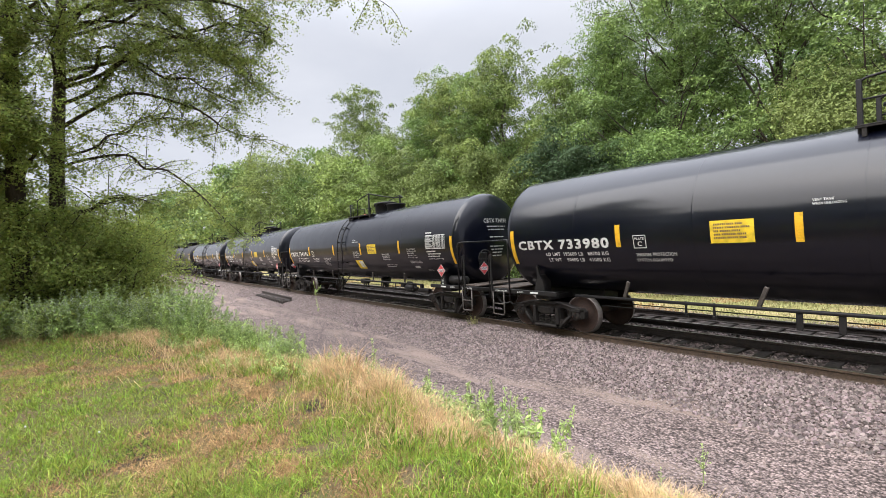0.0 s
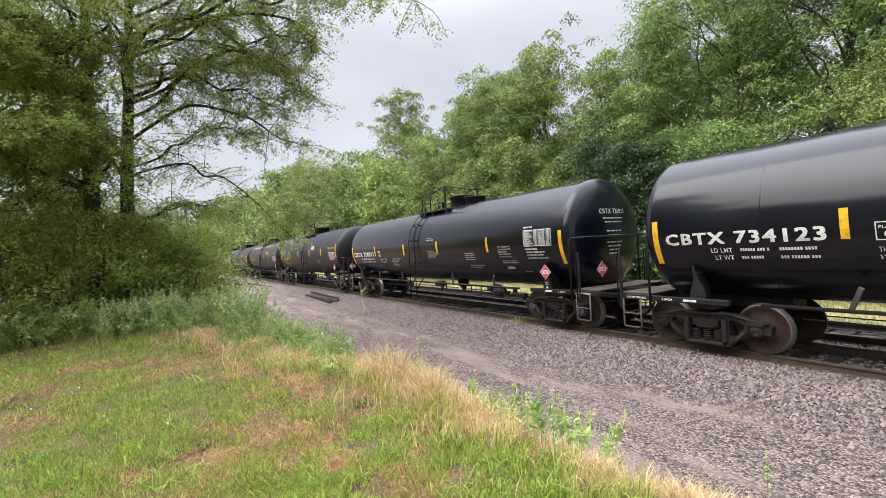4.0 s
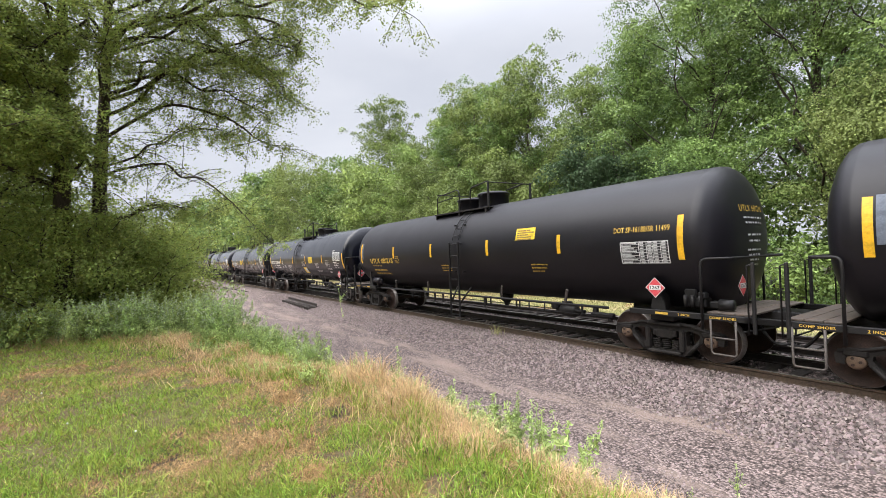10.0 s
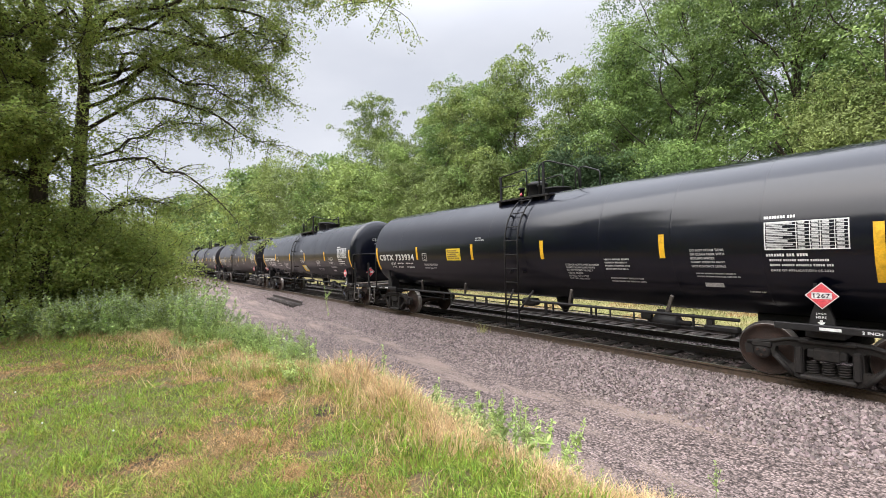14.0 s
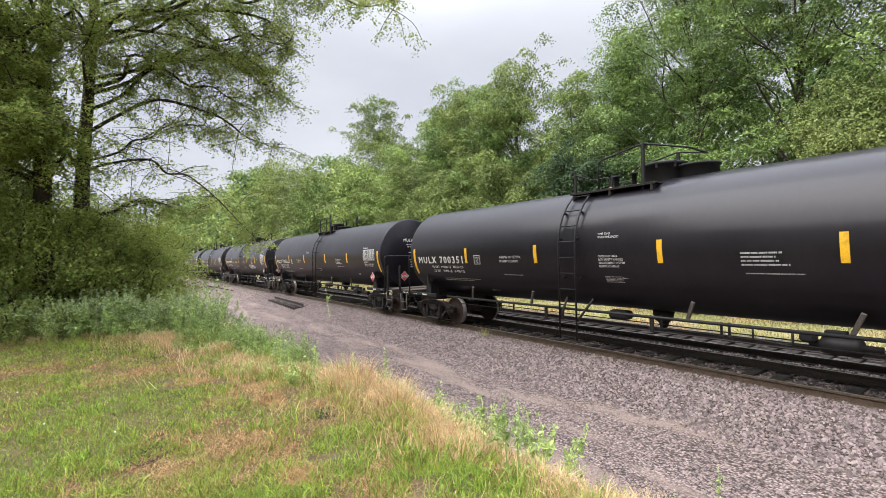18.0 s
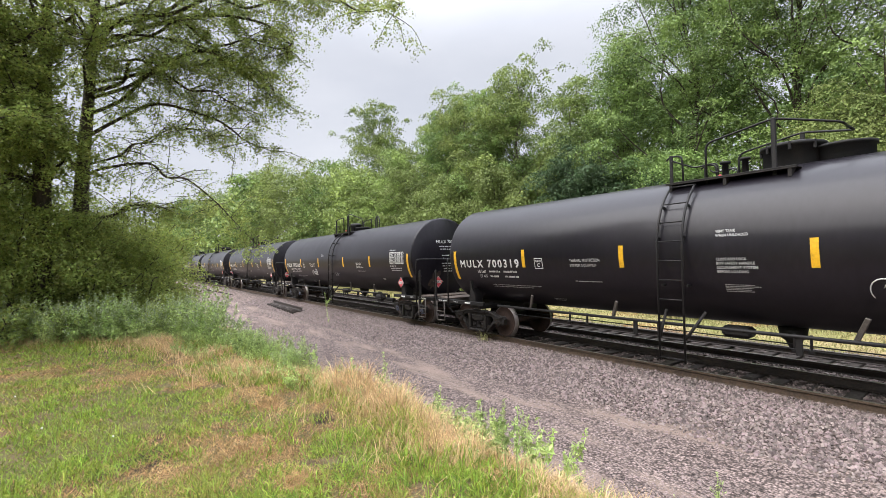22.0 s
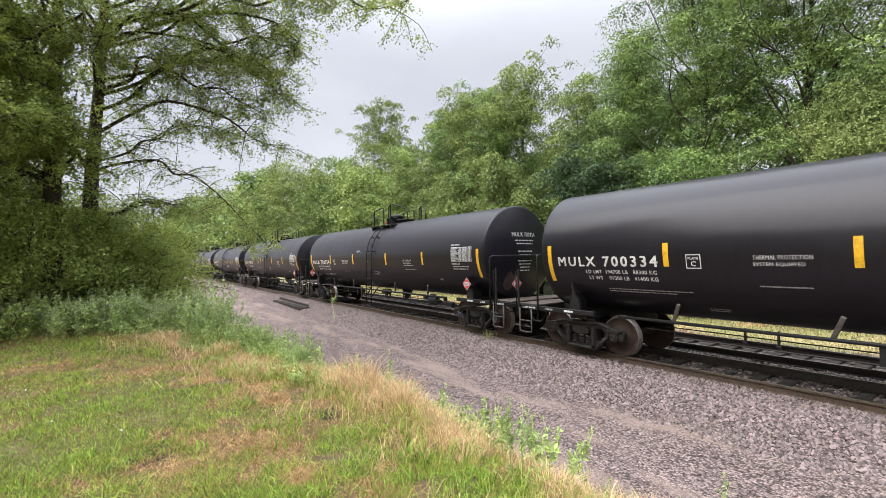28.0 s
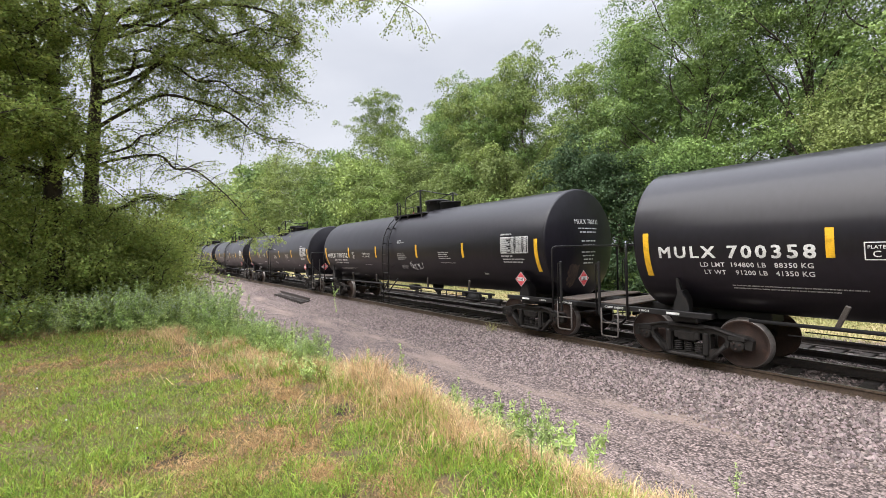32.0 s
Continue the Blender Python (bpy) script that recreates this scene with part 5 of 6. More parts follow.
# ---- stones, trees and plants ----
def leaf_cloud(centres, sizes, rng, normals=None, shape=(1.0, 0.5), simple=False):
    """Leaves as bent diamonds at the given places, facing roughly along the normals: points and faces."""
    n = len(centres)
    c = rng.normal(size=(n, 3)) if normals is None else normals + rng.normal(size=(n, 3)) * 0.55
    c /= np.linalg.norm(c, axis=1, keepdims=True) + 1e-9
    a = np.cross(c, rng.normal(size=(n, 3)))
    a /= np.linalg.norm(a, axis=1, keepdims=True) + 1e-9
    b = np.cross(c, a)
    s = sizes[:, None]
    if simple:
        v = np.stack([centres - a * s * 0.5, centres + b * s * 0.5 + c * s * 0.08, centres + a * s * 0.5 - b * s * 0.3], 1).reshape(-1, 3)
        i = np.arange(n)[:, None] * 3
        return v, np.concatenate([i, i + 1, i + 2], 1)
    v = np.stack([centres - a * s * shape[0] / 2, centres + b * s * shape[1] / 2 + c * s * 0.1, centres + a * s * shape[0] / 2, centres - b * s * shape[1] / 2 + c * s * 0.1], 1).reshape(-1, 3)
    i = np.arange(n)[:, None] * 4
    return v, np.concatenate([i, i + 1, i + 2, i + 3], 1)


def blades(pos, tall, width, rng, lean=0.5, joints=1):
    """Grass blades standing at the given points: narrow triangles, bent once if joints is 2."""
    n = len(pos)
    ang = rng.random(n) * 2 * np.pi
    side = np.stack([np.cos(ang), np.sin(ang), np.zeros(n)], 1) * (width / 2)[:, None]
    d = rng.normal(size=(n, 3)) * lean
    d[:, 2] = 1
    d /= np.linalg.norm(d, axis=1, keepdims=True)
    tip = pos + d * tall[:, None]
    if joints == 1:
        v = np.stack([pos - side, pos + side, tip], 1).reshape(-1, 3)
        i = np.arange(n)[:, None] * 3
        return v, np.concatenate([i, i + 1, i + 2], 1)
    mid = pos + d * tall[:, None] * 0.55 + np.array([0, 0, 1]) * (tall * 0.08)[:, None]
    tip = tip + d * [1, 1, 0] * (tall * 0.35)[:, None] - np.array([0, 0, 1]) * (tall * 0.1)[:, None]
    v = np.stack([pos - side, pos + side, mid + side * 0.8, mid - side * 0.8, tip], 1).reshape(-1, 3)
    i = np.arange(n)[:, None] * 5
    f = np.concatenate([np.concatenate([i, i + 1, i + 2], 1), np.concatenate([i, i + 2, i + 3], 1), np.concatenate([i + 3, i + 2, i + 4], 1)], 0)
    return v, f


def stones(pos, size, rng, low=False):
    """Angular stones half sunk in the ground; low ones are plain chips."""
    n = len(pos)
    if low:
        base = np.array([(1, 0, -0.15), (0, 0.8, -0.15), (-1, 0, -0.15), (0, -0.8, -0.15), (0.1, 0.1, 0.5)], float)
        v = base[None] * (1 + rng.normal(size=(n, 5, 1)) * 0.2) + rng.normal(size=(n, 5, 3)) * 0.14
        a = rng.random(n) * 2 * np.pi
        ca, sa = np.cos(a)[:, None], np.sin(a)[:, None]
        v = np.stack([v[..., 0] * ca - v[..., 1] * sa, v[..., 0] * sa + v[..., 1] * ca, v[..., 2]], -1) * size[:, None, None] / 2 + pos[:, None]
        tri = np.array([(0, 1, 4), (1, 2, 4), (2, 3, 4), (3, 0, 4)])
        return v.reshape(-1, 3), (np.arange(n)[:, None, None] * 5 + tri[None]).reshape(-1, 3)
    base = np.array([(1, 0, -0.2), (0, 1, -0.2), (-1, 0, -0.2), (0, -1, -0.2), (0.35, -0.2, 0.7), (-0.35, 0.2, 0.65)], float)
    v = base[None] * (1 + rng.normal(size=(n, 6, 3)) * 0.22) + rng.normal(size=(n, 6, 3)) * 0.16
    a = rng.random(n) * 2 * np.pi
    ca, sa = np.cos(a), np.sin(a)
    x, y = v[..., 0] * ca[:, None] - v[..., 1] * sa[:, None], v[..., 0] * sa[:, None] + v[..., 1] * ca[:, None]
    v = np.stack([x, y, v[..., 2]], -1) * size[:, None, None] / 2 + pos[:, None]
    tri = np.array([(0, 1, 4), (1, 5, 4), (1, 2, 5), (2, 3, 5), (3, 4, 5), (3, 0, 4)])
    return v.reshape(-1, 3), (np.arange(n)[:, None, None] * 6 + tri[None]).reshape(-1, 3)


def scatter(rng, n, x0, x1, y0, y1, near=0.0):
    """Random spots in a field; near > 0 crowds them towards x1, the camera's end."""
    x = x1 - (x1 - x0) * rng.random(n) ** (1 + near)
    y = y0 + (y1 - y0) * rng.random(n)
    return x, y


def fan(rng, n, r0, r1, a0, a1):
    """Random spots in a wedge round the camera, thinning with distance; also the distance."""
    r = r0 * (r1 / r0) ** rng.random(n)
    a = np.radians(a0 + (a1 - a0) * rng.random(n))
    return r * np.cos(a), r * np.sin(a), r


def patchy(x, y, s=1.0, o=0.0):
    return 0.5 + 0.25 * (np.sin(x * 1.9 * s + o + 1.3 * np.sin(y * 1.7 * s)) + np.sin(y * 2.3 * s - o * 2 + 1.1 * np.sin(x * 2.9 * s)))


def edge(x):
    """Where the lawn ends: along the bank, then turning away towards the thicket."""
    x = np.asarray(x, float)
    return 2.6 + 0.35 * ease(-7.5, -4.5, x) - 0.42 * np.maximum(0.0, -5.8 - x) - 0.9 * np.maximum(0.0, -11.0 - x) + 0.16 * np.sin(x * 1.3) + 0.12 * np.sin(x * 3.1 + 1)


def build_cover():
    rng = np.random.default_rng(21)

    def lay(name, mesh, label, category):
        tagged(new(name, mesh), label, category, kind="stuff")

    # ballast shoulder, coarse; then the road's finer gravel, thinner in the wheel tracks
    x, y = scatter(rng, 48000, -34, 3.0, 7.0, 9.35, 0.9)
    k = rng.random(len(x)) < ease(7.0, 7.9, y + 0.5 * patchy(x, y, 0.8))
    x, y = x[k], y[k]
    v, f = stones(np.stack([x, y, height(x, y) + 0.012], 1), 0.032 + 0.046 * rng.random(len(x)) ** 1.3, rng)
    lay("ballast", mesh_of("ballast", v, f, STONE), "crushed grey and pinkish stone heaped beside the rails", "ballast")
    # gravel is sown in the camera's wedge, chips larger with distance r from it
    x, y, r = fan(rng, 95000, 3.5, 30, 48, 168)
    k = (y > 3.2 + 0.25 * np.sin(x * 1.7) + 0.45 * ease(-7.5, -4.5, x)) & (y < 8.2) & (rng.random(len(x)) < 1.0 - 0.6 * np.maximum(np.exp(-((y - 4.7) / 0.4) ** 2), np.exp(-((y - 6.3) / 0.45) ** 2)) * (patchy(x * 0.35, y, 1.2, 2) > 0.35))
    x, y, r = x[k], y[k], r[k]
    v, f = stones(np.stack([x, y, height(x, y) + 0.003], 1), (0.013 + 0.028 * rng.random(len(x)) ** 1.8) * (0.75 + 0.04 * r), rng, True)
    lay("gravel", mesh_of("gravel", v, f, STONE), "loose pinkish grey gravel on the service road", "gravel")
    x, y = scatter(rng, 12000, -30, 2, 9.5, 12.0, 0.6)
    z = height(x, y) + 0.01 + 0.035 * (patchy(x, y, 2.0) > 0.5)
    v, f = stones(np.stack([x, y, z], 1), 0.035 + 0.04 * rng.random(len(x)), rng)
    lay("ballast", mesh_of("ballast_between", v, f, STONE), "stones between the rails and sleepers", "ballast")
    x, y = scatter(rng, 7000, -34, 2, 10.98, 12.0, 0.4)
    x2, y2 = scatter(rng, 8000, -34, 2, 13.65, 15.2, 0.4)
    x, y = np.concatenate([x, x2]), np.concatenate([y, y2])
    v, f = stones(np.stack([x, y, height(x, y) + 0.06], 1), 0.05 + 0.045 * rng.random(len(x)), rng)
    lay("ballast", mesh_of("ballast_far", v, f, STONE), "pale stones between the two tracks", "ballast")

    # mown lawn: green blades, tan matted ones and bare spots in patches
    # densest in the camera's wedge of view, 100 to 212 degrees, thinner elsewhere
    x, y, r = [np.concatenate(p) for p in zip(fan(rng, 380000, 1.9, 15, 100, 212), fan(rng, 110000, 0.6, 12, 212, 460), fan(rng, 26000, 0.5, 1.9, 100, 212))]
    keep = (y < edge(x) + 0.35) & (y > -7)
    x, y, r = x[keep], y[keep], r[keep]
    dry = 0.38 * patchy(x, y, 0.75, 0.7) + 0.34 * patchy(x, y, 2.3, 1.9) + 0.28 * patchy(x, y, 5.5, 0.4) + 0.4 * ease(-1.6, 0.0, y - edge(x)) + rng.normal(size=len(x)) * 0.05
    bare = 0.55 * patchy(x, y, 1.3, 4.0) + 0.45 * patchy(x, y, 4.0, 2.0) + rng.normal(size=len(x)) * 0.04 > 0.9
    # worn spots: bare soil, and mats of dead grass
    for px, py, pr in ((-6.6, 0.75, 0.4), (-3.3, 1.06, 0.17), (-2.75, 1.13, 0.15), (-5.2, 1.35, 0.25), (-2.5, 1.75, 0.2), (-4.4, 1.62, 0.16)):
        bare |= ((x - px) ** 2 + (y - py) ** 2) < (pr * (0.75 + 0.6 * patchy(x, y, 6.0, px))) ** 2
    for px, py, pr in ((-4.05, 0.42, 0.55), (-3.1, -0.2, 0.42), (-2.9, -0.72, 0.5), (-3.9, 1.0, 0.45), (-7.6, 0.2, 0.8), (-8.8, -0.9, 0.9), (-2.75, 0.3, 0.3), (-6.0, 1.4, 0.7), (-2.6, 1.35, 0.3)):
        dry += 0.32 * np.exp(-(((x - px) ** 2 + ((y - py) * 1.6) ** 2) / pr ** 2) * (0.6 + 0.9 * patchy(x, y, 5.0, py)))
    z = height(x, y) - 0.004
    p = np.stack([x, y, z], 1)
    # blades are made taller and wider with distance r from the camera
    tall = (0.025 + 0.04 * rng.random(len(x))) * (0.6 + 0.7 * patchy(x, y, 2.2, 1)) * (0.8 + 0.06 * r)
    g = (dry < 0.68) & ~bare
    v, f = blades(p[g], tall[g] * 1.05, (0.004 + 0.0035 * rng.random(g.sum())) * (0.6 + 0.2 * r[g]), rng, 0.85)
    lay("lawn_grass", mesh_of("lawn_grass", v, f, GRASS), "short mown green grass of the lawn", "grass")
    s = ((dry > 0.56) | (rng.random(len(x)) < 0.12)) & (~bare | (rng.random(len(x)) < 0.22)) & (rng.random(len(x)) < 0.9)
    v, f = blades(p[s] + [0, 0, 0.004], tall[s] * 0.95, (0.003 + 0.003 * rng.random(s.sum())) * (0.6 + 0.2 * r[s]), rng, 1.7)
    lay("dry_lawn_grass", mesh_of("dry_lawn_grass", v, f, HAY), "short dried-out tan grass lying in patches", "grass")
    # dead grass matted on the worn spots
    c = np.repeat(np.array([(-4.05, 0.42, 0.42), (-3.1, -0.2, 0.32), (-2.9, -0.72, 0.4), (-3.9, 1.0, 0.34), (-7.6, 0.2, 0.6), (-8.8, -0.9, 0.7), (-2.75, 0.3, 0.25), (-6.0, 1.4, 0.5), (-2.6, 1.35, 0.25), (-6.6, 0.75, 0.3), (-3.3, 1.06, 0.16), (-5.2, 1.35, 0.2)]), 2600, 0)
    q = c[:, :2] + rng.normal(size=(len(c), 2)) * c[:, 2:] * [0.75, 0.5]
    k = rng.random(len(q)) < 0.25 + 1.1 * patchy(q[:, 0], q[:, 1], 5.0, 0.8)
    q = q[k]
    v, f = blades(np.stack([q[:, 0], q[:, 1], height(q[:, 0], q[:, 1]) + 0.004], 1), 0.03 + 0.05 * rng.random(len(q)), 0.004 + 0.004 * rng.random(len(q)), rng, 3.0)
    lay("dry_lawn_grass", mesh_of("grass_litter", v, f, HAY), "brown dead grass matted on worn spots of the lawn", "grass")
    # longer tufts, within the camera's wedge of view
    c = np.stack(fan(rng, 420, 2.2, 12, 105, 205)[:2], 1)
    c = np.repeat(c[c[:, 1] < edge(c[:, 0])], 42, 0)
    c = c + rng.normal(size=c.shape) * 0.07
    v, f = blades(np.stack([c[:, 0], c[:, 1], height(c[:, 0], c[:, 1])], 1), 0.05 + 0.08 * rng.random(len(c)), 0.006 + 0.004 * rng.random(len(c)), rng, 0.8, 2)
    lay("grass_tufts", mesh_of("grass_tufts", v, f, GRASS), "longer green grass tufts in the lawn", "grass")
    # tall straw on the bank, in clumps
    x, y = [np.concatenate(p) for p in zip(scatter(rng, 210000, -12.8, -0.9, -2.2, 4.2, 0.5), scatter(rng, 26000, -0.9, 9, 1.2, 4.0))]
    away = y - edge(x)
    clump = 0.5 * patchy(x, y, 1.1, 3) + 0.5 * patchy(x, y, 3.1, 1.2)
    crest = np.exp(-((x + 4.9) / 0.9) ** 2 - ((y - 2.5) / 0.45) ** 2)
    band = np.exp(-((away + 0.3) / (0.5 + 0.2 * ease(-9, -6, x))) ** 2) * (clump > 0.47) + 1.7 * crest + 0.7 * np.exp(-((x + 2.3) / 0.9) ** 2 - ((y - 2.9) / 0.5) ** 2)
    band += 0.75 * ease(-5.6, -4.4, x) * np.exp(-((y - 3.65) / 0.45) ** 2) * (clump > 0.36)
    k = rng.random(len(x)) < 0.85 * band
    x, y, crest, clump = x[k], y[k], crest[k], clump[k]
    tall = (0.07 + 0.17 * rng.random(len(x))) * (0.5 + 1.0 * clump) * (1 + 1.7 * crest)
    v, f = blades(np.stack([x, y, height(x, y)], 1), tall, 0.0028 + 0.0026 * rng.random(len(x)) + 0.0003 * np.abs(x), rng, 0.6, 2)
    lay("straw_grass", mesh_of("straw_grass", v, f, STRAW), "long dry golden grass along the edge of the bank", "grass")
    x, y = [np.concatenate(p) for p in zip(scatter(rng, 46000, -12, -0.9, -2, 3.4, 0.6), scatter(rng, 9000, -0.9, 9, 1.4, 3.4))]
    k = (0.5 * patchy(x, y, 1.3, 5) + 0.5 * patchy(x, y, 3.3, 0.5) > 0.5) & (np.abs(y - edge(x) + 0.35) < 0.85)
    x, y = x[k], y[k]
    v, f = blades(np.stack([x, y, height(x, y)], 1), 0.07 + 0.15 * rng.random(len(x)), 0.005 + 0.004 * rng.random(len(x)), rng, 0.6, 2)
    lay("bank_grass", mesh_of("bank_grass", v, f, GRASS), "fresh green grass among the straw", "grass")
    # meadow beyond the tracks
    x, y = scatter(rng, 30000, -45, 6, 15.4, 21.5, 0.3)
    k = patchy(x, y, 0.5, 2) + 0.1 * ease(-22, -8, x) > 0.78
    p = np.stack([x, y, height(x, y)], 1)
    for sel, m, word in ((k, HAY, "dry tan"), (~k, MEADOW, "yellow-green")):
        v, f = blades(p[sel], 0.07 + 0.1 * rng.random(sel.sum()), 0.025 + 0.02 * rng.random(sel.sum()), rng, 0.6)
        lay("meadow_grass", mesh_of("meadow_grass", v, f, m), word + " meadow grass beyond the tracks", "grass")
    # clover heads in the lawn
    x, y = scatter(rng, 14, -7, -3.2, -3, 0.3, 0.2)
    bm = bmesh.new()
    for i in range(len(x)):
        bmesh.ops.create_icosphere(bm, subdivisions=1, radius=0.01, matrix=Matrix.Translation((x[i], y[i], float(height(x[i], y[i])) + 0.07)))
    tagged(part("clover_flowers", bm, PETAL), "small white clover heads in the lawn", "flowers", kind="stuff")


build_cover()


def limb(bm, pts, r1, r2, sides=7):
    """A bough that tapers along its points, rounded between them."""
    pts = [Vector(p) for p in pts]
    out = []
    for i in range(len(pts) - 1):
        a, b, c, d = pts[max(0, i - 1)], pts[i], pts[i + 1], pts[min(len(pts) - 1, i + 2)]
        for k in range(4):
            t = k / 4
            out.append(0.5 * (2 * b + (c - a) * t + (2 * a - 5 * b + 4 * c - d) * t * t + (3 * b - a - 3 * c + d) * t ** 3))
    out.append(pts[-1])
    add_tube(bm, out, r1, sides, r2=r2)
    return [np.array(p) for p in out]


def wander(a, b, rng, n=4, rough=0.05, sag=0.06):
    a, b = np.array(a, float), np.array(b, float)
    d = np.linalg.norm(b - a)
    out = [a]
    for i in range(1, n):
        t = i / n
        p = a + (b - a) * t + rng.normal(size=3) * d * rough
        p[2] += d * sag * math.sin(math.pi * t)
        out.append(p)
    return [tuple(p) for p in out + [b]]


def spray_leaves(at, rad, leaves, size, rng, flat=0.45, droop=0.4):
    """Leaves on the skin of flat pads that droop at their rims, most of them on top, facing up and outwards."""
    pick = rng.choice(len(at), leaves, p=rad ** 2 / (rad ** 2).sum())
    d = rng.normal(size=(leaves, 3))
    d /= np.linalg.norm(d, axis=1, keepdims=True)
    low = (d[:, 2] < 0) & (rng.random(leaves) < 0.55)
    d[low, 2] *= -1
    r = 1.0 - 0.5 * rng.random((leaves, 1)) ** 2.2 + 0.13 * np.abs(rng.normal(size=(leaves, 1))) ** 1.5
    # each pad has a lumpy rim of its own
    lump = 1 + 0.28 * np.sin(3 * np.arctan2(d[:, 1], d[:, 0]) + pick * 1.7) + 0.16 * np.sin(7 * np.arctan2(d[:, 1], d[:, 0]) + pick * 2.9)
    off = d * r * (rad[pick] * lump)[:, None]
    off[:, 2] = off[:, 2] * flat - droop * np.hypot(off[:, 0], off[:, 1]) ** 2 / rad[pick] * 0.8
    nrm = np.stack([d[:, 0] * 0.8, d[:, 1] * 0.8, 0.35 + 0.6 * d[:, 2]], 1)
    return leaf_cloud(at[pick] + off, size * (0.6 + 0.8 * rng.random(leaves)), rng, nrm, simple=True)


def tree(name, at, tall, wide, rng, leaves, leaf, size=0.14, trunk_r=0.2, base=0.1, limbs=18, spray=0.55, label="", bark=None, group="", category="tree", rise=0.14, flat=0.45, droop=0.4, thin=0.3, pads=7, spread=0.16):
    """A tapered trunk with limbs in all directions, each carrying leafy pads on twigs with gaps between."""
    x, y = at
    top = empty(name, pose(x, y, float(height(x, y)) - 0.05))
    bm = bmesh.new()
    tip = np.array([rng.normal() * 0.05 * tall, rng.normal() * 0.04 * tall, tall * 0.94])
    spine = limb(bm, wander((0, 0, 0), tip, rng, 5, 0.02, 0), trunk_r, trunk_r * 0.12, 8)
    ps, rs = [], []
    for k in range(limbs):
        h0 = base + (0.86 - base) * ((k + rng.random()) / limbs)
        h1 = min(0.97, h0 + rise * (0.4 + 1.1 * rng.random()))
        u = (h1 - base) / (1 - base)
        out = wide * max(0.2, math.sin(math.pi * (0.22 + 0.74 * u))) ** 0.6 * (0.6 + 0.5 * rng.random())
        a = k * 2.4 + rng.normal() * 0.4
        end = np.array([out * math.cos(a) + tip[0] * h1, out * math.sin(a) + tip[1] * h1, h1 * tall])
        j = min(len(spine) - 1, max(1, int(h0 * 0.92 * len(spine))))
        pts = limb(bm, wander(spine[j], end, rng, 3, 0.06, 0.05), trunk_r * 0.36 * (1.15 - h0), 0.012, 5)
        for m in range(pads):
            t = 0.3 + 0.7 * (m + rng.random()) / pads
            p = pts[min(len(pts) - 1, int(t * len(pts)))]
            q = p + rng.normal(size=3) * wide * np.array([spread, spread, spread * 0.6]) * (0.4 + 0.8 * t)
            if category == "tree" and m % 2:
                add_tube(bm, [p, (p + q) / 2 + np.array([0, 0, -0.06]), q], 0.018, 3, r2=0.006, cap=False)
            ps.append(q)
            rs.append(spray * (0.5 + 0.9 * rng.random()) * (1.2 - thin * t))
        ps.append(end)
        rs.append(spray * (0.45 + 0.4 * rng.random()))
    for i in range(int(len(spine) * 0.6), len(spine), 2):
        for m in range(3):
            ps.append(spine[i] + rng.normal(size=3) * wide * 0.14)
            rs.append(spray * (0.5 + 0.5 * rng.random()))
    part("trunk", bm, bark or BARK, top)
    v, f = spray_leaves(np.array(ps), np.array(rs), leaves, size, rng, flat, droop)
    part("crown", mesh_of("crown", v, f, leaf), None, top)
    return tagged(top, label, category, group)


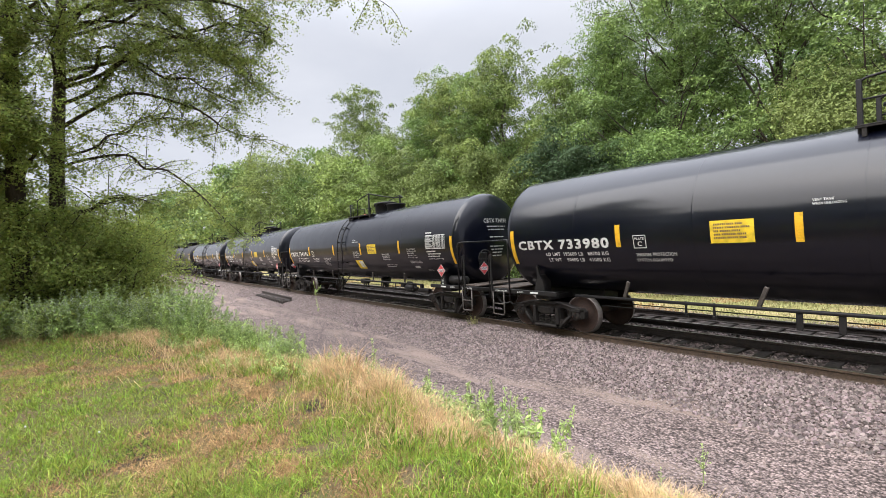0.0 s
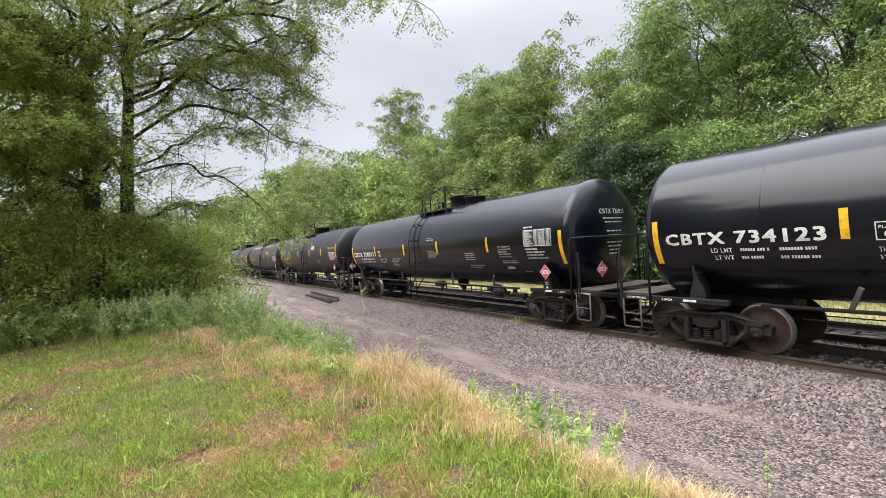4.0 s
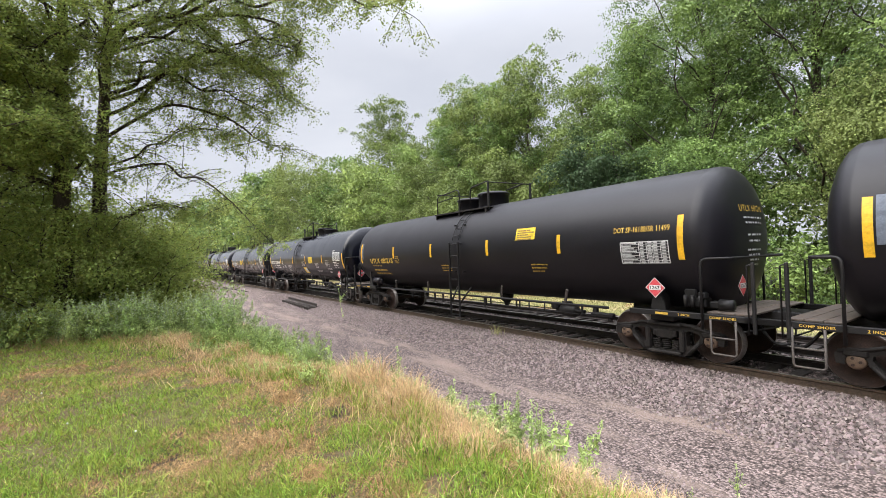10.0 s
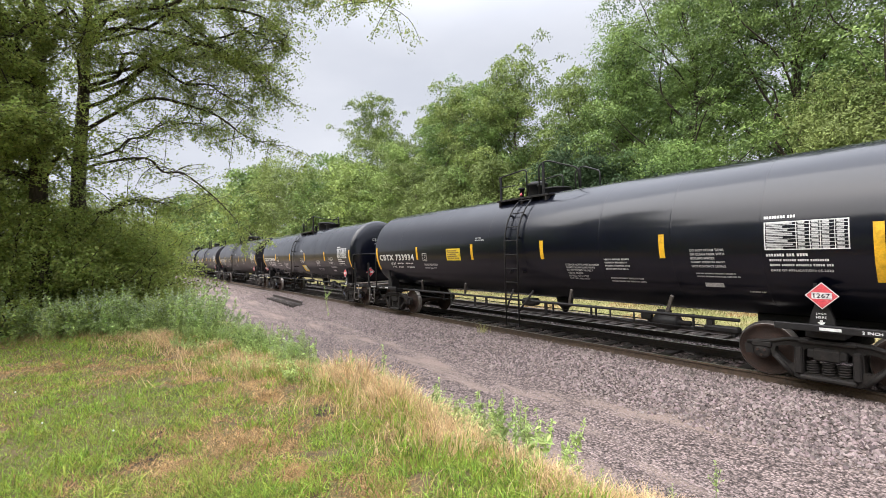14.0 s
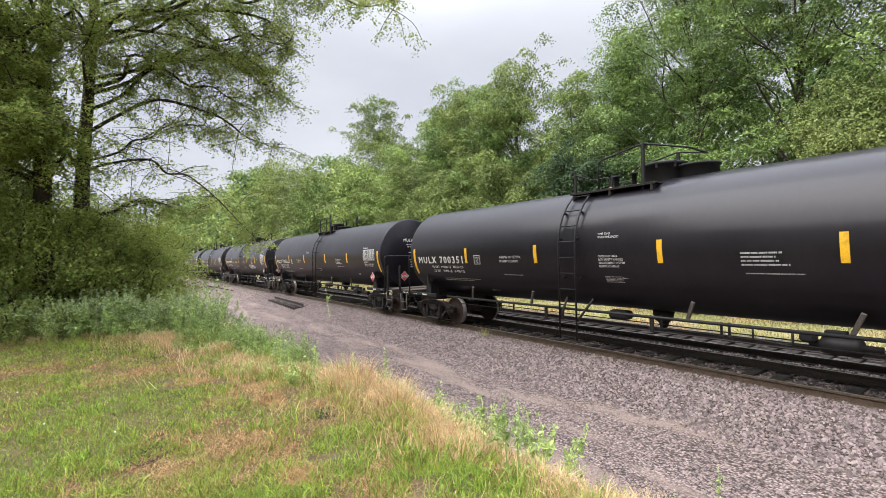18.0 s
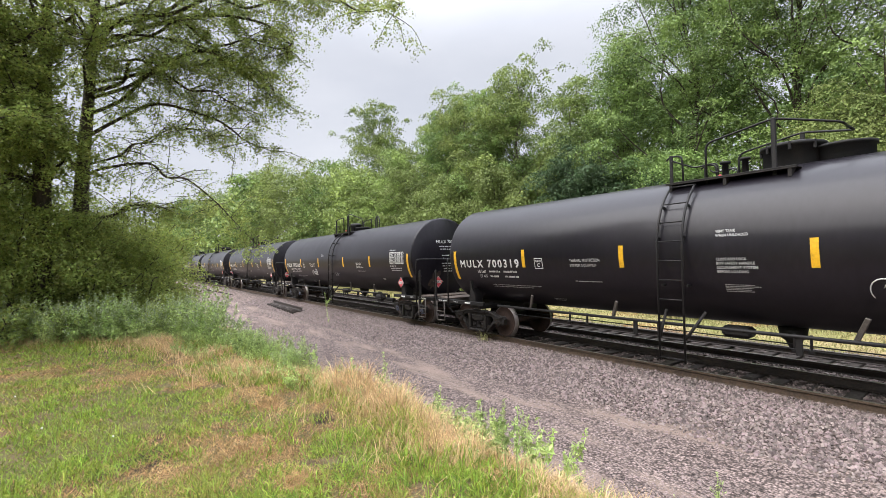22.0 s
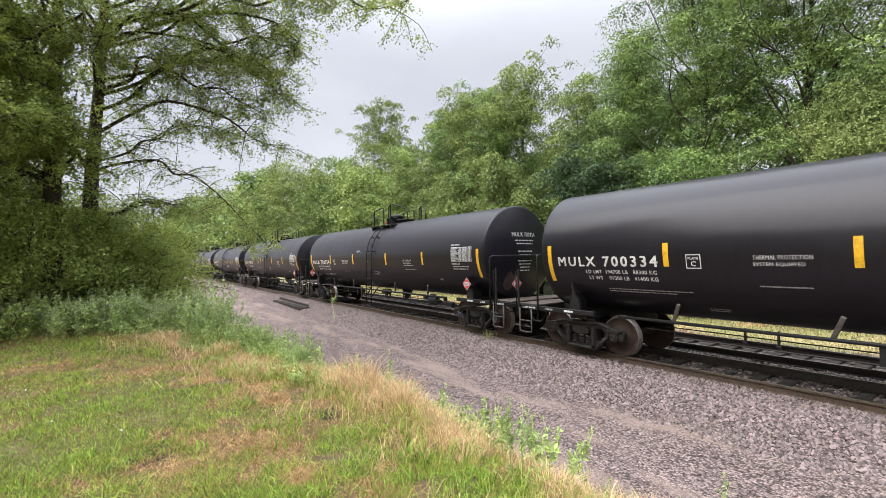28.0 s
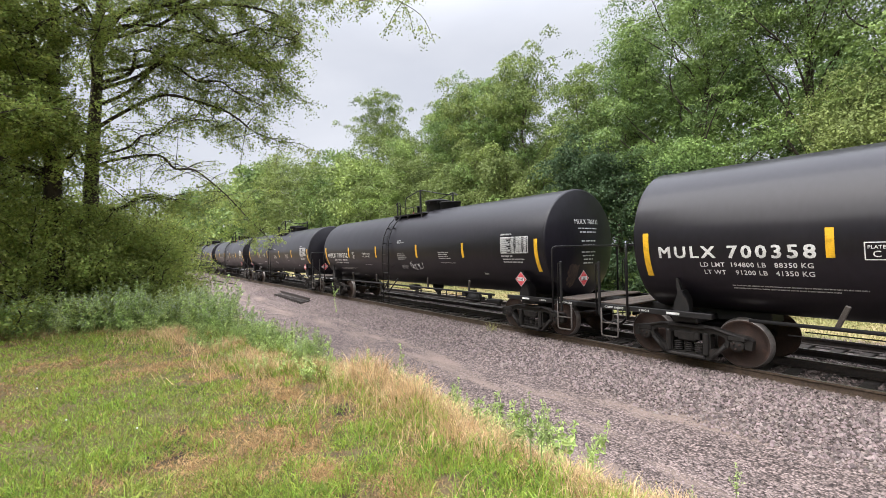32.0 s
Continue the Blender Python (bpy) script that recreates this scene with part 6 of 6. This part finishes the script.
def build_wood():
    rng = np.random.default_rng(11)
    far = [(-330, 22, 34, 14), (-260, 20, 28, 12), (-215, 21, 25, 11), (-180, 20, 22, 10), (-150, 20, 21, 9.5), (-126, 21, 20, 9), (-106, 21, 19.5, 8.5), (-90, 22, 19, 7.5)]
    for k, (x, y, t, w) in enumerate(far):
        tree("tree", (x, y), t * 1.08, w, rng, 14000, (LEAF_FAR, LEAF_DARK, LEAF_OLIVE)[k % 3], 0.5, 0.25, 0.04, 24, 1.9, "tall leafy green tree far along the railway", BARK_PALE, "trees of the wood", pads=6)
    # light locusts: x, y, height, spread
    mid = [(-79, 22, 19.5, 6.4), (-70, 22.5, 17, 6), (-62, 22, 15.2, 5.6), (-56, 24, 15.8, 5.2), (-50.5, 23, 13.8, 5.0), (-45, 22.5, 12.6, 5), (-41, 24, 14.6, 4.6), (-37, 22.5, 13.6, 4.4), (-32.6, 25, 17.6, 4.4), (-33.5, 22, 10.5, 4.0), (-29, 24.5, 16.4, 4.0), (-28.5, 21.8, 9.0, 3.6), (-22.6, 25, 17.6, 4.4), (-26, 24.6, 15.6, 4.2), (-23, 21.8, 8.6, 3.4), (-19.4, 25.6, 14.6, 3.2)]
    for k, (x, y, t, w) in enumerate(mid):
        near = x > -45
        tree("tree", (x, y), t * 1.07, w * 1.05, rng, 50000 if near else 26000, (LEAF_FAR, LEAF_OLIVE, LEAF_FAR, LEAF_DARK, LEAF_OLIVE)[k % 5], 0.135 if near else 0.24, 0.17, 0.08, 26, 0.8 if near else 1.25, "light green locust tree at the edge of the wood", BARK_PALE, "trees of the wood", pads=6, droop=0.5)
    for x, y, t, w in ((-48.6, 27, 22.0, 5.2), (-37.4, 27.5, 19.0, 3.4)):
        tree("tree", (x, y), t, w, rng, 22000, LEAF_FAR, 0.17, 0.16, 0.5, 18, 0.85, "slender open-crowned tree standing above the wood", BARK_PALE, "trees of the wood", rise=0.2, pads=4)
    # maples: x, y, height, spread, leaves
    for x, y, t, w, n in ((-16.6, 26.5, 17.6, 2.6, 46000), (-12.2, 26, 21.5, 5.4, 110000), (-7.0, 25.6, 21.5, 5.4, 110000), (-1.6, 25, 20, 5.2, 70000), (-10.2, 23, 8.0, 2.3, 40000)):
        tree("tree", (x, y), t, w, rng, n, LEAF_DARK, 0.11, 0.26, 0.45 if w < 3 and t > 10 else 0.14, 34, 0.95, "tall dense dark green maple tree at the edge of the wood", BARK, "trees of the wood", rise=0.22, droop=0.3, flat=0.4, pads=6)
    tree("tree", (-4.0, 22.6), 8.8, 2.8, rng, 60000, LEAF_OLIVE, 0.085, 0.18, 0.42, 24, 0.75, "low spreading olive green tree before the maples", BARK, "trees of the wood", rise=0.22, droop=0.45, pads=6)
    # trees of the hollow: its shade is put into their leaf colour
    for x, y, t, w in ((-17.6, 23.6, 10.4, 2.4), (-14.6, 23.4, 9.6, 2.6), (-12.4, 23.2, 7.0, 1.8)):
        tree("tree", (x, y), t, w, rng, 34000, LEAF_DEEP, 0.12, 0.16, 0.06, 24, 0.7, "dark evergreen-like tree before the maples, leaf colour darkened for the shaded hollow", BARK, "trees of the wood", rise=0.06, droop=0.5, flat=0.3, pads=6)
    for k in range(12):
        tree("tree", (-88 + k * 8, 33 + (k % 3) * 4), 13.5 + (k * 7) % 4, 6.0, rng, 8000, LEAF_DARK, 0.45, 0.25, 0.03, 20, 1.6, "shaded green tree deeper in the wood", BARK, "trees of the wood")
    # from x = -20 on, a darker leaf colour stands for the wood's shade
    for k in range(17):
        x = -52 + k * 3.5 + rng.normal() * 0.6
        shade = -18.5 < x < -13
        tree("bush", (x, 20.9 + rng.random() + (2.2 if shade else 0)), (2.4 + 2.2 * rng.random()) * (0.75 if shade else 1), 2.3, rng, 7000, LEAF_FAR if k % 3 and x < -20 else LEAF_DARK, 0.13, 0.06, 0.05, 14, 0.5, "bright green bush at the foot of the wood", BARK, "bushes along the wood", "bush", pads=5)
    for k in range(4):
        tree("tree", (4 + k * 6, 25 + k % 2), 17 + k % 2 * 2, 5.4, rng, 8000, LEAF_DARK, 0.35, 0.25, 0.04, 20, 1.5, "tall dense dark green maple tree at the edge of the wood", BARK, "trees of the wood")
    # unseen trees added across the lawn to close the place and darken tank reflections
    for k in range(9):
        tree("tree", (-34 + k * 7 + rng.normal(), -15 - 2.5 * (k % 2)), 10.5 + 2.5 * rng.random(), 4.6, rng, 5000, LEAF_DARK, 0.4, 0.22, 0.04, 18, 1.5, "unseen green tree added across the lawn to darken the tanks", BARK, "trees across the lawn")


build_wood()


def build_bank_trees():
    """The two old trunks on the bank, their boughs reaching over the road, and the thicket at their feet."""
    rng = np.random.default_rng(4)
    boughs = {
        "a": [[(-13.4, -1.45, 3.6), (-12.6, -0.9, 5.0), (-11.4, -1.6, 5.6)], [(-13.4, -1.4, 5.0), (-12.0, -2.2, 6.2), (-10.6, -2.6, 6.4)], [(-13.4, -1.4, 6.2), (-11.6, -0.8, 7.4), (-9.8, -1.2, 7.5)], [(-13.4, -1.4, 7.2), (-11.8, -1.8, 8.8), (-9.6, -1.9, 8.9)], [(-13.4, -1.4, 4.2), (-12.4, -3.0, 5.0), (-11.0, -3.9, 5.0)], [(-13.4, -1.4, 8.4), (-12.2, -0.4, 9.6), (-10.8, 0.5, 9.4)]],
        "b": [[(-14.45, -0.8, 4.55), (-14.0, 0.5, 5.0), (-14.4, 1.6, 4.7), (-15.3, 2.55, 4.1), (-16.0, 3.95, 2.9)], [(-14.3, -0.65, 4.9), (-13.8, 0.15, 5.4), (-13.5, 1.0, 5.9), (-12.9, 1.75, 5.9)],
              [(-14.0, -0.42, 7.6), (-12.0, 0.85, 8.25), (-10.7, 2.45, 8.4), (-9.4, 3.7, 8.3), (-8.1, 4.9, 7.95)], [(-14.0, -0.42, 7.0), (-12.4, 1.25, 7.6), (-12.0, 2.2, 7.3), (-11.9, 2.9, 6.9), (-11.9, 3.2, 6.7)],
              [(-14.0, -0.4, 8.4), (-12.2, 1.6, 9.4), (-10.6, 2.9, 9.3), (-9.0, 4.1, 8.7)], [(-14.1, -0.5, 6.2), (-12.8, 0.6, 6.9), (-12.3, 1.9, 6.7), (-12.2, 2.8, 6.2)], [(-14.0, -0.4, 9.0), (-12.6, 0.2, 9.8), (-11.2, 1.2, 9.7), (-10.2, 2.2, 9.3)], [(-14.4, -0.8, 3.6), (-13.4, 0.2, 3.9), (-13.2, 1.0, 3.6)], [(-14.0, -0.4, 7.8), (-12.3, 1.3, 8.1), (-11.3, 2.5, 7.8), (-10.7, 3.2, 7.4)], [(-14.0, -0.4, 6.6), (-12.6, 0.9, 7.3), (-12.0, 1.7, 7.2)], [(-14.0, -0.5, 5.6), (-12.9, 1.0, 6.2), (-12.5, 2.3, 5.9), (-12.3, 3.2, 5.35)], [(-14.0, -0.4, 8.6), (-12.2, 0.9, 9.0), (-11.0, 1.8, 8.9)], [(-14.0, -0.4, 7.9), (-12.2, 1.4, 8.5), (-11.0, 2.6, 8.2), (-10.3, 3.3, 7.6)], [(-14.0, -0.4, 7.2), (-12.5, 1.4, 7.7), (-11.6, 2.5, 7.3), (-11.1, 3.0, 6.7)], [(-14.0, -0.4, 8.8), (-11.8, 2.0, 9.2), (-10.2, 3.3, 8.9), (-9.3, 4.0, 8.3)]]}
    for key, foot, crown in (("a", (-13.45, -1.46), (-13.43, -1.3, 10.4)), ("b", (-14.5, -0.83), (-13.95, -0.4, 11.0))):
        z = float(height(*foot)) - 0.1
        top = empty("tree", pose(*foot, z))
        o = np.array([*foot, z])
        bm = bmesh.new()
        limb(bm, [(0, 0, 0), (0.02, 0.05, 0.5)] + [tuple(np.array(p) - o) for p in ((foot[0], foot[1] + 0.03, 4.0), ((foot[0] + crown[0]) / 2, (foot[1] + crown[1]) / 2, 7.0), crown)], 0.26, 0.07, 12)
        starts, ends, ws = [], [], []
        more = []
        for k in range(17 if key == "a" else 7):
            h, a, l = 3.2 + 6.3 * rng.random(), rng.normal() * 0.8 - (0.9 if key == "a" else 0.2), 1.6 + 2.0 * rng.random()
            more.append([(0, 0, h), (-13.6 + 0.55 * l * math.cos(a), -1.0 + 0.55 * l * math.sin(a), h + 0.7), (-13.6 + l * math.cos(a), -1.0 + l * math.sin(a), h + 0.4)])
        for line in boughs[key] + more:
            u = min(1.0, max(0.0, (line[0][2] - 4.0) / 7.0))
            line = [(foot[0] + (crown[0] - foot[0]) * u, foot[1] + (crown[1] - foot[1]) * u, line[0][2])] + line[1:]
            low = line[0][2] < 5 and key == "b"
            mids = [np.array(line[0])]
            for p, q in zip(line, line[1:]):
                p, q = np.array(p), np.array(q)
                far = np.linalg.norm(q - p)
                mids += [p + (q - p) * 0.5 + rng.normal(size=3) * 0.1 * far, q + rng.normal(size=3) * 0.05 * far]
            pts = limb(bm, [tuple(p - o) for p in mids], 0.03 + 0.03 * rng.random(), 0.01, 7)[::2]
            n = len(pts)
            for i, p in enumerate(pts):
                t = i / (n - 1)
                if t < 0.15:
                    continue
                for k in range(4):
                    d = rng.normal(size=3) * [1, 1, 0.5]
                    d *= (0.35 + 0.95 * rng.random()) / np.linalg.norm(d)
                    d[2] -= 0.2 * rng.random()
                    q = limb(bm, wander(p, p + d, rng, 2, 0.08, 0.06), 0.012, 0.004, 3)
                    starts.append(p + d * 0.3)
                    ends.append(p + d)
                    ws.append(0.35 if low else 1.0)
                    for m in range(4):
                        c = q[int(rng.integers(3, len(q)))]
                        e = c + rng.normal(size=3) * [0.26, 0.26, 0.12] - np.array([0, 0, 0.04 + 0.3 * rng.random()])
                        starts.append(c)
                        ends.append(e)
                        ws.append((0.35 if low and t < 0.72 else 1.4 if low else 1.0) * (0.5 + rng.random()))
        part("trunk", bm, BARK, top)
        starts, ends, ws = np.array(starts), np.array(ends), np.array(ws)
        leaves = 145000 if key == "a" else 132000
        ws = ws * np.linalg.norm(ends - starts, axis=1)
        pick = rng.choice(len(ws), leaves, p=ws / ws.sum())
        at = starts[pick] + (ends - starts)[pick] * rng.random((leaves, 1)) + rng.normal(size=(leaves, 3)) * 0.05
        v, f = leaf_cloud(at, (0.058 if key == "a" else 0.05) * (0.6 + 0.8 * rng.random(leaves)), rng, np.tile([[0.2, -0.2, 0.6]], (leaves, 1)), simple=True)
        part("crown", mesh_of("crown", v, f, LEAF_NEAR), None, top)
        tagged(top, "old tree with dark trunk and drooping olive green boughs", "tree", "trees on the bank")
    for x, y, t, w, n in ((-16.5, -4.2, 10, 2.6, 26000), (-19, -3.0, 10.5, 2.6, 22000), (-13.2, -4.4, 9, 2.2, 30000), (-26, -1.0, 4.2, 2.6, 9000), (-22, -5, 11, 3.4, 15000)):
        tree("tree", (x, y), t, w, rng, n, LEAF_NEAR, 0.075, 0.14, 0.06, 22, 0.5, "leafy olive green tree in the thicket on the bank", BARK, "trees on the bank")
    for x, y, t, w in ((-14.6, 0.1, 3.2, 1.4), (-15.6, 0.7, 3.2, 1.4), (-14.0, -0.6, 3.0, 1.3), (-14.9, -2.5, 3.2, 1.4), (-12.9, -1.9, 3.0, 1.2), (-13.2, -0.6, 3.0, 1.2), (-12.9, -3.1, 3.0, 1.2), (-14.8, -3.8, 3.2, 1.4), (-17.5, 0.9, 2.9, 1.4), (-20, 0.7, 3.0, 1.6), (-23, 0.5, 3.0, 1.6), (-15.6, -1.9, 3.8, 1.5), (-16.6, -0.4, 3.8, 1.5), (-13.6, 0.5, 2.2, 1.1)):
        tree("bush", (x, y), t, w, rng, 12000, LEAF_NEAR, 0.058, 0.05, 0.05, 18, 0.34, "dense green bush under the old trees", BARK, "bushes on the bank", "bush")


build_bank_trees()


def weed(rng, tall, spread, stems, leaves, size, buds=False):
    """A leafy upright weed: stems with rising side shoots and narrow leaves."""
    top = empty("weed")
    bm = bmesh.new()
    pos, nrm, big, tips = [], [], [], []
    for s in range(stems):
        f = rng.normal(size=2) * spread * 0.5
        h = tall * (0.55 + 0.5 * rng.random()) if stems > 1 else tall
        tip = np.array([f[0] * 1.7 + rng.normal() * 0.06, f[1] * 1.7 + rng.normal() * 0.06, h])
        pts = limb(bm, wander((f[0], f[1], -0.05), tip, rng, 3, 0.04, 0), 0.006, 0.002, 4)
        lines = [pts]
        for k in range(5):
            p = pts[int(len(pts) * (0.2 + 0.6 * rng.random()))]
            a, l = rng.random() * 2 * math.pi, h * (0.12 + 0.2 * rng.random())
            lines.append(limb(bm, wander(p, p + np.array([math.cos(a) * l * 0.7, math.sin(a) * l * 0.7, l * 0.8]), rng, 2, 0.05, 0), 0.003, 0.0015, 3))
        for k in range(leaves):
            line = lines[0] if rng.random() < 0.55 else lines[int(rng.integers(1, len(lines)))]
            t = 0.08 + 0.92 * rng.random() ** 0.75
            p = line[min(len(line) - 1, int(t * len(line)))]
            a = rng.random() * 2 * math.pi
            r = size * (0.3 + 0.5 * rng.random()) * (1.3 - 0.8 * t)
            pos.append(p + np.array([math.cos(a) * r, math.sin(a) * r, r * 0.35 + rng.normal() * 0.012]))
            nrm.append((math.cos(a) * 0.55, math.sin(a) * 0.55, 0.65))
            big.append(1.3 - 0.65 * t)
        if buds:
            for line in lines:
                for k in range(26 if line is lines[0] else 9):
                    p = line[max(0, len(line) - 1 - int(4 * rng.random()))]
                    tips.append(p + rng.normal(size=3) * [0.013, 0.013, 0.03])
    tagged(part("stem", bm, LEAF_WEED, top), kind="stuff")
    v, f = leaf_cloud(np.array(pos), size * np.array(big) * (0.6 + 0.7 * rng.random(len(pos))), rng, np.array(nrm), (1.2, 0.45))
    part("foliage", mesh_of("foliage", v, f, LEAF_WEED), None, top)
    if buds:
        v, f = leaf_cloud(np.array(tips), np.full(len(tips), 0.024), rng, None, (1.1, 0.8))
        tagged(part("flower_head", mesh_of("flower_head", v, f, WEED_TIP), None, top, "pale flower buds"), kind="stuff")
    return tagged(top, "grey-green leafy weed growing on the bank", "weed", "weeds on the bank")


def build_weeds():
    rng = np.random.default_rng(9)
    kinds = [weed(rng, 1.15, 0.26, 7, 120, 0.062, True), weed(rng, 0.9, 0.28, 7, 105, 0.058, True), weed(rng, 0.6, 0.3, 6, 64, 0.07), weed(rng, 0.5, 0.06, 1, 87, 0.036), weed(rng, 0.85, 0.06, 1, 125, 0.042), weed(rng, 0.3, 0.3, 6, 48, 0.055)]
    spots = []
    for cx, n, reach in ((-9.7, 9, 0.35), (-10.5, 12, 0.4), (-11.4, 12, 0.45), (-12.3, 10, 0.4), (-13.1, 8, 0.4)):
        for i in range(n):
            x = cx + rng.normal() * reach * 0.5
            spots.append((x, max(-4.2, float(edge(x)) + 0.15 + abs(rng.normal()) * 0.2) + 1.0 * rng.random() ** 1.4, int(rng.integers(0, 3)), 0))
    for cy, n in ((-0.6, 5), (-1.5, 5), (-2.5, 4)):
        for i in range(n):
            spots.append((-11.7 - 0.9 * rng.random(), cy + 0.22 * rng.normal(), int(rng.integers(0, 2)), 0))
    for i in range(95):
        x = -5.6 - 6.4 * rng.random()
        spots.append((x, min(3.35, float(edge(x)) + 0.2 + abs(rng.normal()) * 0.45), int(rng.choice([1, 2, 2, 5, 5])), 0))
    for i in range(80):
        x = -2.2 - 7.0 * rng.random()
        spots.append((x, float(edge(x)) - 0.1 + rng.normal() * 0.3, int(rng.choice([3, 5, 5])), 0))
    spots += [(x, y, k, 0) for x, y, k in ((-4.5, 3.5, 3), (-4.0, 3.3, 3), (-4.9, 3.3, 2), (-5.7, 3.3, 2), (-3.6, 2.9, 3), (-4.2, 2.8, 3), (-3.45, 2.75, 2), (-3.9, 3.0, 2), (-3.1, 2.85, 3))]
    spots += [(-19.0, 7.6, 4, 1.5), (-2.88, 3.65, 4, 0.85), (-2.11, 5.05, 3, 0.8), (-2.54, 4.46, 3, 0.5), (-2.38, 4.67, 3, 0.45), (-4.05, 4.2, 4, 0.62), (-4.4, 4.0, 4, 0.7), (-4.7, 3.9, 4, 0.6), (-5.2, 3.8, 4, 0.7)]
    used = set()
    for x, y, k, s in spots:
        s = s or (0.5 + 0.65 * rng.random()) * (0.68 if -10.5 < x < -5.6 and k in (1, 2, 5) else 1.0)
        m = pose(x, y, float(height(x, y)), 0, 0, rng.random() * 360)
        ob = kinds[k] if k not in used else copy_thing(kinds[k], m)
        used.add(k)
        ob.matrix_basis = m @ Matrix.Diagonal((s, s, s * (0.85 + 0.3 * rng.random()), 1))
    # a grass tuft that has taken hold in the ballast
    p = np.array([-10.3, 9.0]) + rng.normal(size=(40, 2)) * 0.07
    v, f = blades(np.stack([p[:, 0], p[:, 1], height(p[:, 0], p[:, 1])], 1), 0.2 + 0.25 * rng.random(40), np.full(40, 0.012), rng, 0.5, 2)
    tagged(new("grass_tuft", mesh_of("grass_tuft", v, f, MEADOW)), "pale green grass tuft growing in the ballast", "grass")


build_weeds()


def build_trackside():
    """The row of stub sleepers under an old rail, and the loose rail further along."""
    top = tagged(empty("spare_track_panel", pose(-26.6, 7.95, -0.34, 0, 0, -2)), "short dark panel of rail on stub sleepers lying on the gravel", "track panel")
    r = part("rail", rail_mesh(6.2, RAIL_DARK, RAIL_DARK), None, top)
    r.location.z = 0.3
    bm = bmesh.new()
    add_box(bm, (0, 0, 0), (0.2, 0.9, 0.17), 0.015)
    me = bpy.data.meshes.new("sleeper")
    bm.to_mesh(me)
    bm.free()
    me.materials.append(TIE)
    for i in range(12):
        s = part("sleeper", me, None, top)
        s.location = (-2.9 + i * 0.52, 0, 0.04)
    lo = tagged(new("loose_rail", rail_mesh(11, RAIL_DARK, RAIL_RUST)), "rusty loose rail lying on the gravel", "rail")
    lo.matrix_basis = pose(-47, 7.6, -0.22, 0, 0, 2.0)


build_trackside()


# ---- what moves: the wagons along the track, their wheels on the rails ----
def run_at(t):
    ts, xs = [r[0] for r in RUN], [r[1] for r in RUN]
    return float(np.interp(t, ts, xs))


def motions():
    for car, at in TRAIN:
        walk(car, [(t, pose(at + s, TRACK, 0)) for t, s in RUN])
    step = 1 / 15
    ticks = [i * step for i in range(int(32 / step) + 1)]
    turns = [math.degrees(run_at(t) / 0.457) for t in ticks]
    for car, at in TRAIN:
        for b in car.children:
            for w in b.children:
                if w.name.startswith("wheelset"):
                    x = w.location.x
                    walk(w, [(t, pose(x, 0, 0.457, 0, a, 0)) for t, a in zip(ticks, turns)])


motions()
